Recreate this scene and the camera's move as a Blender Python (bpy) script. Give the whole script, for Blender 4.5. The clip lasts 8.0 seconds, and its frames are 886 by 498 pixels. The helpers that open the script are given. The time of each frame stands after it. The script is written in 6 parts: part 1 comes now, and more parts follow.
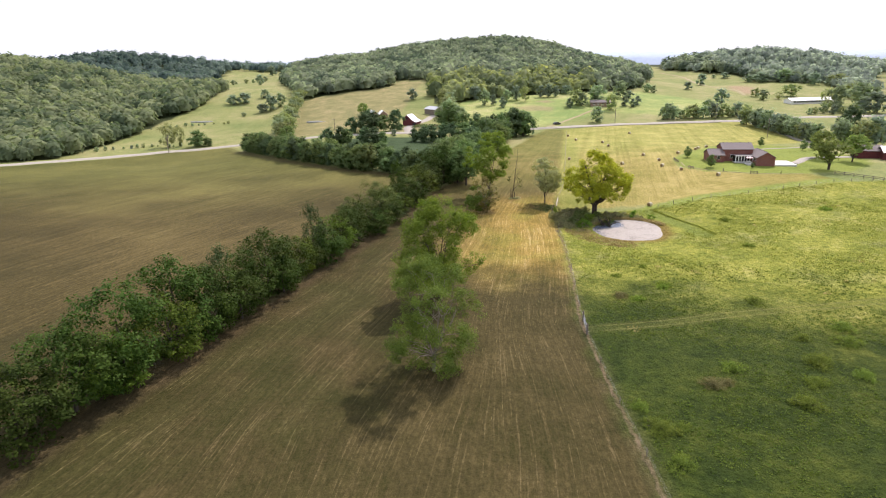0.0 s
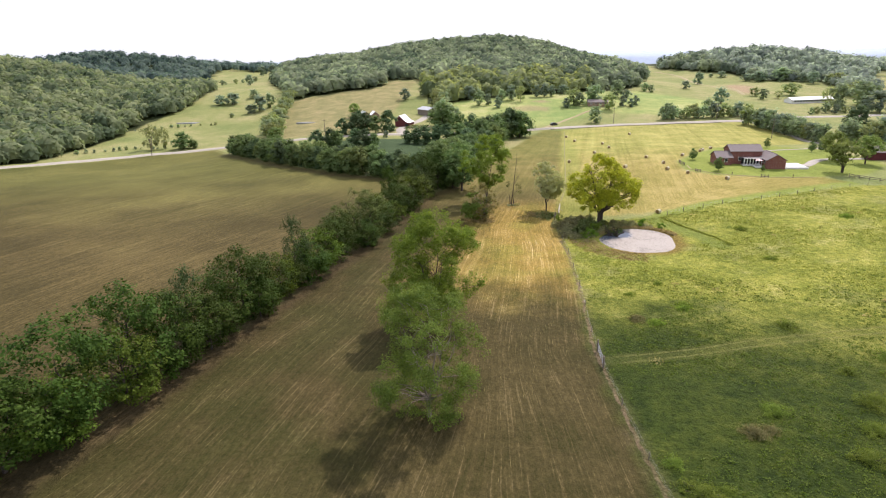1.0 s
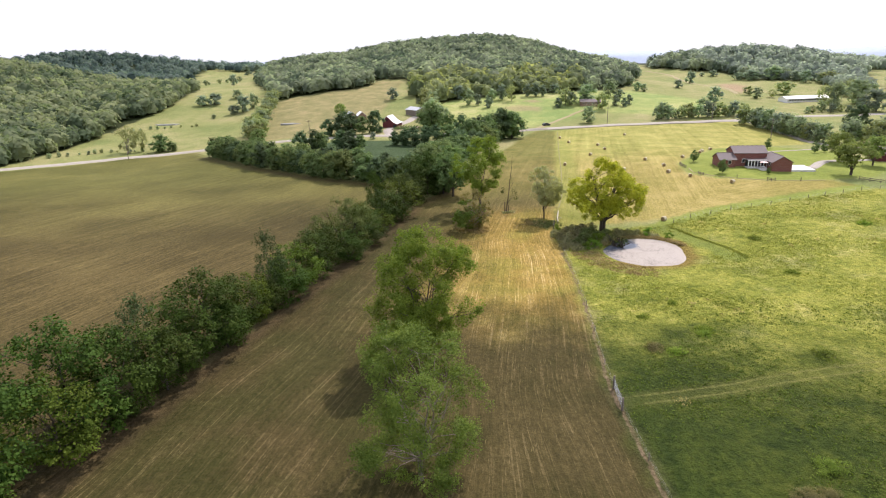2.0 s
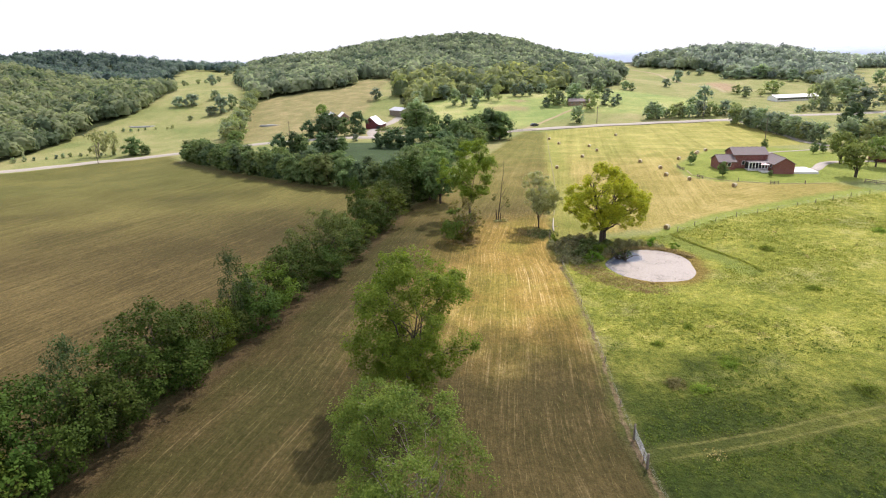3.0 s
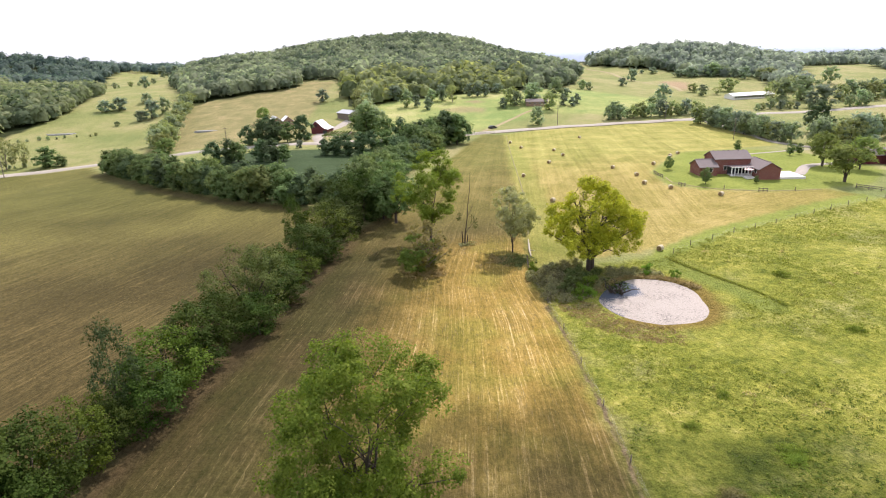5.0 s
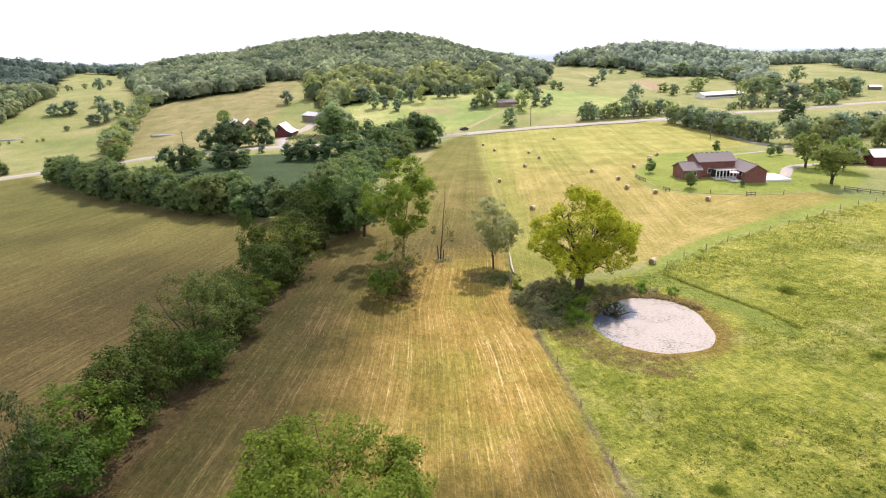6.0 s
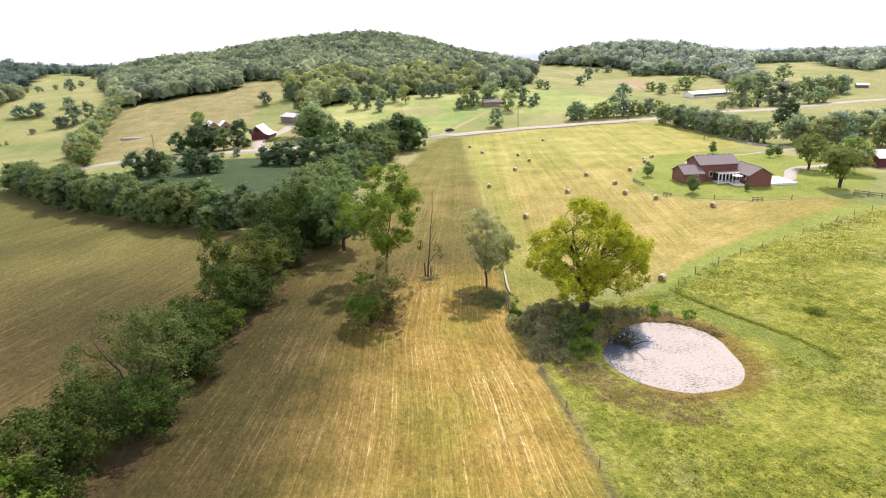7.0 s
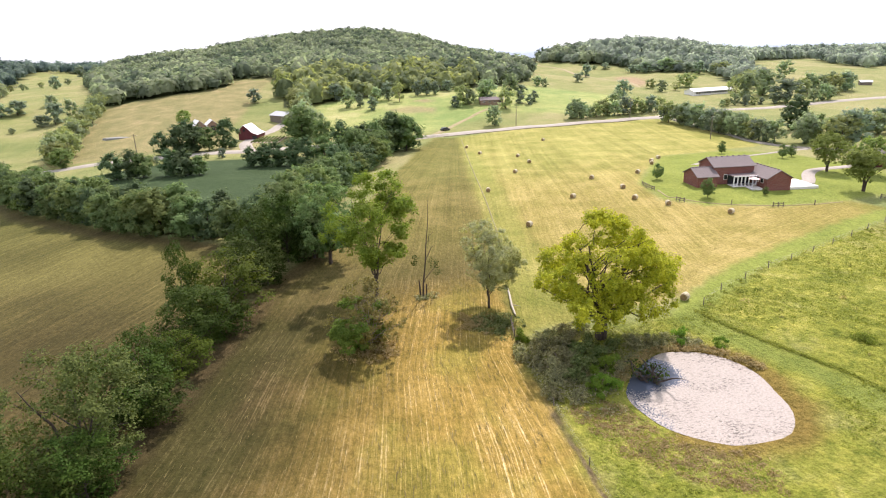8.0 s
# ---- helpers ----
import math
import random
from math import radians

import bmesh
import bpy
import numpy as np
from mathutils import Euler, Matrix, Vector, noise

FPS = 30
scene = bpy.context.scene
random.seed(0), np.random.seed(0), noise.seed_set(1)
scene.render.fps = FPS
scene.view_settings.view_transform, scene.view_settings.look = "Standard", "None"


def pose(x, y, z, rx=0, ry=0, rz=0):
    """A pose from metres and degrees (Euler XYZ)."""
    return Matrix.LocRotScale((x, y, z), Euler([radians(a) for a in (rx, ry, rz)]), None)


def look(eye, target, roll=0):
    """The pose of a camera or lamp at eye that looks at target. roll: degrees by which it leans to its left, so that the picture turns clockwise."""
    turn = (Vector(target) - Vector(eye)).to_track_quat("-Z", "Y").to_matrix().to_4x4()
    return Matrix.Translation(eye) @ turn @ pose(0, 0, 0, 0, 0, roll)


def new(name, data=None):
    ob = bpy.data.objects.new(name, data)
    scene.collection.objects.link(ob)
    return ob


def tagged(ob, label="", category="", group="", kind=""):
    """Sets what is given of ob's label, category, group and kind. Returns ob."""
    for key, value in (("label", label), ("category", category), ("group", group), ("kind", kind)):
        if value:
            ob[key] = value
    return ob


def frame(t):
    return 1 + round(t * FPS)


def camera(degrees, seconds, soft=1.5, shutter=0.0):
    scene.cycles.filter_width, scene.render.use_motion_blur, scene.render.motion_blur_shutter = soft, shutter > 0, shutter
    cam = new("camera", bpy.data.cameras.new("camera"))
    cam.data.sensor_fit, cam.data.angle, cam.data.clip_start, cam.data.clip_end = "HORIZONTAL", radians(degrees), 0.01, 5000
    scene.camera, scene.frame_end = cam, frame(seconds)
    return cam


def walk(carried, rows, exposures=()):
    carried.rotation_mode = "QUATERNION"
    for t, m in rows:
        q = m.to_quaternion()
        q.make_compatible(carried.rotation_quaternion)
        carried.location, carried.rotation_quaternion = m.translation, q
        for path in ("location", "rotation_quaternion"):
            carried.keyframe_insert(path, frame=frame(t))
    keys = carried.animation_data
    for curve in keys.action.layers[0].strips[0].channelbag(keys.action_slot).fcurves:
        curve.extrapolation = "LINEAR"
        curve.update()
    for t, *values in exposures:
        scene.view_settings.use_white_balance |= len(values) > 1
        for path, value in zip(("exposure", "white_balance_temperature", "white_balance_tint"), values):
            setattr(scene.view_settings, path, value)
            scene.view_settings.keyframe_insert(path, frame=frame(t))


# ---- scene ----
cam = camera(72.9, 8.0, soft=1.15)
METRES, EYE = 86.3, 36.0
ROWS = [
    (0.0, 0.0, 0.0, 0.0, -0.35, -18.07, 1.06),
    (0.5, -0.001, 0.0627, -0.0034, -0.63, -18.08, 1.1),
    (1.0, -0.0019, 0.1256, -0.0069, -0.99, -18.1, 1.14),
    (2.5, -0.0036, 0.3135, -0.0184, -2.78, -18.17, 1.26),
    (3.0, -0.0033, 0.3757, -0.0217, -3.55, -18.2, 1.31),
    (3.5, -0.002, 0.4382, -0.025, -4.39, -18.21, 1.36),
    (4.0, -0.0001, 0.5009, -0.0277, -5.4, -18.24, 1.42),
    (4.5, 0.0027, 0.5638, -0.0309, -6.65, -18.26, 1.46),
    (6.0, 0.0194, 0.7514, -0.0404, -11.09, -18.31, 1.59),
    (6.5, 0.0285, 0.8138, -0.0445, -12.07, -18.33, 1.65),
    (7.0, 0.0389, 0.8757, -0.0486, -12.64, -18.37, 1.69),
    (7.5, 0.0508, 0.9369, -0.0531, -12.94, -18.46, 1.72),
    (8.0, 0.0623, 0.9936, -0.0571, -13.13, -18.58, 1.72),
]
walk(cam, [(t, pose(0, 0, EYE) @ pose(METRES * x, METRES * y, METRES * z, 90 + pitch, roll, yaw)) for t, x, y, z, yaw, pitch, roll in ROWS],
     exposures=[(0.0, 0.05, 6180, 19), (2.5, 0.075, 6200, 19), (4.5, 0.155, 6240, 19.5), (6.5, 0.24, 6300, 20.5), (8.0, 0.29, 6300, 20.5)])

# ---- world, sun ----
SUN_AZIMUTH, SUN_HEIGHT = 34.0, 50.0   # degrees east of +y, degrees over the horizon
world = bpy.data.worlds.new("sky")
scene.world = world
world.use_nodes = True
wn = world.node_tree.nodes
sky = wn.new("ShaderNodeTexSky")
sky.sky_type, sky.sun_disc = "NISHITA", False
sky.sun_elevation, sky.sun_rotation = radians(SUN_HEIGHT), radians(SUN_AZIMUTH)
sky.air_density, sky.dust_density, sky.ozone_density, sky.altitude = 1.0, 1.5, 1.0, 200
# a bright milky veil of high haze over the blue
veil = wn.new("ShaderNodeMix")
veil.data_type = "RGBA"
veil.inputs["Factor"].default_value = 0.72
veil.inputs["B"].default_value = (10.2, 10.6, 11.2, 1)
world.node_tree.links.new(sky.outputs["Color"], veil.inputs["A"])
wn["Background"].inputs["Strength"].default_value = 0.116
world.node_tree.links.new(veil.outputs["Result"], wn["Background"].inputs["Color"])
sun = new("sun", bpy.data.lights.new("sun", "SUN"))
sun.data.energy, sun.data.angle, sun.data.color = 4.8, radians(1.0), (1.0, 0.905, 0.81)
az, el = radians(SUN_AZIMUTH), radians(SUN_HEIGHT)
sun_way = Vector((math.sin(az) * math.cos(el), math.cos(az) * math.cos(el), math.sin(el)))
sun.matrix_world = look(sun_way * 500, (0, 0, 0))


# ---- the lie of the land ----
def ss(a, b, v):
    """Smooth step from 0 at a to 1 at b."""
    u = np.clip((np.asarray(v, float) - a) / (b - a), 0.0, 1.0)
    return u * u * (3.0 - 2.0 * u)


def hill(x, y, cx, cy, sx, sy, h):
    """A rounded hill of height h."""
    return h * np.exp(-((x - cx) / sx) ** 2 - ((y - cy) / sy) ** 2)


def terrain(x, y):
    """Height of the ground: a level valley floor, a creek bottom to the west, a hillside to the north and wooded hills round it."""
    x, y = np.asarray(x, float), np.asarray(y, float)
    z = -2.0 - 1.2 * ss(70, 160, y) - 1.3 * ss(200, 320, y)
    z = z - 8.5 * ss(20, 150, -x) * ss(130, 330, y)
    z = z + 19.0 * ss(345, 560, y) * (1 - 0.6 * ss(120, 250, x)) * (1 - 0.8 * ss(150, 320, -x)) * (1 - 0.7 * ss(1300, 2200, y))
    z = z + hill(x, y, 105, 410, 80, 45, 4.0) + hill(x, y, 98, 212, 36, 32, 2.6)
    z = z + hill(x, y, 100, 1020, 160, 260, 33) + hill(x, y, -150, 960, 190, 200, 17)
    z = z + hill(x, y, 375, 735, 105, 125, 23) + hill(x, y, 660, 800, 210, 160, 7)
    z = z + hill(x, y, -480, 560, 170, 260, 50) + hill(x, y, -600, 1150, 220, 170, 48) + hill(x, y, -310, 1260, 130, 110, 13)
    z = z - 70 * ss(1300, 3400, np.hypot(x, y)) * (0.75 + 0.25 * np.sin(x * 0.0021 + 1.0) * np.cos(y * 0.0013))
    z = z + 0.35 * np.sin(x * 0.043 + 0.7) * np.sin(y * 0.037) + 0.12 * np.sin(x * 0.21 + y * 0.07) * np.sin(y * 0.17 - 0.4)
    return z


def tz(x, y):
    return float(terrain(x, y))


# ---- mesh helpers ----
def mesh_from(name, verts, faces, material=None, smooth=False):
    """A mesh from arrays: n x 3 places and m x k corner numbers."""
    verts, faces = np.asarray(verts, np.float32), np.asarray(faces, np.int32)
    me = bpy.data.meshes.new(name)
    m, k = faces.shape
    me.vertices.add(len(verts))
    me.vertices.foreach_set("co", verts.ravel())
    me.loops.add(m * k)
    me.loops.foreach_set("vertex_index", faces.ravel())
    me.polygons.add(m)
    me.polygons.foreach_set("loop_start", np.arange(m, dtype=np.int32) * k)
    if smooth:
        me.polygons.foreach_set("use_smooth", np.ones(m, bool))
    if material:
        me.materials.append(material)
    me.update(calc_edges=True)
    return me


def put_float(me, name, values):
    me.attributes.new(name, "FLOAT", "POINT").data.foreach_set("value", np.asarray(values, np.float32).ravel())


def part(name, data, material, parent, label=""):
    """One mesh object under a thing or a part; data is a bmesh or a mesh."""
    if isinstance(data, bmesh.types.BMesh):
        me = bpy.data.meshes.new(name)
        data.to_mesh(me)
        data.free()
    else:
        me = data
    if material and not me.materials:
        me.materials.append(material)
    ob = new(name, me)
    ob.parent = parent
    return tagged(ob, label)


def thing(name, m, label, category, group="", kind=""):
    ob = new(name)
    ob.matrix_world = m
    ob.empty_display_size = 0.3
    return tagged(ob, label, category, group, kind)


def box(bm, x0, y0, z0, x1, y1, z1, bevel=0.0):
    g = bmesh.ops.create_cube(bm, size=1.0, matrix=Matrix.Translation(((x0 + x1) / 2, (y0 + y1) / 2, (z0 + z1) / 2)) @ Matrix.Diagonal((x1 - x0, y1 - y0, z1 - z0, 1)))
    if bevel:
        es = {e for v in g["verts"] for e in v.link_edges}
        bmesh.ops.bevel(bm, geom=list(es), offset=bevel, segments=1, affect="EDGES")
    return bm


def boxed(x0, y0, z0, x1, y1, z1, bevel=0.0):
    return box(bmesh.new(), x0, y0, z0, x1, y1, z1, bevel)


def prism(outline, y0, y1):
    """A solid of the outline (x, z) drawn out along y."""
    bm = bmesh.new()
    a = [bm.verts.new((x, y0, z)) for x, z in outline]
    b = [bm.verts.new((x, y1, z)) for x, z in outline]
    n = len(outline)
    bm.faces.new(a)
    bm.faces.new(b[::-1])
    for i in range(n):
        bm.faces.new((a[i], b[i], b[(i + 1) % n], a[(i + 1) % n]))
    bmesh.ops.recalc_face_normals(bm, faces=bm.faces[:])
    return bm


def tube(points, radii, sides=7):
    """Arrays of a tapering tube along the points."""
    p = np.asarray(points, float)
    d = np.gradient(p, axis=0)
    d /= np.linalg.norm(d, axis=1)[:, None] + 1e-9
    ref = np.where(np.abs(d[:, 2:3]) > 0.9, np.array([[1.0, 0, 0]]), np.array([[0, 0, 1.0]]))
    u = np.cross(d, ref)
    u /= np.linalg.norm(u, axis=1)[:, None] + 1e-9
    v = np.cross(d, u)
    a = np.arange(sides) * 2 * np.pi / sides
    ring = u[:, None, :] * np.cos(a)[None, :, None] + v[:, None, :] * np.sin(a)[None, :, None]
    verts = (p[:, None, :] + ring * np.asarray(radii, float)[:, None, None]).reshape(-1, 3)
    i, j = np.meshgrid(np.arange(len(p) - 1), np.arange(sides), indexing="ij")
    a0, b0 = i * sides + j, i * sides + (j + 1) % sides
    return verts, np.stack([a0, b0, b0 + sides, a0 + sides], -1).reshape(-1, 4)


def join(pieces):
    vs, fs, n = [], [], 0
    for v, f in pieces:
        vs.append(v)
        fs.append(f + n)
        n += len(v)
    return np.concatenate(vs), np.concatenate(fs)


# ---- materials ----
def material(name):
    m = bpy.data.materials.new(name)
    m.use_nodes = True
    return m, m.node_tree.nodes, m.node_tree.links


def node(nodes, links, kind, props=(), **ins):
    n = nodes.new(kind)
    for k, v in props:
        if k == "operation":
            n.operation = v
        elif k == "use_clamp":
            n.use_clamp = v
        elif k == "attribute_name":
            n.attribute_name = v
        elif k == "interpolation_type":
            n.interpolation_type = v
    for k, v in ins.items():
        sock = n.inputs[int(k[1:])] if k[0] == "i" and k[1:].isdigit() else n.inputs[k.replace("_", " ")]
        if isinstance(v, bpy.types.NodeSocket):
            links.new(v, sock)
        else:
            sock.default_value = v
    return n


def math_node(nodes, links, op, a, b=0.0, clamp=False):
    return node(nodes, links, "ShaderNodeMath", (("operation", op), ("use_clamp", clamp)), i0=a, i1=b).outputs[0]


def noise_node(nodes, links, vec, scale, detail=3.0, rough=0.6):
    return node(nodes, links, "ShaderNodeTexNoise", (), Vector=vec, Scale=scale, Detail=detail, Roughness=rough).outputs["Fac"]


def ramp(nodes, links, fac, stops):
    n = nodes.new("ShaderNodeValToRGB")
    e = n.color_ramp.elements
    while len(e) < len(stops):
        e.new(0.5)
    for el_, (p, c) in zip(e, stops):
        el_.position = p
        el_.color = (*c, 1) if len(c) == 3 else c
    links.new(fac, n.inputs["Fac"])
    return n.outputs["Color"]


def mix(nodes, links, fac, a, b, blend="MIX"):
    n = nodes.new("ShaderNodeMix")
    n.data_type, n.blend_type = "RGBA", blend
    for s, v in ((n.inputs["Factor"], fac), (n.inputs["A"], a), (n.inputs["B"], b)):
        if isinstance(v, bpy.types.NodeSocket):
            links.new(v, s)
        else:
            s.default_value = (*v, 1) if isinstance(v, tuple) and len(v) == 3 else v
    return n.outputs["Result"]


def leaf_material(name, dark, light, through_light=0.4, patch_scale=0.5, spread_=0.4, by_crown=False, tint=(1.3, 1.25, 0.5)):
    """Leaves: two tones by leaf and by tree, some light shining through."""
    m, n, l = material(name)
    n.remove(n["Principled BSDF"])
    geo = n.new("ShaderNodeNewGeometry")
    info = n.new("ShaderNodeObjectInfo")
    pos = n.new("ShaderNodeTexCoord").outputs["Object"]
    patch = noise_node(n, l, pos, patch_scale, 2.0)
    f = math_node(n, l, "MULTIPLY", math_node(n, l, "SUBTRACT", geo.outputs["Random Per Island"], 0.5), spread_)
    if by_crown:
        tone = node(n, l, "ShaderNodeAttribute", (("attribute_name", "tone"),)).outputs["Fac"]
        f = math_node(n, l, "ADD", f, math_node(n, l, "MULTIPLY", math_node(n, l, "SUBTRACT", tone, 0.5), 0.8))
    f = math_node(n, l, "ADD", f, patch)
    col = ramp(n, l, f, [(0.2, dark), (0.8, light)])
    hue = node(n, l, "ShaderNodeHueSaturation", (), Color=col,
               Hue=math_node(n, l, "MULTIPLY_ADD", info.outputs["Random"], 0.03), Value=math_node(n, l, "MULTIPLY_ADD", info.outputs["Random"], 0.4))
    for s, a in (("Hue", 0.492), ("Value", 0.8)):
        hue.inputs[s].links[0].from_node.inputs[2].default_value = a
    dif = node(n, l, "ShaderNodeBsdfPrincipled", (), Base_Color=hue.outputs[0], Roughness=0.75)
    dif.inputs["Specular IOR Level"].default_value = 0.12
    tr = node(n, l, "ShaderNodeBsdfTranslucent", (), Color=mix(n, l, 1.0, hue.outputs[0], tint, "MULTIPLY"))
    sh = node(n, l, "ShaderNodeMixShader", (), i0=through_light, i1=dif.outputs[0], i2=tr.outputs[0])
    l.new(sh.outputs[0], n["Material Output"].inputs["Surface"])
    return m


def plain(name, c0, c1, rough=0.8, scale=2.0, metal=0.0, bump=0.0, stretch=(1, 1, 1), rand=0.0):
    """A surface of two tones of noise at two scales, with fine relief."""
    m, n, l = material(name)
    b = n["Principled BSDF"]
    pos = n.new("ShaderNodeTexCoord").outputs["Object"]
    mp = node(n, l, "ShaderNodeMapping", (), Vector=pos, Scale=stretch).outputs[0]
    f = math_node(n, l, "MULTIPLY", math_node(n, l, "ADD", noise_node(n, l, mp, scale), noise_node(n, l, mp, scale * 9)), 0.5)
    if rand:
        info = n.new("ShaderNodeObjectInfo")
        f = math_node(n, l, "ADD", f, math_node(n, l, "MULTIPLY", math_node(n, l, "SUBTRACT", info.outputs["Random"], 0.5), rand))
    l.new(ramp(n, l, f, [(0.35, c0), (0.65, c1)]), b.inputs["Base Color"])
    b.inputs["Roughness"].default_value, b.inputs["Metallic"].default_value = rough, metal
    if bump:
        bp = node(n, l, "ShaderNodeBump", (), Height=noise_node(n, l, mp, scale * 6), Strength=bump, Distance=0.1)
        l.new(bp.outputs[0], b.inputs["Normal"])
    return m


BARK = plain("bark", (0.035, 0.026, 0.02), (0.10, 0.075, 0.055), 0.9, 3.0, bump=0.6, stretch=(1, 1, 0.25))
BARK_PALE = plain("pale_bark", (0.16, 0.13, 0.10), (0.30, 0.25, 0.20), 0.9, 3.0, bump=0.6, stretch=(1, 1, 0.25))
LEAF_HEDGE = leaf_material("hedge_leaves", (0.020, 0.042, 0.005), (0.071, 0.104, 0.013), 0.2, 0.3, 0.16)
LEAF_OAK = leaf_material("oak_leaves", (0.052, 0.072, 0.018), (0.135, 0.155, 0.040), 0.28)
LEAF_DARK = leaf_material("dark_leaves", (0.065, 0.105, 0.049), (0.162, 0.218, 0.099), 0.4, tint=(1.1, 1.2, 0.75))
LEAF_MID = leaf_material("olive_leaves", (0.090, 0.139, 0.047), (0.213, 0.269, 0.099), 0.42, tint=(1.1, 1.2, 0.75))
LEAF_LIGHT = leaf_material("light_leaves", (0.116, 0.165, 0.053), (0.264, 0.314, 0.105), 0.42, tint=(1.15, 1.2, 0.7))
LEAF_OLIVE = leaf_material("open_crown_leaves", (0.151, 0.207, 0.062), (0.347, 0.403, 0.123), 0.5, tint=(1.15, 1.2, 0.7))
LEAF_FIELD = leaf_material("field_leaves", (0.100, 0.172, 0.020), (0.260, 0.340, 0.050), 0.48, tint=(1.1, 1.25, 0.5))
LEAF_ASH = leaf_material("ash_leaves", (0.068, 0.105, 0.016), (0.185, 0.225, 0.040), 0.34)
LEAF_LIME = leaf_material("lime_leaves", (0.128, 0.188, 0.025), (0.295, 0.352, 0.055), 0.44, tint=(1.12, 1.22, 0.5))
# distant trees: haze put into the leaf colour, paler and bluer than near leaves
HAZY_DARK = leaf_material("hazy_dark_leaves", (0.194, 0.250, 0.200), (0.375, 0.438, 0.325), 0.6, tint=(1.15, 1.2, 0.85))
HAZY_GREEN = leaf_material("hazy_green_leaves", (0.228, 0.288, 0.192), (0.432, 0.492, 0.300), 0.6, tint=(1.15, 1.2, 0.85))
HAZY_LIGHT = leaf_material("hazy_light_leaves", (0.218, 0.265, 0.127), (0.414, 0.454, 0.207), 0.52, tint=(1.2, 1.15, 0.65))
LEAF_YELLOW = leaf_material("yellowing_leaves", (0.205, 0.25, 0.020), (0.55, 0.54, 0.045), 0.44)
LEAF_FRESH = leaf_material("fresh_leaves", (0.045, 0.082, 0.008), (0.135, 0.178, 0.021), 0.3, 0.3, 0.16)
LEAF_SILVER = leaf_material("silver_leaves", (0.29, 0.33, 0.18), (0.54, 0.56, 0.34), 0.5)
LEAF_RUST = leaf_material("rusty_leaves", (0.12, 0.13, 0.035), (0.28, 0.24, 0.085), 0.36)
# woods on the far hills: distance haze painted in as paler, bluer leaves
LEAF_WOOD = leaf_material("hazy_woodland_leaves", (0.138, 0.182, 0.120), (0.350, 0.392, 0.248), 0.57, 0.02, 0.15, True, (1.05, 1.15, 0.9))
LEAF_WEST = leaf_material("hazy_western_woodland_leaves", (0.125, 0.165, 0.090), (0.31, 0.34, 0.175), 0.46, 0.02, 0.15, True, (1.05, 1.15, 0.85))
LEAF_FAR = leaf_material("hazy_far_woodland_leaves", (0.090, 0.140, 0.125), (0.215, 0.28, 0.235), 0.48, 0.02, 0.15, True, (1.05, 1.15, 0.85))
LEAF_EAST = leaf_material("hazy_eastern_woodland_leaves", (0.238, 0.289, 0.248), (0.486, 0.540, 0.437), 0.6, 0.02, 0.15, True, (1.05, 1.15, 0.9))
LEAF_FOOT = leaf_material("hazy_wood_edge_leaves", (0.18, 0.225, 0.115), (0.38, 0.425, 0.21), 0.56, 0.02, 0.15, True, (1.2, 1.15, 0.6))
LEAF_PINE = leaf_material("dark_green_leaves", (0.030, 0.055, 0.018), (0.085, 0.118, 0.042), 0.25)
LEAF_WEED = leaf_material("weed_leaves", (0.078, 0.112, 0.014), (0.165, 0.19, 0.029), 0.32)
LEAF_BRUSH = leaf_material("brush_leaves", (0.16, 0.165, 0.085), (0.38, 0.36, 0.20), 0.4, 0.8, 0.7)
LEAF_THICKET = leaf_material("thicket_leaves", (0.095, 0.13, 0.042), (0.27, 0.30, 0.12), 0.4, 0.8, 0.7)
WEED_BRIGHT = leaf_material("bright_weed_leaves", (0.115, 0.16, 0.022), (0.215, 0.26, 0.042), 0.35)
DRY_WEED = leaf_material("dry_weed_leaves", (0.27, 0.22, 0.09), (0.46, 0.36, 0.18), 0.35)
DULL_WEED = leaf_material("dull_weed_leaves", (0.13, 0.12, 0.05), (0.25, 0.22, 0.10), 0.35)
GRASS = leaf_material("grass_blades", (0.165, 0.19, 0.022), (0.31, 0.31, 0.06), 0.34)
# darker copy of the grass blades, cloud shade put into the colour
SHADED_GRASS = leaf_material("shaded_grass_blades", (0.06, 0.09, 0.012), (0.13, 0.155, 0.024), 0.34)
STRAW = leaf_material("straw_litter", (0.08, 0.062, 0.024), (0.19, 0.145, 0.062), 0.12)


# ---- the ground ----
def dist_poly(x, y, poly):
    """Distance to a polygon's edge, positive inside."""
    p = np.asarray(poly, float)
    q = np.roll(p, -1, axis=0)
    d = np.full(x.shape, 1e9)
    inside = np.zeros(x.shape, bool)
    for (ax, ay), (bx, by) in zip(p, q):
        ex, ey = bx - ax, by - ay
        u = np.clip(((x - ax) * ex + (y - ay) * ey) / (ex * ex + ey * ey), 0, 1)
        d = np.minimum(d, np.hypot(x - ax - u * ex, y - ay - u * ey))
        inside ^= ((ay > y) != (by > y)) & (x < (bx - ax) * (y - ay) / (by - ay + 1e-12) + ax)
    return np.where(inside, d, -d)


def dist_line(x, y, line):
    d = np.full(np.shape(x), 1e9)
    for (ax, ay), (bx, by) in zip(line[:-1], line[1:]):
        ex, ey = bx - ax, by - ay
        u = np.clip(((x - ax) * ex + (y - ay) * ey) / (ex * ex + ey * ey), 0, 1)
        d = np.minimum(d, np.hypot(x - ax - u * ex, y - ay - u * ey))
    return d


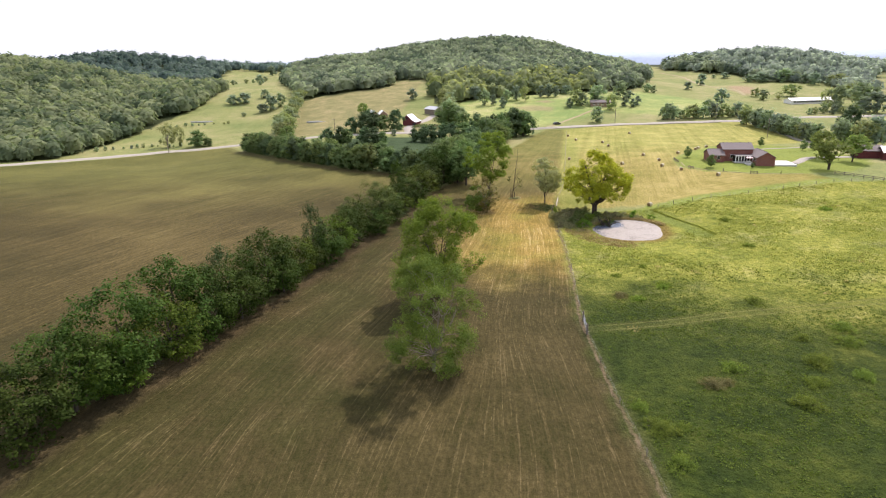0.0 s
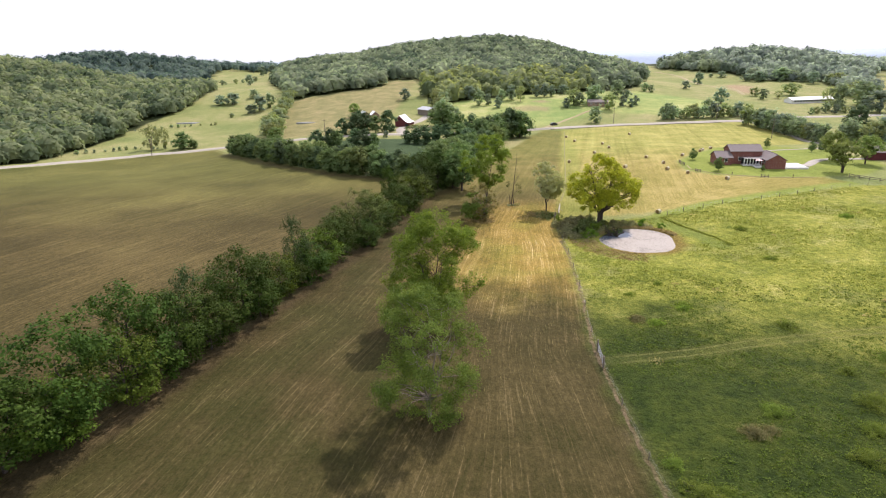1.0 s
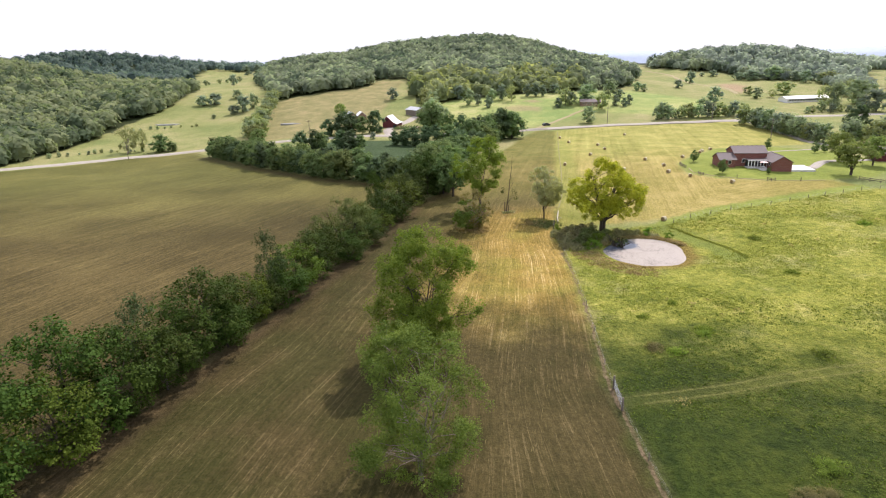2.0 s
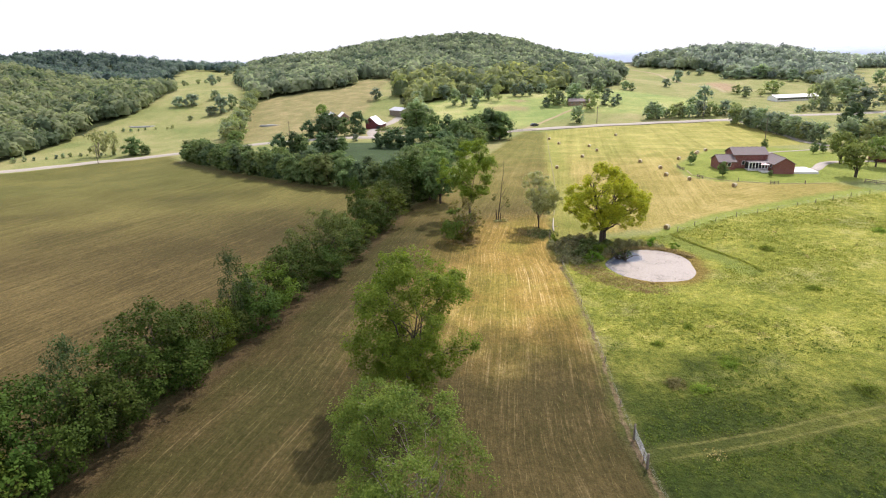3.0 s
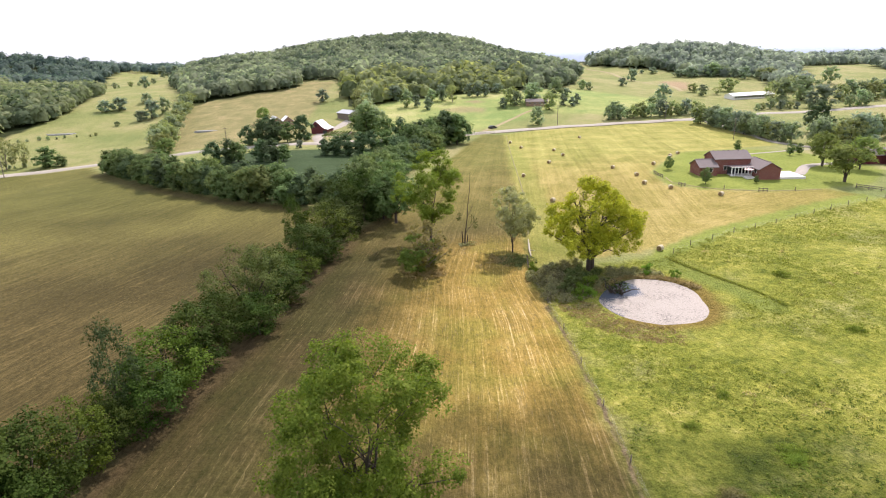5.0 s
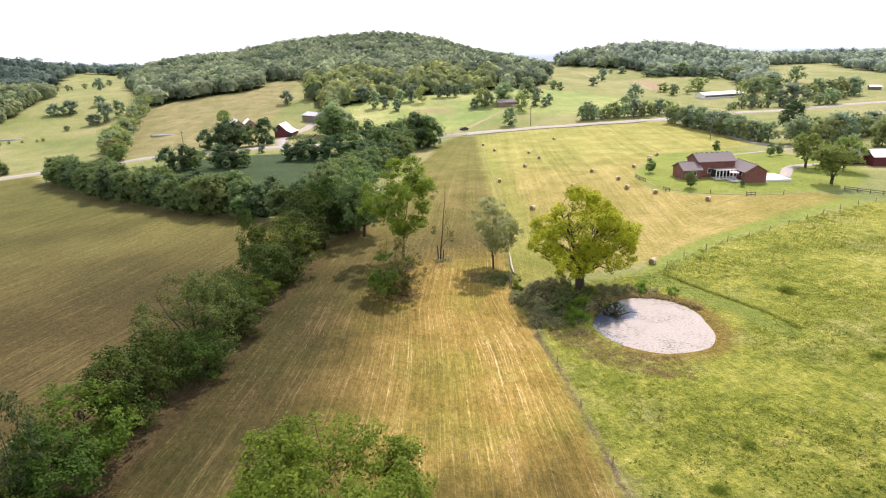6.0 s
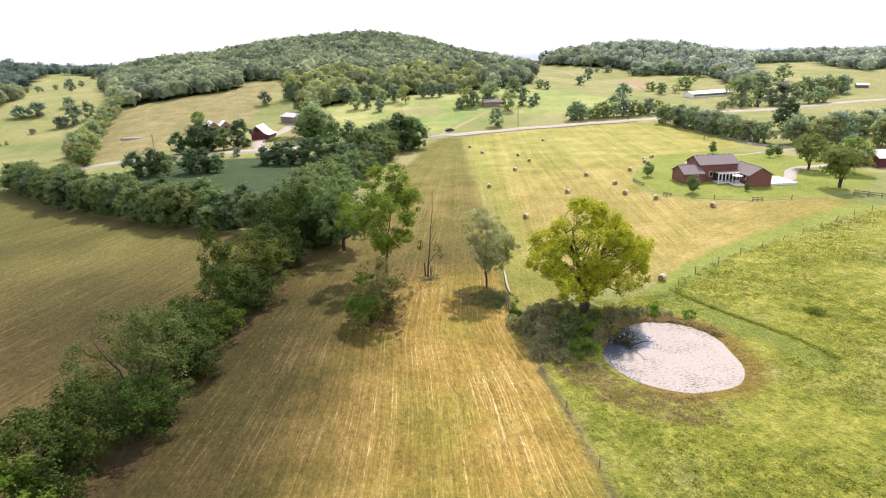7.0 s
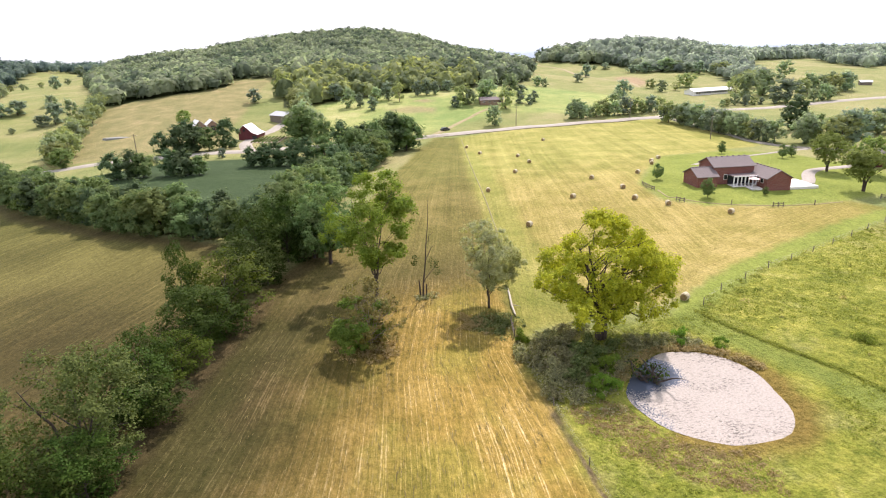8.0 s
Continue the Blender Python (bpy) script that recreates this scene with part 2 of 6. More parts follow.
HEDGE_FOOT = [(-110, -150), (-46, 38), (-41.6, 54.8), (-35.5, 68.8), (-27, 93), (-20.9, 114), (-12.6, 139), (-6.9, 159), (-1.9, 175), (5, 187)]
FAR_HEDGE_FOOT = [(5, 187), (-13.4, 200), (-37, 217), (-65, 247), (-105, 310)]
FENCE_LINE = [(13, -150), (19.3, 43.4), (19.5, 60), (20.3, 80.6), (24.2, 107), (26.4, 128), (27.2, 146), (33, 168), (41.5, 209), (53, 262), (67, 324)]
STRIP = HEDGE_FOOT + [(12, 200), (28, 250), (47, 305), (58, 328)] + FENCE_LINE[::-1]
LEFT_FIELD = [(-112, -150), (-47, 38), (-36, 70), (-28, 93), (-14, 138), (-8, 158), (-4, 175), (-12, 201), (-35, 219), (-63, 249), (-103, 311), (-116, 334), (-148, 328), (-168, 306), (-190, 284), (-230, 250), (-320, 120), (-320, -150)]
BALE_FIELD = [(27.2, 150), (54, 154), (68, 160.4), (85, 168), (104, 175), (120, 180), (116, 187), (100, 187), (86, 192), (80, 200), (83, 214), (92, 226), (112, 252), (140, 258), (158, 262), (168, 300), (173, 345), (122, 341), (94, 338), (67, 328), (53, 262), (41.5, 209), (33, 168)]
PASTURE = [(13, -150), (19.3, 40), (19.5, 60), (20.3, 80.6), (24.2, 107), (27.5, 131), (28, 146), (53, 149.5), (68, 157.4), (85, 164.4), (104, 171.4), (122, 176), (150, 178), (260, 170), (260, -150)]
YARD = [(83, 214), (80, 200), (86, 192), (100, 187), (116, 187), (132, 190), (150, 205), (152, 240), (138, 257), (112, 252), (92, 226)]
CROP = [(-75, 300), (-62, 270), (-34, 236), (-8, 214), (6, 230), (14, 262), (18, 285), (14, 306), (-20, 310), (-50, 312)]
POND_AT = (42.9, 131.9)


def pond_radius(a):
    """The pond's outline: distance from its middle by angle."""
    return 8.24 - 0.36 * np.cos(2 * a) + 0.28 * np.sin(2 * a) - 0.38 * np.cos(3 * a) + 0.10 * np.sin(5 * a) + 0.07 * np.sin(9 * a)


ROAD = [(-330, 190), (-230, 262), (-199, 284), (-171, 313), (-150, 331), (-118, 341), (-69, 339), (-43, 330), (-16, 327), (20, 330), (53, 335), (94, 343), (122, 346), (177, 351), (211, 364), (261, 366), (300, 372), (420, 384), (700, 380)]
SIDE_ROAD = [(176, 350), (174, 325), (168, 292), (161, 268), (164, 251), (185, 232), (240, 215)]
FARM_LANE = [(-16, 327), (-19, 345), (-17, 362), (-9, 375), (-3, 392)]
YARD_DRIVE = [(119, 201), (124, 206), (131.6, 215), (144, 218), (158, 217.5), (190, 217), (240, 214)]
BACK_DRIVE = [(164, 249), (149, 245.4), (137, 243.8), (126, 239.5), (116, 234.6), (108, 230)]
MEADOW_TRACK = [(60, 340), (75, 362), (95, 386), (104, 392)]
FAR_TRACK = [(232, 470), (243, 505), (236, 560), (250, 640), (246, 700)]
MOWN_VERGE = [(120, 178.5), (104, 173.8), (85, 166.8), (68, 159.6), (55, 151.6), (51.5, 148), (52.8, 143), (54.5, 137.5), (56.5, 131), (57, 125)]
TRAIL = [(20.5, 78), (34, 80), (43, 82), (53, 84), (69, 86), (120, 92), (200, 96)]


def wood_mask(x, y):
    """Where the far hills carry woods."""
    left = (x < np.interp(y, [290, 380, 480, 590, 666, 732, 869, 980, 1130], [-196, -197, -184, -202, -246, -260, -300, -350, -380])) & (y > 300 - 0.5 * (-x - 196))
    hillw = dist_poly(x, y, [(-160, 640), (-140, 575), (-108, 486), (-72, 497), (-40, 500), (-42, 548), (-12, 532), (-6, 512), (-4, 430), (14, 432), (26, 440), (70, 447), (100, 446), (132, 456), (156, 482), (180, 540), (216, 640), (238, 720), (300, 1100), (-60, 1300), (-235, 1300), (-228, 1000), (-200, 860), (-188, 760)]) > 0
    right = dist_poly(x, y, [(258, 716), (272, 676), (284, 648), (297, 636), (300, 602), (292, 574), (306, 554), (335, 540), (306, 476), (330, 462), (365, 527), (430, 610), (540, 668), (620, 690), (900, 640), (1000, 900), (500, 1000), (300, 980)]) > 0
    rimw = dist_poly(x, y, [(470, 520), (540, 560), (640, 600), (900, 560), (900, 690), (620, 690), (536, 640)]) > 0
    back = (np.hypot(x, y) > 1300)
    return left | hillw | right | rimw | back


def steps(knots):
    out = []
    for (a, da), (b, db) in zip(knots[:-1], knots[1:]):
        n = max(1, int(round((b - a) / ((da + db) / 2))))
        out.append(a + (b - a) * ((np.arange(n) / n)))
    return np.concatenate(out + [[knots[-1][0]]])


gx = steps([(-4500, 300), (-1200, 60), (-500, 14), (-220, 5), (-70, 1.5), (30, 0.75), (54, 1.5), (125, 1.5), (200, 4), (320, 10), (800, 40), (1500, 100), (4500, 300)])
gy = steps([(-4500, 300), (-600, 80), (-60, 8), (20, 1.5), (120, 0.75), (144, 1.5), (215, 1.5), (350, 2.5), (520, 6), (800, 14), (1400, 40), (2500, 110), (4700, 250)])
GX, GY = np.meshgrid(gx, gy, indexing="xy")
GZ = terrain(GX, GY)
px, py = GX - POND_AT[0], GY - POND_AT[1]
pr = np.hypot(px, py) - pond_radius(np.arctan2(py, px))
POND_Z = tz(*POND_AT) - 0.22
GZ = GZ + np.where(pr < 6, -1.1 * (1 - ss(-2.5, 0.8, pr)), 0)
for line, wide in ((ROAD, 3.4), (SIDE_ROAD, 2.6)):
    GZ = GZ - 0.25 * (1 - ss(wide - 0.5, wide + 2.5, dist_line(GX, GY, line)))
nx_, ny_ = len(gx), len(gy)
jj, ii = np.meshgrid(np.arange(ny_ - 1), np.arange(nx_ - 1), indexing="ij")
q = jj * nx_ + ii
quads = np.stack([q, q + 1, q + nx_ + 1, q + nx_], -1).reshape(-1, 4)
ground_mesh = mesh_from("ground", np.stack([GX, GY, GZ], -1).reshape(-1, 3), quads, None, True)
wob = 0.6 * np.sin(GX * 0.9 + GY * 0.31) * np.sin(GY * 0.77 - GX * 0.13)
edge = lambda d, w=1.2: ss(-w, w, d + wob)
put_float(ground_mesh, "strip", edge(dist_poly(GX, GY, STRIP) + 1.2))
put_float(ground_mesh, "left_field", edge(dist_poly(GX, GY, LEFT_FIELD)))
put_float(ground_mesh, "bale_field", edge(dist_poly(GX, GY, BALE_FIELD)))
put_float(ground_mesh, "pasture", edge(dist_poly(GX, GY, PASTURE) + 0.6, 0.9))
put_float(ground_mesh, "yard", edge(dist_poly(GX, GY, YARD), 1.0))
DRY_HILL = [(-102, 352), (-32, 345), (-27, 400), (-22, 440), (-14, 520), (-42, 546), (-44, 500), (-72, 496), (-106, 484)]
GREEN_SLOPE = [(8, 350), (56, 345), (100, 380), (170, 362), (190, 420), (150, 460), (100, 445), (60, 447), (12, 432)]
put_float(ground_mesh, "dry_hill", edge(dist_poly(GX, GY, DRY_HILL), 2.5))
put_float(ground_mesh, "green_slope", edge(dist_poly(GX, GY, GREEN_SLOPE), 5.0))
green_lane = dist_poly(GX, GY, [(28.5, 149), (33, 167), (41.8, 209), (53.3, 262), (60, 290), (63, 290), (58, 255), (49, 209), (42, 175), (40, 152)])
put_float(ground_mesh, "mown_verge", np.maximum(1 - ss(1.6, 2.6, dist_line(GX, GY, MOWN_VERGE) + 0.5 * wob), 0.4 * ss(-1.5, 1.5, green_lane + wob)))
bare = np.maximum(ss(-3, 3, dist_poly(GX, GY, [(254, 549), (270, 535), (258, 500), (234, 470), (243, 516)])), np.maximum(0.6 * ss(-2, 2, dist_poly(GX, GY, [(48, 401), (61, 406), (74, 396), (70, 388), (55, 392)])), 0.7 * ss(-1.5, 1.5, dist_poly(GX, GY, [(65, 418), (72, 421), (77, 414), (70, 412)]))))
put_float(ground_mesh, "bare", bare)
put_float(ground_mesh, "crop", edge(dist_poly(GX, GY, CROP), 1.0))
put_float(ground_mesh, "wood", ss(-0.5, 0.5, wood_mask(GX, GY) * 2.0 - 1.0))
put_float(ground_mesh, "shore", (1 - ss(0.6, 3.2, pr + wob)) * ss(-0.5, 0.5, px * 0.9 - py * 0.5 + 4))
trail_y = np.interp(GX, [p[0] for p in TRAIL], [p[1] for p in TRAIL])
put_float(ground_mesh, "trail", np.clip(GY - trail_y, -9, 9))
put_float(ground_mesh, "trail_end", ss(21, 24, GX))
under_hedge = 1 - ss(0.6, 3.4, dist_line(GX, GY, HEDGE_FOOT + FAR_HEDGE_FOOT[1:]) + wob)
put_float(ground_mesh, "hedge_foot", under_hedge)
fl = np.array(FENCE_LINE)
put_float(ground_mesh, "fence_d", np.clip(GX - np.interp(GY, fl[:, 1], fl[:, 0]), -9, 9))
put_float(ground_mesh, "fence_end", 1 - ss(122, 140, GY))
put_float(ground_mesh, "fence_verge", 1 - ss(0.3, 1.2, dist_line(GX, GY, FENCE_LINE[:7]) + 0.5 * wob))
# rows of the mower: metres across the rows, fanning between hedge and fence
hf = np.array(HEDGE_FOOT + [(28, 250), (58, 328)])
xl, xr = np.interp(GY, hf[:, 1], hf[:, 0]), np.interp(GY, fl[:, 1], fl[:, 0])
fan = (GX - xl) / np.maximum(xr - xl, 4) * 42.0
fan = fan + (0.8 * np.sin(GX * 0.15 + GY * 0.06) + 0.4 * np.sin(GX * 0.31 - GY * 0.11 + 1.0)) * (1 - ss(70, 112, GY))
leftrow = (GX * 0.93 - GY * 0.36) + 6 * np.sin(GY * 0.018)
balerow = np.where(GY - 152 < 0.95 * (GX - 52), GY * 0.93 - GX * 0.36, GX * 0.965 - GY * 0.26)
put_float(ground_mesh, "row", np.where(dist_poly(GX, GY, LEFT_FIELD) > -3, leftrow, np.where(GX < xr, fan, balerow)))


def ground_material():
    m, n, l = material("farmland")
    b = n["Principled BSDF"]
    at = lambda k: node(n, l, "ShaderNodeAttribute", (("attribute_name", k),)).outputs["Fac"]
    pos = n.new("ShaderNodeNewGeometry").outputs["Position"]
    sx = node(n, l, "ShaderNodeSeparateXYZ", (), Vector=pos)
    row = at("row")
    rv = node(n, l, "ShaderNodeCombineXYZ", (), X=row, Y=math_node(n, l, "MULTIPLY", sx.outputs["Y"], 0.012), Z=0.0).outputs[0]
    rv2 = node(n, l, "ShaderNodeCombineXYZ", (), X=row, Y=math_node(n, l, "MULTIPLY", sx.outputs["Y"], 0.07), Z=3.0).outputs[0]
    big = noise_node(n, l, pos, 0.02, 3.0)
    mid = noise_node(n, l, pos, 0.12, 4.0)
    fine = noise_node(n, l, pos, 1.3, 5.0, 0.7)
    tiny = noise_node(n, l, pos, 7.0, 3.0, 0.7)
    rows = noise_node(n, l, rv, 1.7, 5.0, 0.75)
    straw = noise_node(n, l, rv2, 4.2, 3.0, 0.7)
    lines = noise_node(n, l, rv, 5.5, 2.0, 0.55)
    # meadow: the rest of the land, its colour lifted paler for distance haze
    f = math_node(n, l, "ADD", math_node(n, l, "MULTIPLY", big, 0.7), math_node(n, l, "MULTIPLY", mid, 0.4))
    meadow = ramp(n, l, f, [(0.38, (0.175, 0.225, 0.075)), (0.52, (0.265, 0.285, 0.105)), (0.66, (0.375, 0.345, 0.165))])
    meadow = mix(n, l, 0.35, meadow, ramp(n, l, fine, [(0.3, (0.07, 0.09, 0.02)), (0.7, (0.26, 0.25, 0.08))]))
    # stubble: long swaths, short straws along the rows, loose flecks and bright windrow lines
    rv3 = node(n, l, "ShaderNodeCombineXYZ", (), X=row, Y=math_node(n, l, "MULTIPLY", sx.outputs["Y"], 0.3), Z=7.0).outputs[0]
    fleck = noise_node(n, l, rv3, 6.0, 4.0, 0.8)
    s1 = math_node(n, l, "ADD", math_node(n, l, "MULTIPLY_ADD", rows, 0.42), math_node(n, l, "ADD", math_node(n, l, "MULTIPLY", straw, 0.28), math_node(n, l, "MULTIPLY", fleck, 0.42)))
    s1.node.inputs[0].links[0].from_node.inputs[2].default_value = 0.0
    s1 = math_node(n, l, "ADD", s1, math_node(n, l, "MULTIPLY", math_node(n, l, "SUBTRACT", mid, 0.5), 0.4))
    s1 = math_node(n, l, "ADD", s1, math_node(n, l, "MULTIPLY", ramp(n, l, lines, [(0.58, (0, 0, 0)), (0.64, (1, 1, 1))]), math_node(n, l, "MULTIPLY", fleck, 0.26)))
    # stub is painted dark for cloud shade, gold is the same stubble in sun
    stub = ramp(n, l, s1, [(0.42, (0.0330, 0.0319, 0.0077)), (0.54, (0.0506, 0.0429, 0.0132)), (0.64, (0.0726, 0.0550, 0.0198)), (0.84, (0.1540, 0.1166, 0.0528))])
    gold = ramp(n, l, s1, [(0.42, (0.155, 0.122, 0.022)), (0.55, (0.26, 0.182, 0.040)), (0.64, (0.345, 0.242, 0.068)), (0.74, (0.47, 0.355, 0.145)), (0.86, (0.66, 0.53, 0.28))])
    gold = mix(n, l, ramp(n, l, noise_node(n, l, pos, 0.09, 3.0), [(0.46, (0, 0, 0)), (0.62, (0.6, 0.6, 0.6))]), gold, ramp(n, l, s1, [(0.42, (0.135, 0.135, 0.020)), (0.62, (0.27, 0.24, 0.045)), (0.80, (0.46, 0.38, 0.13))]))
    # dry: mask of the sunlit stretch, its light painted in as gold
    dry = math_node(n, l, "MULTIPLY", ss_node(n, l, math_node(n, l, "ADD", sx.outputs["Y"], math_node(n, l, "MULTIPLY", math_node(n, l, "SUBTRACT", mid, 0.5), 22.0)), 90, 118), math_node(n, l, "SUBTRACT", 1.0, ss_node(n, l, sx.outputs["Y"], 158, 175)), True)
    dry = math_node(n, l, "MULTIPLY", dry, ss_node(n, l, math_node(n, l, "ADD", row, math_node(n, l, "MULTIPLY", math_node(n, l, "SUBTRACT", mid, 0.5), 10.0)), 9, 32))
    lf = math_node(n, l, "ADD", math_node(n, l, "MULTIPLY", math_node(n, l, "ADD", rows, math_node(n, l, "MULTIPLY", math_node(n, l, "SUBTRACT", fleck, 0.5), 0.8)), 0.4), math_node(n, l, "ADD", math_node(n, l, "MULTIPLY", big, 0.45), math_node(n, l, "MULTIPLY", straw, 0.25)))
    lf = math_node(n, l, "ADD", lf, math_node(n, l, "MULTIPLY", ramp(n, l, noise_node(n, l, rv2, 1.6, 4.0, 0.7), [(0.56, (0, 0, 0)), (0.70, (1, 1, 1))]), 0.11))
    # left field: near part painted dark for the cloud shade lying on it
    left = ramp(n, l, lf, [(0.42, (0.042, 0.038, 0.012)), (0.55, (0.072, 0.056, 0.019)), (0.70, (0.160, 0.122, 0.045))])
    # lighter farther off, the sunlit part of the field put into colour
    sunlit_part = math_node(n, l, "MULTIPLY", ss_node(n, l, math_node(n, l, "ADD", sx.outputs["Y"], math_node(n, l, "MULTIPLY", big, 120.0)), 190, 310), 0.65)
    left = mix(n, l, sunlit_part, left, ramp(n, l, lf, [(0.42, (0.075, 0.090, 0.017)), (0.70, (0.22, 0.21, 0.058))]))
    bale = ramp(n, l, math_node(n, l, "ADD", math_node(n, l, "MULTIPLY", math_node(n, l, "SUBTRACT", s1, 0.16), 0.62), math_node(n, l, "ADD", math_node(n, l, "MULTIPLY", big, 0.45), math_node(n, l, "MULTIPLY", mid, 0.18))), [(0.42, (0.175, 0.172, 0.034)), (0.56, (0.285, 0.240, 0.066)), (0.70, (0.405, 0.325, 0.115))])
    bale = mix(n, l, math_node(n, l, "MULTIPLY", ss_node(n, l, math_node(n, l, "ADD", sx.outputs["Y"], math_node(n, l, "MULTIPLY", big, 50.0)), 225, 300), 0.75), bale, ramp(n, l, mid, [(0.35, (0.235, 0.25, 0.055)), (0.65, (0.37, 0.35, 0.10))]))
    swath = ramp(n, l, math_node(n, l, "ADD", math_node(n, l, "MULTIPLY", noise_node(n, l, rv, 0.5, 4.0, 0.7), 0.75), math_node(n, l, "MULTIPLY", fine, 0.25)), [(0.38, (0.80, 0.81, 0.77)), (0.48, (0.96, 0.96, 0.95)), (0.56, (1.03, 1.03, 1.05)), (0.64, (1.2, 1.19, 1.28))])
    bale = mix(n, l, 1.0, bale, swath, "MULTIPLY")
    patches = noise_node(n, l, pos, 0.075, 4.0, 0.65)
    side = ss_node(n, l, math_node(n, l, "ADD", row, math_node(n, l, "MULTIPLY", math_node(n, l, "SUBTRACT", mid, 0.5), 8.0)), 18, 27)
    brown = math_node(n, l, "MULTIPLY", ramp(n, l, patches, [(0.40, (0, 0, 0)), (0.56, (0.8, 0.8, 0.8))]), math_node(n, l, "MULTIPLY_ADD", side, 0.75))
    brown.node.inputs[1].links[0].from_node.inputs[2].default_value = 0.25
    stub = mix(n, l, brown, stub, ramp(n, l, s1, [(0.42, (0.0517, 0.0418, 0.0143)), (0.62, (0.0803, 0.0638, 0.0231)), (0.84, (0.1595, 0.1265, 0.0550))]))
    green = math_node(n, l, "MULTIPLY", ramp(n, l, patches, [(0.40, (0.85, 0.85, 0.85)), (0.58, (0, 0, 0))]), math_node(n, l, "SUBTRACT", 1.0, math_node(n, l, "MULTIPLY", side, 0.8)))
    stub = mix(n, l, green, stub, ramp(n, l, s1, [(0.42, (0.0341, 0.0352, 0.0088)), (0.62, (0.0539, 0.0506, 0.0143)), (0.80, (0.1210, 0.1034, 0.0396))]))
    # past y 152: bale colours at 0.7, cloud shade painted on the strip
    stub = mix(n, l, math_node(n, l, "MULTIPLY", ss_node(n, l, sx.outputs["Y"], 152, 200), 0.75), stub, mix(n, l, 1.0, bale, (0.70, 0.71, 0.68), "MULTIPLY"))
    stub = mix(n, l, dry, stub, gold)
    # pasture
    pf = math_node(n, l, "ADD", math_node(n, l, "MULTIPLY", mid, 0.5), math_node(n, l, "MULTIPLY", math_node(n, l, "ADD", math_node(n, l, "MULTIPLY", fine, 0.6), math_node(n, l, "MULTIPLY", noise_node(n, l, pos, 0.45, 4.0, 0.7), 0.5)), 0.5))
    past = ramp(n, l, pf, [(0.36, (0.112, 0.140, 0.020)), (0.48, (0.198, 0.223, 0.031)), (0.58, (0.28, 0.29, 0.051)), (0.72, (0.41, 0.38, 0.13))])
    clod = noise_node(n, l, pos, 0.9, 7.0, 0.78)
    # near corner of the pasture, cloud shade painted in as darker green
    shaded = ramp(n, l, pf, [(0.36, (0.020, 0.036, 0.006)), (0.50, (0.039, 0.059, 0.009)), (0.60, (0.062, 0.082, 0.012)), (0.74, (0.110, 0.120, 0.027))])
    past = mix(n, l, ss_node(n, l, math_node(n, l, "ADD", math_node(n, l, "MULTIPLY", math_node(n, l, "SUBTRACT", sx.outputs["X"], 45.0), 0.5), math_node(n, l, "ADD", sx.outputs["Y"], math_node(n, l, "MULTIPLY", mid, 30.0))), 84, 122), shaded, past)
    past = mix(n, l, 1.0, past, ramp(n, l, clod, [(0.34, (0.66, 0.71, 0.64)), (0.45, (1.0, 1.0, 1.0)), (0.62, (1.2, 1.15, 1.15))]), "MULTIPLY")
    past = mix(n, l, 1.0, past, ramp(n, l, noise_node(n, l, pos, 0.4, 4.0, 0.65), [(0.38, (0.84, 0.88, 0.82)), (0.5, (1.0, 1.0, 1.0)), (0.62, (1.1, 1.07, 1.07))]), "MULTIPLY")
    tired = math_node(n, l, "MULTIPLY", ramp(n, l, noise_node(n, l, pos, 0.10, 5.0, 0.7), [(0.52, (0, 0, 0)), (0.66, (0.4, 0.4, 0.4))]), ss_node(n, l, sx.outputs["Y"], 70, 110))
    past = mix(n, l, tired, past, ramp(n, l, fine, [(0.32, (0.20, 0.20, 0.075)), (0.68, (0.42, 0.39, 0.19))]))
    lawn = ramp(n, l, pf, [(0.35, (0.145, 0.19, 0.033)), (0.65, (0.24, 0.275, 0.056))])
    crop = ramp(n, l, pf, [(0.35, (0.035, 0.060, 0.022)), (0.65, (0.060, 0.092, 0.038))])
    col = meadow
    tan = ramp(n, l, math_node(n, l, "ADD", math_node(n, l, "MULTIPLY", mid, 0.6), math_node(n, l, "MULTIPLY", fine, 0.4)), [(0.36, (0.18, 0.18, 0.07)), (0.52, (0.25, 0.225, 0.095)), (0.66, (0.35, 0.285, 0.14))])
    # green hillside grass, with distance haze put in as a paler tone
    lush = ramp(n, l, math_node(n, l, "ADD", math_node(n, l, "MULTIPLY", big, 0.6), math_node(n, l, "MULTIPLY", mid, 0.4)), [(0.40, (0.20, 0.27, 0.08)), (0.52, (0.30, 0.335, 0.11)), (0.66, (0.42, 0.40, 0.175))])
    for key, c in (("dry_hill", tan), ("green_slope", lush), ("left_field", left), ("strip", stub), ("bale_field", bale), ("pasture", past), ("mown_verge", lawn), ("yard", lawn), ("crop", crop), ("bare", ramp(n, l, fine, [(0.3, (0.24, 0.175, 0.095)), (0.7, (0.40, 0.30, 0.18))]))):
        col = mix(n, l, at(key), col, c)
    across = math_node(n, l, "ABSOLUTE", math_node(n, l, "ADD", at("trail"), math_node(n, l, "MULTIPLY", math_node(n, l, "SUBTRACT", noise_node(n, l, pos, 0.7, 3.0), 0.5), 0.45)))
    rut = math_node(n, l, "SUBTRACT", 1.0, ss_node(n, l, math_node(n, l, "ABSOLUTE", math_node(n, l, "SUBTRACT", across, 0.8)), 0.05, 0.30))
    rut = math_node(n, l, "MULTIPLY", math_node(n, l, "MULTIPLY", rut, at("trail_end")), math_node(n, l, "MULTIPLY", fine, 1.35))
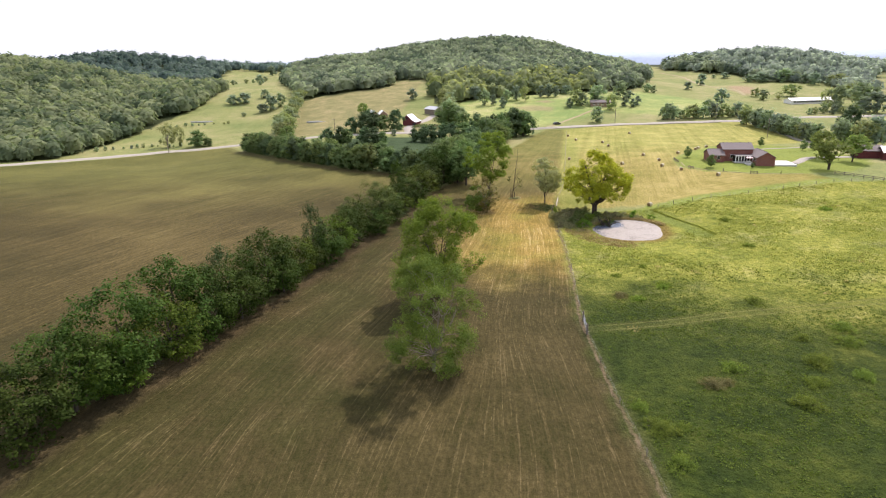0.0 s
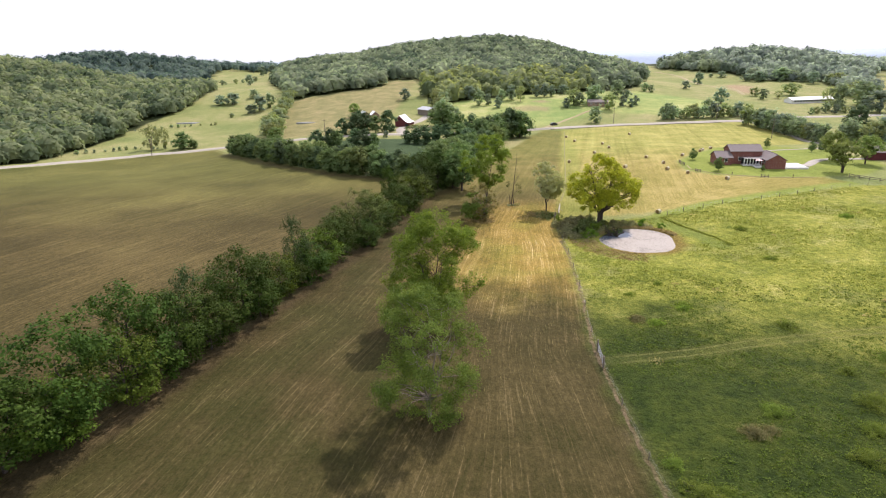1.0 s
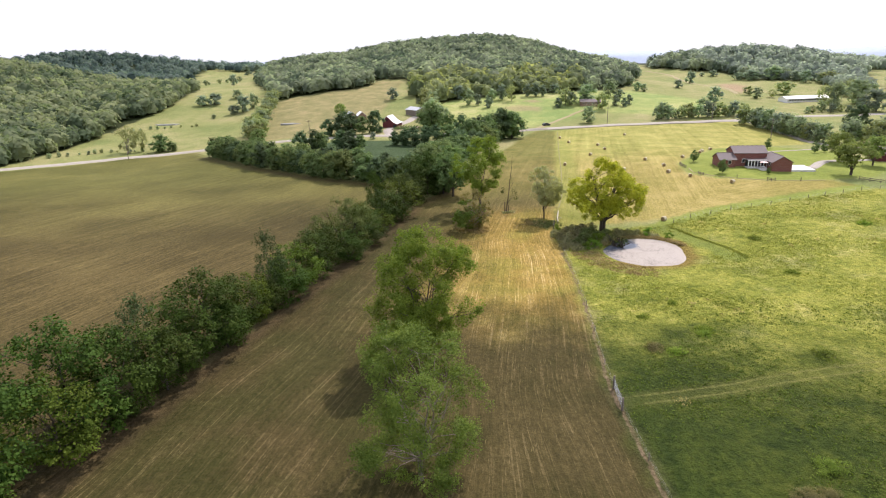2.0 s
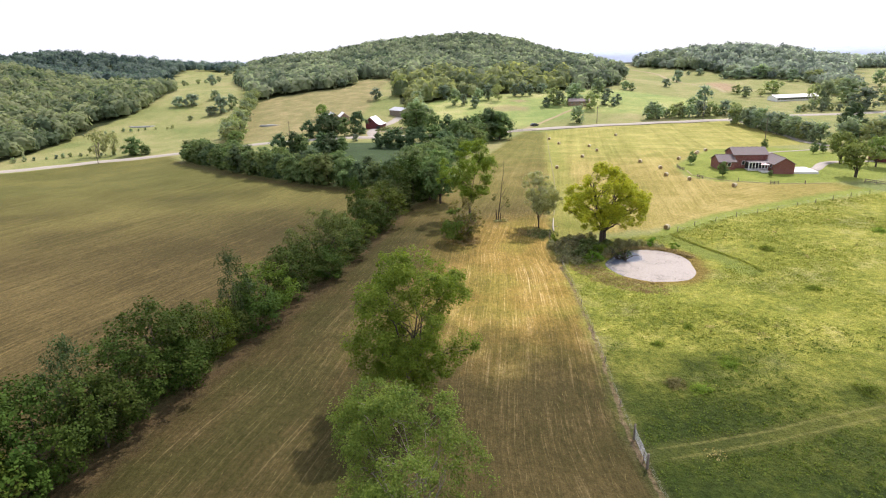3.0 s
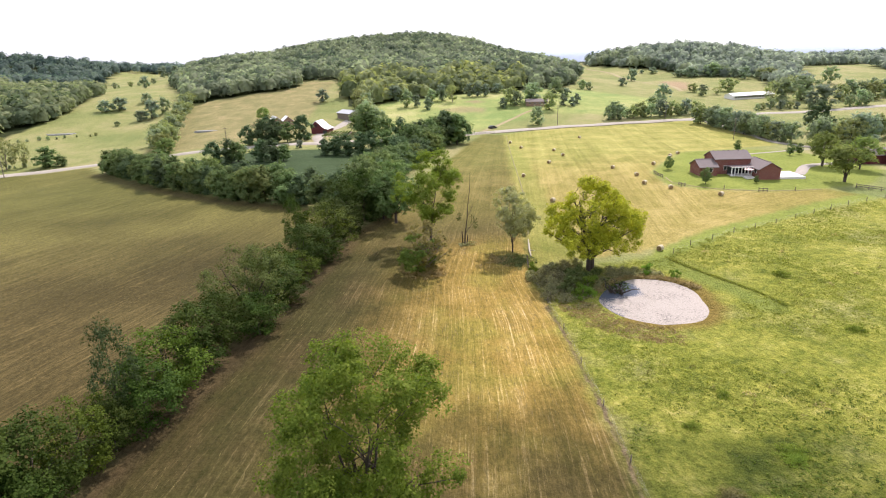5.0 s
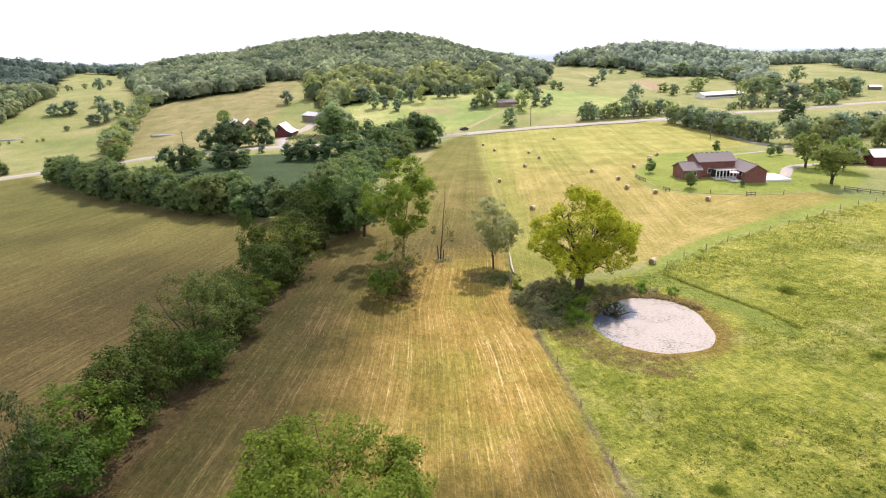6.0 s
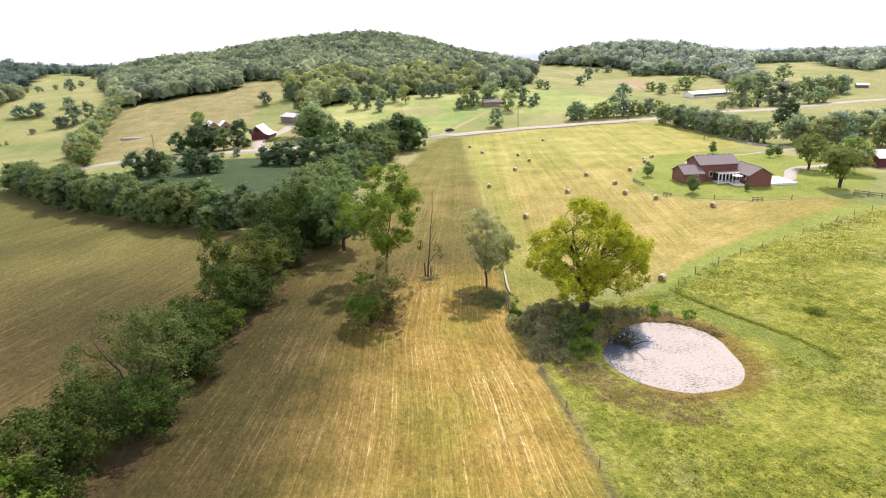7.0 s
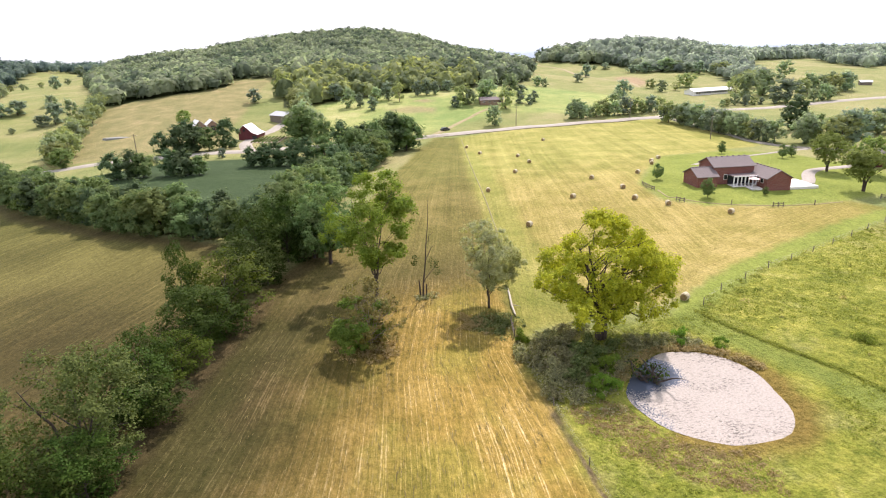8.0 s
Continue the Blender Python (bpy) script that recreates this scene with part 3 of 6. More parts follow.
    col = mix(n, l, math_node(n, l, "MULTIPLY", math_node(n, l, "SUBTRACT", 1.0, ss_node(n, l, across, 1.2, 2.2)), math_node(n, l, "MULTIPLY", at("trail_end"), 0.22)), col, (0.15, 0.145, 0.04))
    col = mix(n, l, math_node(n, l, "MULTIPLY", rut, 0.7, True), col, (0.20, 0.195, 0.06))
    col = mix(n, l, math_node(n, l, "MULTIPLY", at("shore"), 0.95), col, ramp(n, l, fine, [(0.3, (0.15, 0.11, 0.026)), (0.7, (0.28, 0.20, 0.05))]))
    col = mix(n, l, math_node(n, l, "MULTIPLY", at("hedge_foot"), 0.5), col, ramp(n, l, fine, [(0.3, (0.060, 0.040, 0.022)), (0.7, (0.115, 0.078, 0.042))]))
    col = mix(n, l, math_node(n, l, "MULTIPLY", at("fence_verge"), 0.12), col, ramp(n, l, fine, [(0.3, (0.17, 0.125, 0.06)), (0.7, (0.36, 0.29, 0.18))]))
    off = math_node(n, l, "ADD", math_node(n, l, "ADD", at("fence_d"), 0.15), math_node(n, l, "MULTIPLY", math_node(n, l, "SUBTRACT", noise_node(n, l, pos, 0.6, 4.0), 0.5), 1.3))
    dirt = math_node(n, l, "MULTIPLY", math_node(n, l, "SUBTRACT", 1.0, ss_node(n, l, math_node(n, l, "ABSOLUTE", off), 0.10, 0.36)), math_node(n, l, "MULTIPLY", at("fence_end"), ramp(n, l, noise_node(n, l, pos, 0.35, 3.0), [(0.34, (0.3, 0.3, 0.3)), (0.58, (0.95, 0.95, 0.95))])))
    col = mix(n, l, dirt, col, ramp(n, l, fine, [(0.3, (0.125, 0.09, 0.048)), (0.7, (0.26, 0.20, 0.12))]))
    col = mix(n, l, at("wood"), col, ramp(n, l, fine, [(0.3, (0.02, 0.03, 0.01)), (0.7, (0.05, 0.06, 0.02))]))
    col = mix(n, l, 1.0, col, ramp(n, l, tiny, [(0.25, (0.72, 0.72, 0.72)), (0.75, (1.22, 1.22, 1.22))]), "MULTIPLY")
    grain = noise_node(n, l, node(n, l, "ShaderNodeMapping", (), Vector=pos, Scale=(1.0, 0.45, 1.0)).outputs[0], 2.4, 4.0, 0.75)
    col = mix(n, l, 1.0, col, ramp(n, l, grain, [(0.32, (0.70, 0.72, 0.70)), (0.5, (1.0, 1.0, 1.0)), (0.68, (1.28, 1.25, 1.3))]), "MULTIPLY")
    l.new(col, b.inputs["Base Color"])
    b.inputs["Roughness"].default_value = 0.95
    b.inputs["Specular IOR Level"].default_value = 0.1
    h = math_node(n, l, "ADD", math_node(n, l, "MULTIPLY", fine, 0.9), math_node(n, l, "ADD", math_node(n, l, "MULTIPLY", straw, 0.3), math_node(n, l, "MULTIPLY", math_node(n, l, "MULTIPLY", noise_node(n, l, pos, 2.6, 3.0, 0.6), at("pasture")), 1.2)))
    h = math_node(n, l, "ADD", h, math_node(n, l, "MULTIPLY", math_node(n, l, "MULTIPLY", clod, at("pasture")), 1.8))
    bp = node(n, l, "ShaderNodeBump", (), Height=h, Strength=0.75, Distance=0.4)
    l.new(bp.outputs[0], b.inputs["Normal"])
    return m


def ss_node(n, l, v, a, b):
    r = node(n, l, "ShaderNodeMapRange", (("interpolation_type", "SMOOTHSTEP"),), Value=v)
    r.inputs["From Min"].default_value, r.inputs["From Max"].default_value = a, b
    return r.outputs[0]


ground_mesh.materials.append(ground_material())
ground = tagged(new("ground", ground_mesh), "rolling farmland of mown hay stubble, green pasture and meadow", "ground", kind="structure")


def ribbon(name, line, width, lift, mat, label, category):
    """A road or path draped over the land, with a raised crown and sloping shoulders."""
    p = np.array(line, float)
    s = np.concatenate([[0], np.cumsum(np.hypot(*np.diff(p, axis=0).T))])
    u = np.arange(0, s[-1], 2.0)
    c = np.stack([np.interp(u, s, p[:, 0]), np.interp(u, s, p[:, 1])], -1)
    k = np.ones(9) / 9
    for a in (0, 1):
        c[4:-4, a] = np.convolve(c[:, a], k, "valid")
    d = np.gradient(c, axis=0)
    d /= np.linalg.norm(d, axis=1)[:, None]
    side = np.stack([d[:, 1], -d[:, 0]], -1)
    cols = [(-0.62, -0.5), (-0.5, 0.0), (0.0, 0.06), (0.5, 0.0), (0.62, -0.5)]
    rows_ = []
    for o, dz in cols:
        w = c + side * (o * width * (1 + 0.05 * np.sin(u * 0.31 + o * 9)))[:, None]
        rows_.append(np.concatenate([w, (terrain(c[:, 0], c[:, 1]) + lift + dz)[:, None]], 1))
    v = np.stack(rows_, 1)
    n_, m_ = v.shape[:2]
    j, i = np.meshgrid(np.arange(n_ - 1), np.arange(m_ - 1), indexing="ij")
    q_ = j * m_ + i
    f = np.stack([q_, q_ + 1, q_ + m_ + 1, q_ + m_], -1).reshape(-1, 4)
    return tagged(new(name, mesh_from(name, v.reshape(-1, 3), f[:, ::-1], mat, True)), label, category, kind="structure")


ASPHALT = plain("pale_road", (0.27, 0.245, 0.20), (0.40, 0.36, 0.295), 0.9, 0.4)
LANE = plain("worn_lane", (0.20, 0.18, 0.14), (0.31, 0.28, 0.22), 0.9, 0.5)
GRAVEL = plain("gravel", (0.28, 0.25, 0.21), (0.43, 0.39, 0.33), 0.95, 0.8, bump=0.4)
TRACK = plain("worn_track", (0.22, 0.19, 0.08), (0.36, 0.30, 0.15), 0.95, 0.6, bump=0.4)
PATH = plain("pale_path", (0.17, 0.16, 0.06), (0.25, 0.22, 0.095), 0.95, 0.8, bump=0.4)
ribbon("road", ROAD, 6.2, 0.1, ASPHALT, "pale sun-bleached two-lane country road", "road")
ribbon("side_road", SIDE_ROAD, 2.5, 0.08, LANE, "narrow pale lane beside the wooded hedgerow", "road")
ribbon("farm_lane", FARM_LANE, 5.0, 0.08, GRAVEL, "pale gravel farm lane to the red barn", "road")
ribbon("driveway", YARD_DRIVE, 2.8, 0.08, GRAVEL, "pale gravel driveway to the brick house", "driveway")
ribbon("back_drive", BACK_DRIVE, 1.3, 0.08, GRAVEL, "thin pale drive behind the brick house", "driveway")
ribbon("worn_path", [(33.5, 168), (37.7, 182), (45.9, 221), (51.3, 247.6), (67, 322)], 0.26, 0.04, PATH, "thin pale worn path between the mown fields", "path")
BANK = plain("road_bank_brown", (0.075, 0.07, 0.028), (0.15, 0.13, 0.055), 0.95, 1.0, bump=0.5)
ribbon("road_bank", [(62, 331.2), (94, 338.2), (122, 341.4), (160, 344.6)], 0.9, 0.10, BANK, "dark brown bank along the lower side of the road", "bank")
ribbon("lawn_edge", [(83, 206), (81.9, 200.5), (82.6, 196.6), (84.5, 194.3), (89, 191), (94.3, 188.4), (100.5, 186.5), (107.5, 186), (115, 186.3)], 0.4, 0.05, TRACK, "thin pale worn edge round the house lawn", "path")
ribbon("meadow_track", MEADOW_TRACK, 2.6, 0.05, TRACK, "worn track across the meadow", "track")
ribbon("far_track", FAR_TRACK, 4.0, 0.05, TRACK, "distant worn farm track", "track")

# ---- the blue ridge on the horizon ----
# the ridge's pale blue stands for haze, put into its base colour
HAZE_BLUE = plain("hazed_ridge", (0.35, 0.41, 0.51), (0.42, 0.48, 0.57), 1.0, 0.004)
ra = np.radians(np.linspace(-60, 75, 136))
crest = 8 + 22 * np.exp(-((np.degrees(ra) - 17) / 8) ** 2) + 5 * np.sin(ra * 11 + 1.0) + 3 * np.sin(ra * 31)
rings = [np.stack([np.sin(ra) * d_, np.cos(ra) * d_, z_], -1) for d_, z_ in ((3900, crest * 0 - 120), (4050, crest * 0.55 - 30), (4200, crest), (4350, crest * 0 - 120))]
ri, ci = np.meshgrid(np.arange(3), np.arange(135), indexing="ij")
rq = (ri * 136 + ci).ravel()
tagged(new("backdrop", mesh_from("backdrop", np.concatenate(rings), np.stack([rq, rq + 1, rq + 137, rq + 136], -1)[:, ::-1], HAZE_BLUE, True)), "wooded ridge on the far horizon, tinted pale blue for haze", "ridge", kind="structure")

# ---- the pond ----
def pond_material():
    m, n, l = material("pond_scum")
    b = n["Principled BSDF"]
    pos = n.new("ShaderNodeTexCoord").outputs["Object"]
    big = noise_node(n, l, pos, 0.22, 3.0)
    fine = noise_node(n, l, pos, 5.0, 6.0, 0.7)
    fleck = noise_node(n, l, node(n, l, "ShaderNodeMapping", (), Vector=pos, Scale=(0.8, 1.6, 1.0)).outputs[0], 2.6, 8.0, 0.8)
    sx = node(n, l, "ShaderNodeSeparateXYZ", (), Vector=pos)
    corner = node(n, l, "ShaderNodeVectorMath", (("operation", "DISTANCE"),), i0=pos, i1=(-4.2, 5.6, 0.0)).outputs["Value"]
    near_corner = math_node(n, l, "SUBTRACT", 1.0, ss_node(n, l, corner, 0.6, 6.5))
    rim = math_node(n, l, "SUBTRACT", 1.0, ss_node(n, l, sx.outputs["X"], -8.4, -4.0))
    open_ = math_node(n, l, "ADD", math_node(n, l, "MULTIPLY", math_node(n, l, "ADD", near_corner, math_node(n, l, "MULTIPLY", rim, 0.35)), -0.62), math_node(n, l, "ADD", math_node(n, l, "MULTIPLY", big, 0.6), math_node(n, l, "MULTIPLY", math_node(n, l, "SUBTRACT", fine, 0.5), 0.9)))
    cover = ramp(n, l, open_, [(0.02, (0, 0, 0)), (0.10, (1, 1, 1))])
    scum = ramp(n, l, fine, [(0.30, (0.22, 0.19, 0.15)), (0.5, (0.325, 0.288, 0.245)), (0.70, (0.42, 0.375, 0.325))])
    band = ramp(n, l, math_node(n, l, "ADD", fleck, math_node(n, l, "MULTIPLY", big, 0.35)), [(0.545, (0.14, 0.125, 0.10)), (0.64, (1, 1, 1))])
    scum = mix(n, l, 1.0, scum, band, "MULTIPLY")
    l.new(mix(n, l, cover, (0.07, 0.085, 0.115), scum), b.inputs["Base Color"])
    l.new(math_node(n, l, "MULTIPLY_ADD", cover, 0.6), b.inputs["Roughness"])
    b.inputs["Roughness"].links[0].from_node.inputs[2].default_value = 0.05
    b.inputs["Specular IOR Level"].default_value = 0.35
    bp = node(n, l, "ShaderNodeBump", (), Height=fine, Strength=0.15, Distance=0.05)
    l.new(bp.outputs[0], b.inputs["Normal"])
    return m


pa = np.arange(96) * 2 * np.pi / 96
rr = np.array([0.0, 0.35, 0.7, 1.0])
pv = [(0.0, 0.0, 0.0)] + [(pond_radius(a) * r * math.cos(a), pond_radius(a) * r * math.sin(a), 0.0) for r in rr[1:] for a in pa]
bm = bmesh.new()
vs = [bm.verts.new(p) for p in pv]
for k in range(96):
    bm.faces.new((vs[0], vs[1 + k], vs[1 + (k + 1) % 96]))
    for r in range(2):
        a, b_ = 1 + r * 96 + k, 1 + r * 96 + (k + 1) % 96
        bm.faces.new((vs[a], vs[a + 96], vs[b_ + 96], vs[b_]))
me = bpy.data.meshes.new("pond_water")
bm.to_mesh(me)
bm.free()
me.materials.append(pond_material())
pond = tagged(new("pond_water", me), "farm pond covered with pale dried scum, dark open water at one end", "pond", kind="structure")
pond.location = (*POND_AT, POND_Z)


# ---- trees ----
def leaves(rng, centres, radii, per, size, middle=None, corners=4, sky=0.5, loose=0.48, wide=0.34):
    """Leaf sprays scattered in the clumps, facing out of the crown and up to the light: arrays of small faces."""
    n = len(centres)
    c = np.repeat(centres, per, axis=0)
    r = np.repeat(radii, per)[:, None]
    d = rng.normal(size=(n * per, 3))
    d /= np.linalg.norm(d, axis=1)[:, None]
    p = c + d * r * rng.uniform(0.1, 1.0, (n * per, 1)) ** 0.5 * np.array([[1.0, 1.0, 0.8]])
    out = p - (np.mean(centres, axis=0) if middle is None else np.repeat(middle, per, axis=0) if np.ndim(middle) == 2 else middle)
    out /= np.linalg.norm(out, axis=1)[:, None] + 1e-9
    face = out * 0.6 + np.array([[0, 0, sky]]) + rng.normal(size=p.shape) * loose
    face /= np.linalg.norm(face, axis=1)[:, None] + 1e-9
    u = np.cross(face, rng.normal(size=p.shape))
    u /= np.linalg.norm(u, axis=1)[:, None] + 1e-9
    v = np.cross(face, u)
    s = size * rng.uniform(0.55, 1.45, (len(p), 1))
    if corners == 4:
        q_ = [p - u * s * 0.5, p + v * s * wide, p + u * s * 0.5, p - v * s * wide]
    else:
        q_ = [p - u * s * 0.5 - v * s * 0.3, p + u * s * 0.5 - v * s * 0.3, p + v * s * 0.5]
    verts = np.stack(q_, 1).reshape(-1, 3)
    return verts, np.arange(len(verts)).reshape(-1, corners)


def limb(rng, a, b, r0, r1, n=5, sag=0.12):
    """A crooked limb from a to b."""
    t = np.linspace(0, 1, n)[:, None]
    a, b = np.asarray(a, float), np.asarray(b, float)
    length = np.linalg.norm(b - a)
    p = a + (b - a) * t
    p[:, 2] += np.sin(t[:, 0] * np.pi) * length * sag
    p[1:-1] += rng.normal(size=(n - 2, 3)) * length * 0.05
    return tube(p, np.linspace(r0, r1, n), 6)


def heart_blank(corners):
    """A small round body in triangles or in four-sided faces."""
    bm_ = bmesh.new()
    if corners == 3:
        bmesh.ops.create_icosphere(bm_, subdivisions=1, radius=1.0)
    else:
        bmesh.ops.create_cube(bm_, size=1.0)
        bmesh.ops.subdivide_edges(bm_, edges=bm_.edges[:], cuts=1, use_grid_fill=True)
    v = np.array([x.co for x in bm_.verts])
    f = np.array([[x.index for x in y.verts] for y in bm_.faces])
    bm_.free()
    return v / np.linalg.norm(v, axis=1)[:, None], f


def tree_meshes(seed, h, w, clear, clumps, per, leaf, bark_mat, leaf_mat, limbs=12, trunk_r=None, shape=0.5, clump_r=0.075, stems=1, hollow=0.5, gaps=-0.6, corners=4, fork=0.3, droop=0.0, sky=0.5, lobes=0, lobe_r=0.17, core=0.0, loose=0.48, wide=0.34, lumpy=1.0, full=0.55):
    """Meshes of one tree: trunk with limbs, and crown. clear: bare trunk as a share of h; shape: height of the widest part;
    gaps: -3 for a closed crown, 0 for one with half its clumps missing; fork: where the trunk parts into its stems;
    lobes: rounded boughs of leaves on the crown, each lobe_r of its width; core: how far their dense hearts reach."""
    rng = np.random.default_rng(seed)
    trunk_r = trunk_r or 0.028 * h
    z0, z1 = clear * h, h
    ph = rng.uniform(0, 6.28, 9)
    wave = rng.normal(size=(3, 3))
    wave = wave / np.linalg.norm(wave, axis=1)[:, None] * 6.28 / (0.30 * (w * h) ** 0.5)
    pts = []
    while len(pts) < (lobes or clumps):
        k = rng.uniform(0.0, 1.0)
        a = rng.uniform(0, 2 * np.pi)
        prof = np.sin(np.pi * k ** (np.log(0.5) / np.log(shape))) ** full
        lump = 1 + lumpy * (0.14 * np.cos(2 * a + ph[0] + 2 * k) + 0.12 * np.cos(3 * a + ph[1] - 5 * k) + 0.08 * np.cos(5 * a + ph[2] + 9 * k))
        r = rng.uniform(hollow ** 2, 1.0) ** 0.5 * (w / 2) * prof * lump * 0.95
        q_ = np.array((r * np.cos(a), r * np.sin(a), z0 + k * (z1 - z0) * 0.97 - droop * r))
        if lobes:
            keep_ = 1.04 - 1.25 * lobe_r
            q_ = np.array((keep_ * q_[0], keep_ * q_[1], z0 + k * (z1 - z0 - 1.1 * lobe_r * w) + 0.55 * lobe_r * w - droop * r))
            if pts and min(np.linalg.norm(q_ - p_) for p_ in pts) < lobe_r * w * rng.uniform(0.2, 0.85):
                continue
        if np.sum(np.sin(wave @ q_ + ph[3:6])) > gaps and q_[2] > 0.02 * h:
            pts.append(q_)
    pts = np.array(pts)
    heart = np.array([0, 0, z0 + 0.35 * (z1 - z0)])
    middle = heart
    if lobes:
        pick = np.concatenate([np.arange(lobes), rng.integers(0, lobes, clumps - lobes)])
        size_ = lobe_r * w * rng.uniform(0.75, 1.2, lobes)
        d = rng.normal(size=(clumps, 3))
        away = pts[pick] - heart
        d = d / np.linalg.norm(d, axis=1)[:, None] + 0.45 * away / (np.linalg.norm(away, axis=1)[:, None] + 1e-9) + np.array([[0, 0, 0.25]])
        d /= np.linalg.norm(d, axis=1)[:, None]
        hearts = pts.copy()
        middle = pts[pick] - 0.25 * size_[pick][:, None] * np.array([[0, 0, 1.0]])
        pts = pts[pick] + d * (size_[pick] * rng.uniform(0.55, 1.0, clumps))[:, None] * np.array([[1, 1, 0.8]])
        pts[:, 2] = np.maximum(pts[:, 2], 0.03 * h)
    cr = clump_r * (w * h) ** 0.5 * rng.uniform(0.55, 1.25, clumps)
    pieces = []
    zf = max(fork * h, 0.06 * h)
    for s_ in range(stems):
        a = 2 * np.pi * (s_ + rng.uniform(0, 0.5)) / stems
        reach = 0.0 if stems == 1 else 0.22 * w
        top = np.array([reach * np.cos(a), reach * np.sin(a), z0 + rng.uniform(0.62, 0.8) * (z1 - z0)])
        base = np.array([np.cos(a), np.sin(a), 0]) * (0 if stems == 1 else trunk_r * 0.5)
        n = 8
        t = np.linspace(0, 1, n)[:, None]
        path = base + (top - base) * t
        bend = np.clip((path[:, 2:3] - zf) / (top[2] - zf), 0, 1)
        path[:, :2] = base[:2] + (top - base)[:2] * bend
        path[2:-1, :2] += rng.normal(size=(n - 3, 2)) * 0.012 * h
        path = np.concatenate([[base - np.array([0, 0, 0.5])], path])
        rad = np.concatenate([[1.5], np.linspace(1.1, 0.16, n)]) * trunk_r / (stems ** 0.4)
        pieces.append(tube(path, rad, 8))
        near = pts if stems == 1 else pts[(np.arctan2(pts[:, 1], pts[:, 0]) - a + np.pi) % (2 * np.pi) - np.pi < 2.2]
        for end in near[rng.permutation(len(near))[: max(3, limbs // stems)]]:
            out_ = np.hypot(end[0] - top[0] * 0.6, end[1] - top[1] * 0.6)
            zz = np.clip(end[2] - 0.7 * out_ - 0.04 * h, min(0.15 * h, zf), top[2] * 0.95)
            f = np.interp(zz, path[:, 2], np.arange(len(path)))
            i = int(min(f, len(path) - 2))
            start = path[i] + (path[i + 1] - path[i]) * (f - i)
            pieces.append(limb(rng, start, end, np.interp(zz, path[:, 2], rad) * 0.5, 0.02, sag=0.06))
    tv, tf = join(pieces)
    lv, lf = leaves(rng, pts, cr, per, leaf, middle, corners, sky, loose, wide)
    if core:
        bv, bf = heart_blank(corners)
        hv = np.concatenate([p_ + bv * (1 + 0.12 * rng.normal(size=(len(bv), 1))) * s_ * core * np.array([1, 1, 0.85]) for p_, s_ in zip(hearts, size_)])
        hf = np.concatenate([bf + len(bv) * i for i in range(lobes)])
        lv, lf = np.concatenate([lv, hv]), np.concatenate([lf, hf + len(lv)])
    return mesh_from("trunk", tv, tf, bark_mat, True), mesh_from("crown", lv, lf, leaf_mat)


def make_tree(name, meshes, x, y, label, category="tree", turn=0.0, size=1.0, group="", sink=0.05):
    t = thing(name, pose(x, y, tz(x, y) - sink, 0, 0, turn) @ Matrix.Scale(size, 4), label, category, group)
    part("trunk", meshes[0], None, t)
    part("crown", meshes[1], None, t)
    return t


# single trees of the mown strip and the pond
make_tree("ash_tree", tree_meshes(11, 15.0, 15.2, 0.06, 640, 76, 0.17, BARK_PALE, LEAF_ASH, 52, 0.22, lumpy=0.9, full=0.5, shape=0.44, clump_r=0.052, stems=3, hollow=0.2, gaps=-0.9, fork=0.16, lobes=50, lobe_r=0.115, wide=0.28), -1.4, 66.6, "tall sparse green tree with bare limbs showing in the mown hayfield")
make_tree("field_tree", tree_meshes(41, 16.6, 14.6, 0.1, 900, 64, 0.215, BARK, LEAF_FIELD, 52, 0.34, lumpy=0.25, full=0.34, shape=0.5, clump_r=0.05, stems=5, hollow=0.1, gaps=-3, fork=0.24, lobes=72, lobe_r=0.125, loose=0.46, wide=0.3), -0.6, 91.0, "broad green tree with forked dark trunk in the mown hayfield", turn=40)
make_tree("yellow_tree", tree_meshes(23, 16.2, 18.4, 0.30, 820, 66, 0.25, BARK, LEAF_YELLOW, 60, 0.66, lumpy=0.3, full=0.4, shape=0.46, clump_r=0.042, stems=4, hollow=0.3, gaps=-1.7, fork=0.3, droop=0.3, lobes=72, lobe_r=0.11, loose=0.46), 38.2, 146.0, "large spreading tree with yellow-green leaves beside the pond", turn=10)
make_tree("willow_tree", tree_meshes(24, 13.0, 10.4, 0.2, 560, 56, 0.205, BARK, LEAF_SILVER, 30, 0.17, lumpy=0.5, full=0.45, shape=0.54, clump_r=0.048, stems=3, hollow=0.1, gaps=-2.5, fork=0.14, lobes=40, lobe_r=0.14, loose=0.42), 28.0, 159.0, "slender silvery-green tree with several stems")
make_tree("tall_tree", tree_meshes(25, 19.4, 13.2, 0.2, 460, 70, 0.26, BARK, LEAF_LIME, 38, 0.24, shape=0.56, clump_r=0.05, stems=4, hollow=0.25, gaps=-1.6, fork=0.2, lobes=36, lobe_r=0.145, loose=0.45), 13.6, 168.0, "tall light-green tree with forked trunk")
make_tree("shrub_tree", tree_meshes(16, 9.4, 8.6, 0.03, 170, 44, 0.22, BARK_PALE, LEAF_RUST, 80, 0.1, shape=0.46, clump_r=0.06, stems=6, hollow=0.2, gaps=-0.4, fork=0.08), 10.6, 151.6, "scrubby low tree with dry rust-brown leaves", turn=80)
make_tree("scrub_bush", tree_meshes(17, 7.8, 8.2, 0.02, 230, 56, 0.22, BARK, LEAF_ASH, 20, 0.08, shape=0.4, clump_r=0.055, stems=4, hollow=0.2, gaps=-2, fork=0.05, lobes=12, lobe_r=0.17), 9.8, 151.2, "low green bush grown through the scrubby tree")

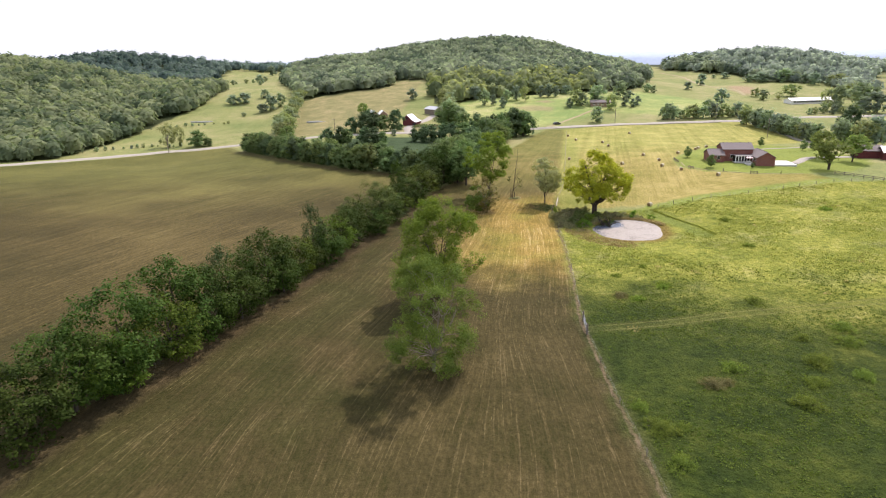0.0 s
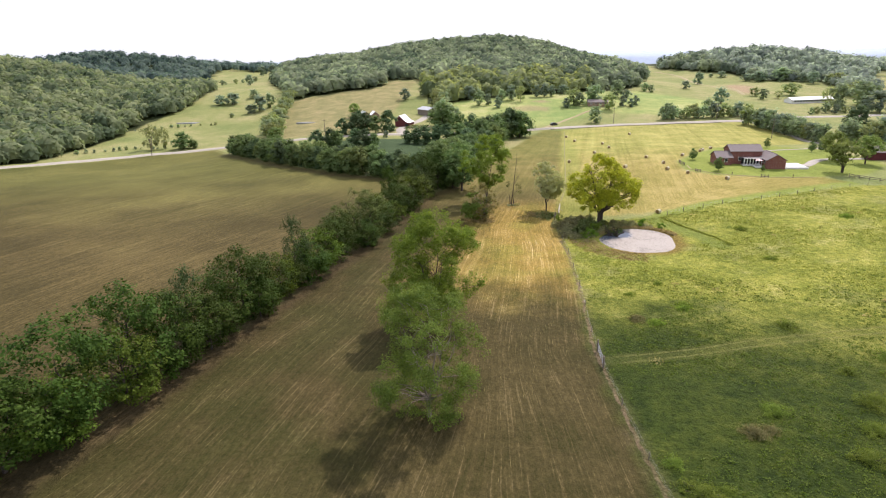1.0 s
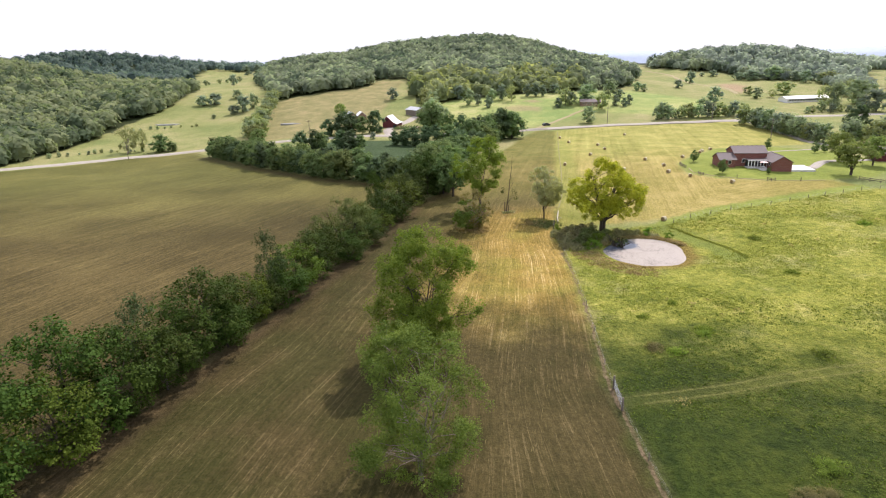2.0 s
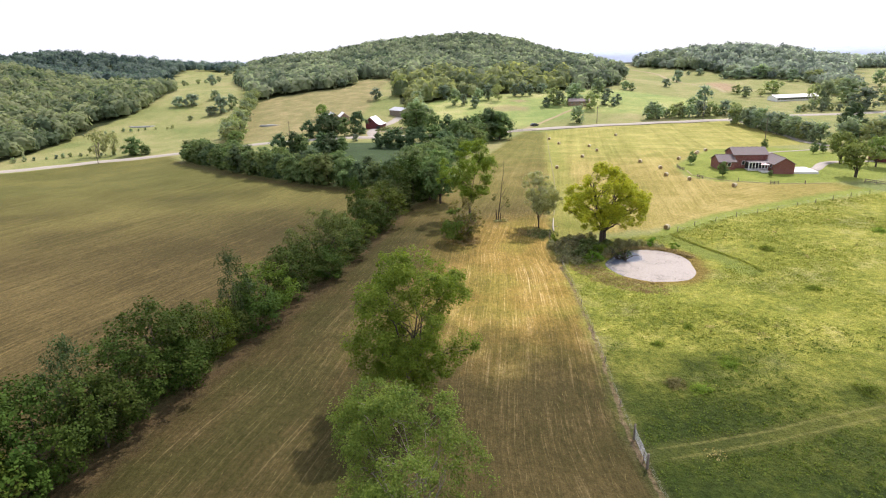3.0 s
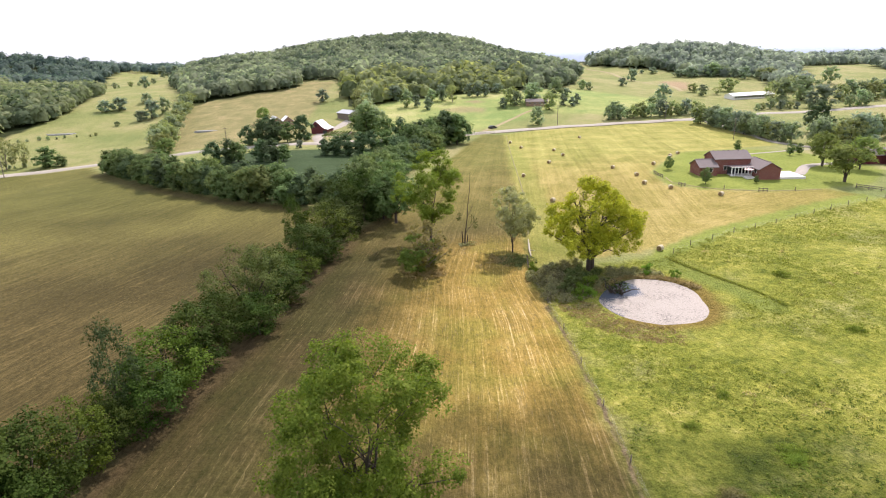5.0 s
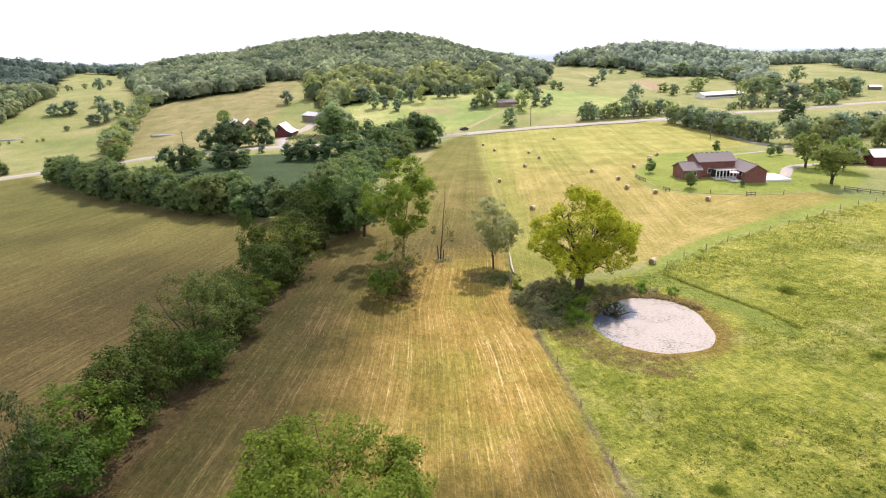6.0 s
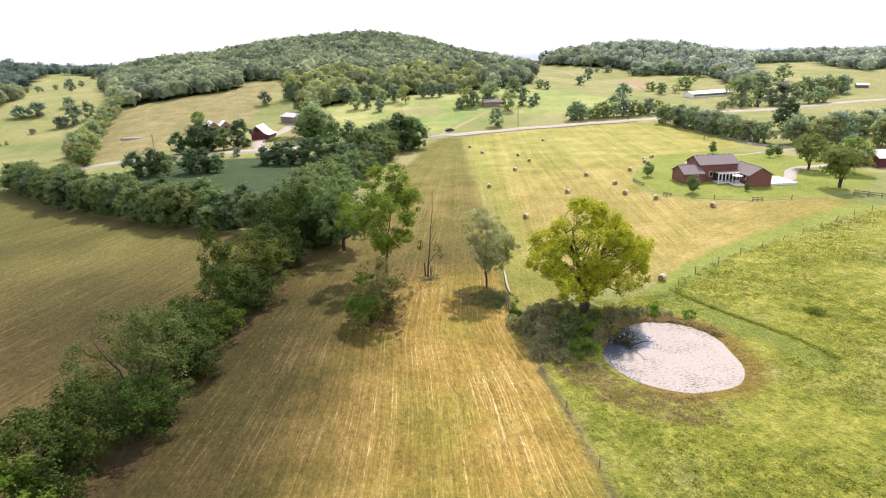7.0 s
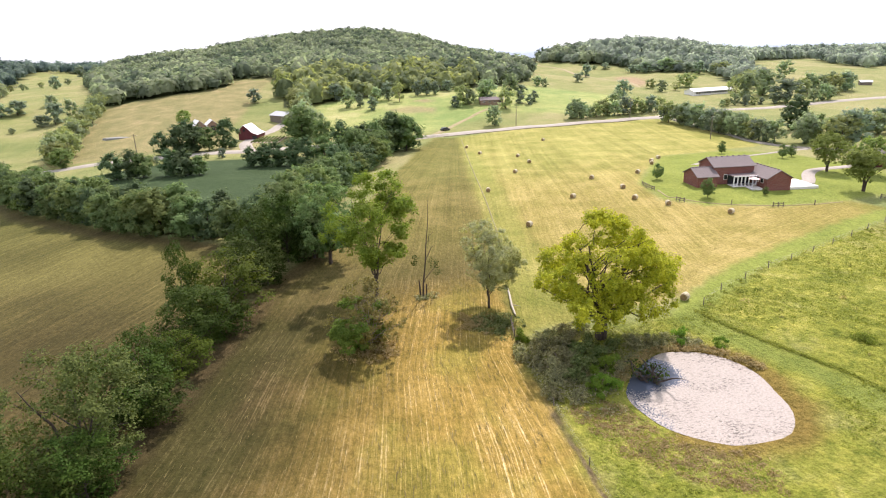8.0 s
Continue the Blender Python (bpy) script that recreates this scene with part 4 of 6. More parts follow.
# the dead snag with its bare pole and broken stubs
snag = thing("dead_tree", pose(19.9, 165.2, tz(19.9, 165.2)), "dead bare tree trunk with broken stubs and one thin leafy branch", "dead tree")
rng = np.random.default_rng(5)
pole = np.array([(0, 0, -0.4), (0.1, 0, 2), (0.5, 0.1, 5), (0.7, 0, 8), (1.1, 0.1, 11), (1.2, 0, 14.4)])
part("trunk", mesh_from("trunk", *join([tube(pole, [0.17, 0.12, 0.09, 0.07, 0.045, 0.015], 8), limb(rng, pole[2], (1.9, 0.4, 7.6), 0.07, 0.02), limb(rng, pole[3], (1.7, -0.5, 9.8), 0.05, 0.01), limb(rng, pole[1], (2.1, 0.2, 4.6), 0.08, 0.02)]), BARK, True), None, snag)
part("stub", mesh_from("stub", *tube([(-0.35, 0.1, -0.4), (-0.42, 0.1, 1.5), (-0.52, 0.05, 2.7)], [0.15, 0.12, 0.07], 8), BARK, True), None, snag)
part("stub", mesh_from("stub", *tube([(0.42, -0.1, -0.4), (0.5, -0.1, 1.0), (0.55, -0.1, 1.9)], [0.13, 0.11, 0.07], 8), BARK, True), None, snag)
part("twig_leaves", mesh_from("twig_leaves", *leaves(rng, np.array([(2.0, 0.3, 4.6), (1.6, 0.1, 5.4), (2.2, 0, 3.6), (-1.0, 0.3, 5.2), (-0.9, 0.2, 6.0)]), np.array([0.9, 0.8, 0.7, 0.6, 0.5]), 70, 0.2), LEAF_HEDGE), None, snag)

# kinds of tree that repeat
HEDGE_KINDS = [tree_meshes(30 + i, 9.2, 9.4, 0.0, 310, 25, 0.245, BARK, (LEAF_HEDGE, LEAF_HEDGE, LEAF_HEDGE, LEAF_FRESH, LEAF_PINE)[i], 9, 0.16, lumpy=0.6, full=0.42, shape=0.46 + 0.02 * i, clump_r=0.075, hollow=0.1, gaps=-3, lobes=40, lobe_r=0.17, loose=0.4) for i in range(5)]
MID_KINDS = [tree_meshes(50 + i, 11.0, 11.0, 0.0, 190, 15, 0.52, BARK, (LEAF_DARK, LEAF_MID, LEAF_MID, LEAF_LIGHT)[i], 4, 0.22, lumpy=0.6, full=0.45, shape=0.46 + 0.03 * i, clump_r=0.08, hollow=0.1, gaps=-3, corners=3, lobes=28, lobe_r=0.2, core=0.45, loose=0.24) for i in range(4)]
# far copies of these trees, in the leaf colours paled for haze
FAR_KINDS = [tree_meshes(54 + i, 11.0, 11.0, 0.0, 130, 12, 0.64, BARK, (HAZY_DARK, HAZY_GREEN, HAZY_GREEN, HAZY_LIGHT)[i], 4, 0.22, lumpy=0.6, full=0.45, shape=0.46 + 0.03 * i, clump_r=0.09, hollow=0.1, gaps=-3, corners=3, lobes=24, lobe_r=0.2, core=0.45, loose=0.22) for i in range(4)]
YARD_KIND = tree_meshes(60, 4.6, 3.2, 0.2, 100, 40, 0.2, BARK, LEAF_MID, 5, 0.07, lumpy=0.4, full=0.45, shape=0.46, clump_r=0.13, hollow=0.0, gaps=-3)
OPEN_KIND = [tree_meshes(61 + i, 12.0, 12.2, 0.27, 340, 18, 0.45, BARK, LEAF_OLIVE, 16, 0.36, lumpy=0.7, shape=0.5, clump_r=0.055, stems=2, hollow=0.15, gaps=-3, lobes=26, lobe_r=0.19, core=0.3, loose=0.36) for i in range(2)]
AIRY_KIND = tree_meshes(69, 12.0, 12.6, 0.12, 240, 14, 0.42, BARK_PALE, HAZY_LIGHT, 16, 0.26, lumpy=0.7, shape=0.5, clump_r=0.06, stems=3, hollow=0.2, gaps=-0.8, corners=3, lobes=24, lobe_r=0.17, loose=0.34)
CEDAR_KIND = tree_meshes(65, 11.0, 8.0, 0.0, 120, 20, 0.56, BARK, HAZY_DARK, 4, 0.2, lumpy=0.6, shape=0.36, clump_r=0.07, hollow=0.1, gaps=-3, corners=3, lobes=14, lobe_r=0.25, core=0.5, loose=0.28)


def along(line, step, jitter, side, rng):
    p = np.array(line, float)
    s = np.concatenate([[0], np.cumsum(np.hypot(*np.diff(p, axis=0).T))])
    out = []
    for u in np.arange(0, s[-1], step):
        u = u + rng.uniform(-0.4, 0.4) * step
        x, y = np.interp(u, s, p[:, 0]), np.interp(u, s, p[:, 1])
        x2, y2 = np.interp(u + 1, s, p[:, 0]), np.interp(u + 1, s, p[:, 1])
        n = np.array([-(y2 - y), x2 - x])
        n /= np.linalg.norm(n) + 1e-9
        o = side + rng.uniform(-jitter, jitter)
        out.append((x + n[0] * o, y + n[1] * o))
    return out


rng = np.random.default_rng(21)


def hedge_tree(x, y, h, w, kind, label="dense green hedgerow tree leafy down to the ground"):
    t = make_tree("hedge_tree", HEDGE_KINDS[kind], x, y, label, turn=(x * 53 + y * 17) % 360, group="hedgerow trees", sink=0.3)
    t.matrix_world = t.matrix_world @ Matrix.Diagonal((w / 7.6, w / 7.6, h / 8.6, 1))


PALE, BLACK, LOW = "light green hedgerow tree leafy down to the ground", "dark narrow tree standing out of the hedgerow", "low dense bush at the foot of the hedgerow"
HEDGE_SOUTH = [(-52.5, 31, 9.0, 10, 0, ""), (-49.5, 38, 9.2, 10, 1, ""), (-47.2, 46, 9.0, 10, 2, ""), (-44.8, 53.5, 9.4, 10.5, 0, ""), (-42.4, 60, 9.8, 11, 1, ""),
    (-40.0, 64, 7.5, 8, 3, PALE), (-39.8, 66.6, 12.3, 11, 2, ""), (-36.4, 72.2, 8.8, 9, 3, PALE), (-37.0, 75.8, 12.6, 11, 0, ""), (-34.2, 79.8, 10.0, 8.5, 2, ""),
    (-33.8, 85.4, 10.8, 5.4, 4, BLACK), (-31.0, 84.5, 7.6, 7.5, 1, ""), (-31.4, 90, 9.0, 8.5, 2, "")]
HEDGE_MIDDLE = [(-29.4, 94.5, 11.0, 9.6, 0, ""), (-27.2, 95, 6.4, 6.6, 1, ""), (-27.6, 99.5, 8.4, 7.2, 2, ""), (-26.2, 104, 7.2, 6, 3, PALE), (-24.4, 106.6, 5.2, 5.4, 1, LOW),
    (-25.0, 110.2, 11.2, 5.0, 4, BLACK), (-23.0, 110.8, 7.2, 7.4, 0, ""), (-22.2, 117.2, 7.8, 8.4, 3, PALE), (-20.4, 122.6, 8.4, 8, 1, ""), (-18.4, 126.5, 8.6, 7.5, 0, ""),
    (-14.6, 131, 6.0, 6.5, 2, LOW), (-14.6, 143.6, 7.2, 8, 2, ""), (-12.0, 142.6, 4.6, 6.4, 1, LOW)]
HEDGE_NORTH = [(-13.6, 148.4, 7.6, 5.6, 0, ""), (-10.8, 151.6, 5.2, 6.2, 3, PALE), (-10.2, 157.4, 8.0, 8.2, 1, ""), (-7.6, 160.6, 6.4, 7, 2, ""), (-12.4, 165.5, 11.2, 4.6, 0, ""),
    (-7.4, 166, 9.4, 10.2, 3, PALE), (-5.6, 173, 8.4, 8.4, 1, ""), (-2.4, 176.5, 7.0, 7, 2, ""), (-4.0, 181.5, 11.2, 9, 0, ""), (0.6, 186.5, 11.4, 8.4, 2, "")]
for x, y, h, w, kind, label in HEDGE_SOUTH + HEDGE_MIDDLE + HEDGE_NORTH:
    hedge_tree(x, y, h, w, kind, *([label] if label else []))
for x, y in along(FAR_HEDGE_FOOT, 4.2, 0.8, -3.6, rng) + along(FAR_HEDGE_FOOT, 6.5, 1.2, -8.5, rng):
    make_tree("far_hedge_tree", MID_KINDS[rng.integers(4)], x, y, "dark green hedgerow tree at the field's far edge", turn=rng.uniform(0, 360), size=rng.uniform(0.68, 0.92), group="far hedgerow trees", sink=0.3)
WOOD_LINE = [(-2, 192), (4.8, 208), (12.6, 239), (20.3, 262), (35, 304)]
for x, y in along(WOOD_LINE, 6.0, 0.8, 0.0, rng) + along(WOOD_LINE, 7.5, 1.5, 6.5, rng):
    make_tree("wood_tree", MID_KINDS[rng.integers(4)], x, y, "tall leafy green tree of the belt beside the strip", turn=rng.uniform(0, 360), size=rng.uniform(0.74, 1.0), group="tree belt", sink=0.3)
for x, y, s, k in [(35.5, 304, 1.35, 0), (41.5, 305, 1.2, 2), (29, 296, 1.2, 1)]:
    make_tree("wood_tree", MID_KINDS[k], x, y, "tall dark green tree at the end of the belt", turn=70 * k, size=s, group="tree belt", sink=0.3)
EDGE_KIND = tree_meshes(63, 12.0, 12.0, 0.16, 300, 40, 0.3, BARK, LEAF_MID, 16, 0.3, lumpy=0.7, shape=0.5, clump_r=0.055, stems=2, hollow=0.15, gaps=-3, lobes=26, lobe_r=0.19, loose=0.4)
make_tree("edge_tree", EDGE_KIND, 7.5, 183.5, "green tree with a bare lower trunk at the belt's edge", turn=30, size=1.15)
make_tree("edge_tree", EDGE_KIND, 3.0, 190.5, "green tree with a bare lower trunk at the belt's edge", turn=130, size=1.1)

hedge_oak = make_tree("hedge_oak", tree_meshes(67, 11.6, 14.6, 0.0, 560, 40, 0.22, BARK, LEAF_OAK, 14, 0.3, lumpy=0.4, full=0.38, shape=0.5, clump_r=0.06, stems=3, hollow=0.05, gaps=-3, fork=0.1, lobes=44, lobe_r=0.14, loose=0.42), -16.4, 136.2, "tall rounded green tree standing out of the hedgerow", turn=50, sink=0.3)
# trees of the brick house's yard: place, size, kind
for x, y, s, k in [(89, 196.3, 0.95, YARD_KIND), (88.7, 215.5, 0.88, YARD_KIND), (134, 251.5, 0.88, YARD_KIND), (142, 235, 0.9, YARD_KIND), (147, 237, 0.85, YARD_KIND), (102, 194.5, 0.45, YARD_KIND),
                   (135.5, 212.5, 0.84, OPEN_KIND[0]), (125.6, 192.3, 0.86, OPEN_KIND[1]), (143, 207, 0.8, OPEN_KIND[0]), (131, 160, 0.8, OPEN_KIND[1])]:
    make_tree("tree", k, x, y, "leafy green tree on the lawn by the brick house", turn=(x * 37 + y * 11) % 360, size=s, group="farmland trees", sink=0.2)


def grove(label, spots):
    """Trees by place, height, width and kind: dark, green, green, light, cedar, open."""
    for x, y, h, w, k in spots:
        # from y 350 on, trees take the haze-paled leaf colours
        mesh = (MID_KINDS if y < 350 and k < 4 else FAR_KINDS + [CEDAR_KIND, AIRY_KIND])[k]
        t = make_tree("tree", mesh, x, y, label, turn=(x * 37 + y * 11) % 360, group="farmland trees", sink=0.2)
        wide_, high_ = ((10.0, 10.6), (7.2, 10.8), (11.6, 11.8))[max(0, k - 3)]
        t.matrix_world = t.matrix_world @ Matrix.Diagonal((w / wide_, w / wide_, h / high_, 1))


grove("dense green tree by the old farmstead", [(-20, 447, 8, 9, 0), (-53, 289, 8.6, 9, 0), (-48, 287.5, 9, 9, 0), (-44.5, 286, 7.6, 7.5, 2), (-36, 284.5, 8.2, 8.5, 0), (-31, 283, 8.2, 9, 0), (-27.5, 282, 6.2, 6.5, 2),
      (-48.5, 338, 9, 9, 0), (-43, 337, 11, 11, 0), (-36.5, 336, 11.5, 11.5, 0), (-31.5, 336, 9, 9, 2), (-40, 343, 12, 11, 0), (4.6, 346.6, 14.2, 16, 1), (1.5, 357, 11, 10, 1), (9, 356, 12, 12, 1)])
grove("green tree in the belt below the farm lane", [(-12.5, 291.5, 6.8, 7, 0), (-8.5, 291, 7.6, 8, 0), (-4, 290, 8.4, 9, 0), (1, 289, 9, 9.4, 0), (6, 287.5, 9.6, 9, 0), (11, 287, 9.2, 9, 2), (37, 307, 14, 14, 0), (42.5, 309, 12, 11, 0), (31.5, 302, 12.5, 12, 1),
      (25, 290, 12.5, 12, 0), (20, 275, 12.5, 11.5, 2), (13, 330, 10, 10, 2), (19, 319, 11, 11, 0)])
grove("light green tree in the row behind the barns", [(8, 372, 11, 11, 3), (6, 384, 11, 11, 1), (5, 396, 11.5, 11, 3), (7, 408, 11.5, 11, 1), (2, 420, 12, 11, 3)])
grove("leafy tree in the row between two hill pastures", [(-87, 343, 8, 9.5, 3), (-91, 352, 10, 10.5, 3), (-95, 360, 11, 11, 1), (-93, 371, 12, 12, 3), (-98, 380, 12, 11.5, 3), (-97, 392, 12, 11, 1), (-100, 404, 12, 11, 3), (-101, 418, 11, 10, 3), (-103, 431, 11, 10, 1),
      (-104, 445, 11, 10, 3), (-106, 460, 11, 10, 1), (-107, 473, 11, 10, 3)])
grove("single green tree at the foot of the wooded hill", [(30, 416, 10.4, 8.0, 1), (36, 414, 7.5, 5.5, 0), (41, 404, 7.0, 6.0, 4), (46, 427, 7.7, 7.6, 1), (53, 428, 10.1, 8.3, 0), (58, 420, 10.9, 8.8, 5), (71, 435, 8.7, 7.2, 0), (76, 433, 9.3, 7.8, 0), (81, 433, 7.8, 5.9, 0),
      (90, 442, 6.6, 8.0, 0), (24, 438, 9.7, 10.4, 0), (19, 447, 9.3, 7.9, 3)])
grove("green tree near the low hillside house", [(89, 401, 10.7, 9.7, 3), (92, 399, 8.4, 8.4, 1), (83, 396, 6.1, 5.7, 4), (104, 406, 11.5, 13.6, 1), (108, 387, 10.3, 8.9, 3), (102, 408, 4.8, 4.9, 0), (119, 396, 6.4, 5.5, 4), (123, 393, 5.4, 4.9, 4), (128, 398, 6.0, 4.7, 4),
      (123, 425, 11.3, 11.8, 1), (129, 421, 5.3, 7.8, 0), (154, 460, 6.4, 7.2, 1), (158, 457, 5.5, 5.8, 1), (91, 353, 9.5, 9.1, 1)])
grove("leafy tree in the meadows of the eastern valley", [(233, 554, 10.5, 10.9, 0), (198, 493, 6.5, 8.0, 0), (271, 616, 3.8, 4.9, 0), (280, 610, 5.9, 10.2, 0), (189, 413, 10.5, 10.8, 0), (170, 388, 6.6, 8.2, 1), (237, 463, 6.6, 7.8, 3), (233, 444, 7.6, 8.3, 1), (264, 463, 9.9, 13.6, 3),
      (247, 449, 5.8, 7.7, 5), (360, 483, 13, 13, 2)])
grove("broad tree at the foot of the eastern hill", [(284, 572, 6.8, 11.6, 0), (292, 561, 9.5, 15.3, 0), (309, 559, 11.9, 16.4, 1), (317, 555, 9.4, 11.6, 1), (320, 545, 8.5, 9.6, 0), (322, 532, 10.6, 12.2, 0), (335, 522, 10.4, 15.0, 3), (302, 448, 12.1, 14.7, 3)])
grove("tall spreading tree beside the eastern road", [(249, 394, 14.6, 12.6, 5), (253, 390, 16.6, 12.6, 1), (281, 410, 15.8, 19.5, 1), (269, 376, 13.4, 18.1, 0), (195, 290, 13.2, 12.4, 0), (201, 288, 6.6, 9.4, 0), (208, 290, 5.8, 5.3, 1)])
grove("dark green tree on the western hill pasture", [(-184, 639, 10.9, 10.0, 0), (-160, 478, 7.7, 11.2, 0), (-153, 482, 8.7, 13.1, 0), (-143, 505, 6.9, 9.7, 1), (-125, 454, 12.1, 12.2, 0), (-130, 450, 6.7, 7.8, 0), (-121, 467, 10.4, 8.9, 1), (-141, 440, 3.2, 3.8, 1),
      (-219, 820, 12.6, 14.4, 0), (-223, 886, 10.6, 12.1, 0)])
grove("airy grey-green tree beside the western road", [(-156, 345, 14.3, 12.5, 5), (-150, 349, 12.3, 7.0, 5), (-139, 346, 9.3, 13.0, 1), (-133, 346, 4.8, 6.8, 1)])
make_tree("dark_tree", tree_meshes(68, 12.4, 9.4, 0.0, 260, 30, 0.5, BARK, LEAF_DARK, 4, 0.22, lumpy=0.4, full=0.5, shape=0.34, clump_r=0.085, hollow=0.0, gaps=-3, corners=3, lobes=26, lobe_r=0.19, loose=0.28), -24.5, 340.5, "dark oval tree beside the red barn", turn=40, sink=0.2)
make_tree("open_tree", OPEN_KIND[0], -51, 403, "thin open tree behind the farmhouse", turn=10, size=0.72, sink=0.2)
for line, step, jit, off, lo, hi in [([(173, 337), (172, 317), (172, 300), (168, 278), (170, 262), (196, 268), (226, 272), (240, 270)], 4.0, 1.2, -3.5, 0.72, 0.98), ([(130, 357), (144, 357), (158, 360), (186, 364)], 3.8, 1.5, 1.0, 0.5, 0.95),
                                 ([(-64, 321), (-43, 316), (-22, 314)], 6.5, 1.0, 0.0, 0.2, 0.4)] + [([(-210, 395), (-175, 410), (-140, 420)], 5.0, 1.0, 0.0, 0.12, 0.25), ([(-255, 700), (-225, 715), (-200, 720)], 7.0, 2.0, 0.0, 0.3, 0.6), ([(-150, 350), (-170, 345), (-190, 330)], 4.0, 1.0, 0.0, 0.12, 0.28), ([(172, 246), (200, 240), (240, 235)], 8.0, 2.0, 0.0, 0.9, 1.25), ([(226, 374), (262, 378)], 6.0, 3.0, 3.0, 0.4, 0.62), ([(284, 376), (300, 372)], 6.0, 3.0, 3.0, 0.6, 1.1), ([(300, 400), (320, 400), (350, 410)], 8.0, 5.0, 3.0, 0.9, 1.2)]:
    for x, y in along(line, step, jit, off, rng):
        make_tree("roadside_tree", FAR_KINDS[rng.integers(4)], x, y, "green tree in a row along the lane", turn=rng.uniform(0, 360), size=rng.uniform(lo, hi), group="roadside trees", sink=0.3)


# far woods: crowns past counting
def crown_blank(seed):
    """A far crown: a lumpy inner body under many small leaf sprays."""
    r = np.random.default_rng(seed)
    bm_ = bmesh.new()
    bmesh.ops.create_icosphere(bm_, subdivisions=1, radius=0.84)
    v = np.array([x.co for x in bm_.verts])
    f = np.array([[x.index for x in y.verts] for y in bm_.faces])
    bm_.free()
    v = v * (1 + r.normal(size=(len(v), 1)) * 0.1)
    f = f[v[f].mean(1)[:, 2] > -0.35]
    n_ = 68
    d = r.normal(size=(n_, 3))
    d[:, 2] = np.abs(d[:, 2]) - 0.3
    d /= np.linalg.norm(d, axis=1)[:, None]
    ph = r.uniform(0, 6.28, 4)
    bulge = 1 + 0.13 * np.sin(d[:, 0] * 4 + ph[0]) * np.cos(d[:, 1] * 4 + ph[1]) + 0.1 * np.sin(d[:, 2] * 6 + d[:, 0] * 5 + ph[2])
    p = d * (bulge * r.uniform(0.75, 1.05, n_))[:, None]
    face = d * 0.7 + np.array([[0, 0, 0.35]]) + r.normal(size=d.shape) * 0.25
    face /= np.linalg.norm(face, axis=1)[:, None]
    u = np.cross(face, r.normal(size=d.shape))
    u /= np.linalg.norm(u, axis=1)[:, None]
    w = np.cross(face, u)
    s = r.uniform(0.155, 0.315, (n_, 1))
    sv = np.stack([p - u * s - w * s * 0.5, p + u * s - w * s * 0.5, p + w * s], 1).reshape(-1, 3)
    return np.concatenate([v, sv]), np.concatenate([f, np.arange(len(sv)).reshape(-1, 3) + len(v)])


BLANKS = [crown_blank(80 + i) for i in range(7)]


def woods(name, spots, mat, label, lo=4.3, hi=6.9):
    r = np.random.default_rng(len(spots))
    pieces, tones = [], []
    for i, (x, y) in enumerate(spots):
        v, f = BLANKS[i % 7]
        a, s = r.uniform(0, 6.28), lo + (hi - lo) * r.uniform(0, 1) ** 1.6
        m = np.array([[math.cos(a), -math.sin(a), 0], [math.sin(a), math.cos(a), 0], [0, 0, r.uniform(0.95, 1.35)]]) * s
        tones.append(np.full(len(v), r.uniform()))
        pieces.append((v @ m.T + np.array([x, y, tz(x, y) + s * 0.72]), f))
    v, f = join(pieces)
    me_ = mesh_from(name, v, f, mat)
    put_float(me_, "tone", np.concatenate(tones))
    return tagged(new(name, me_), label, "woodland", kind="stuff")


def spread(x0, x1, y0, y1, step, rng):
    xs, ys = np.meshgrid(np.arange(x0, x1, step), np.arange(y0, y1, step))
    xs, ys = xs + rng.uniform(-0.45, 0.45, xs.shape) * step, ys + rng.uniform(-0.45, 0.45, ys.shape) * step
    k = wood_mask(xs, ys)
    return np.stack([xs[k], ys[k]], -1)


def below_skyline(p):
    """Woods trimmed to fit the camera's view, leaving the gap between the two hills open."""
    x, y = p[:, 0], p[:, 1]
    az = np.degrees(np.arctan2(x, y - 11))
    top = np.interp(az, (13.9, 15.3, 16.8, 17.7, 19.1, 19.9, 21.5, 23.0), (-0.0022, -0.0065, -0.0135, -0.0195, -0.0205, -0.0150, -0.0090, 0.01))
    return p[(az < 13.9) | (az > 23.0) | (terrain(x, y) - 26 < top * np.hypot(x, y))]


rng = np.random.default_rng(33)
sp = spread(-620, -150, 215, 700, 8.4, rng)
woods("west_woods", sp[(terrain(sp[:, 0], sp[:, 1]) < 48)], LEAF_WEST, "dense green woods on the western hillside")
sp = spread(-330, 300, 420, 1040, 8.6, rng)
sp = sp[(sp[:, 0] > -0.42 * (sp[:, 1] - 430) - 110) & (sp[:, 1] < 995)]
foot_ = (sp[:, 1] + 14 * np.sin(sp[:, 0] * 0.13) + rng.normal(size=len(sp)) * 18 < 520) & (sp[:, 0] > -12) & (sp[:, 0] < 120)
woods("north_woods", below_skyline(sp[~foot_]), LEAF_WOOD, "dense green woods on the main hill")
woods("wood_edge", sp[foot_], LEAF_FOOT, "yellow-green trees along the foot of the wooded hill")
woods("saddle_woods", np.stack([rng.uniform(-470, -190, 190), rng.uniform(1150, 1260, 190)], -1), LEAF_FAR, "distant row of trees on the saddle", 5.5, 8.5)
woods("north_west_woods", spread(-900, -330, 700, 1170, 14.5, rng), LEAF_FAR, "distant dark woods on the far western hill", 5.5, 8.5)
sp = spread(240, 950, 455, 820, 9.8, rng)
woods("east_woods", below_skyline(sp), LEAF_EAST, "eastern hill woods in pale haze-tinted green", 3.8, 6.2)


# ---- hay bales ----
HAY = plain("hay", (0.42, 0.36, 0.22), (0.64, 0.56, 0.39), 0.95, 4.0, bump=0.8, stretch=(1, 6, 6))
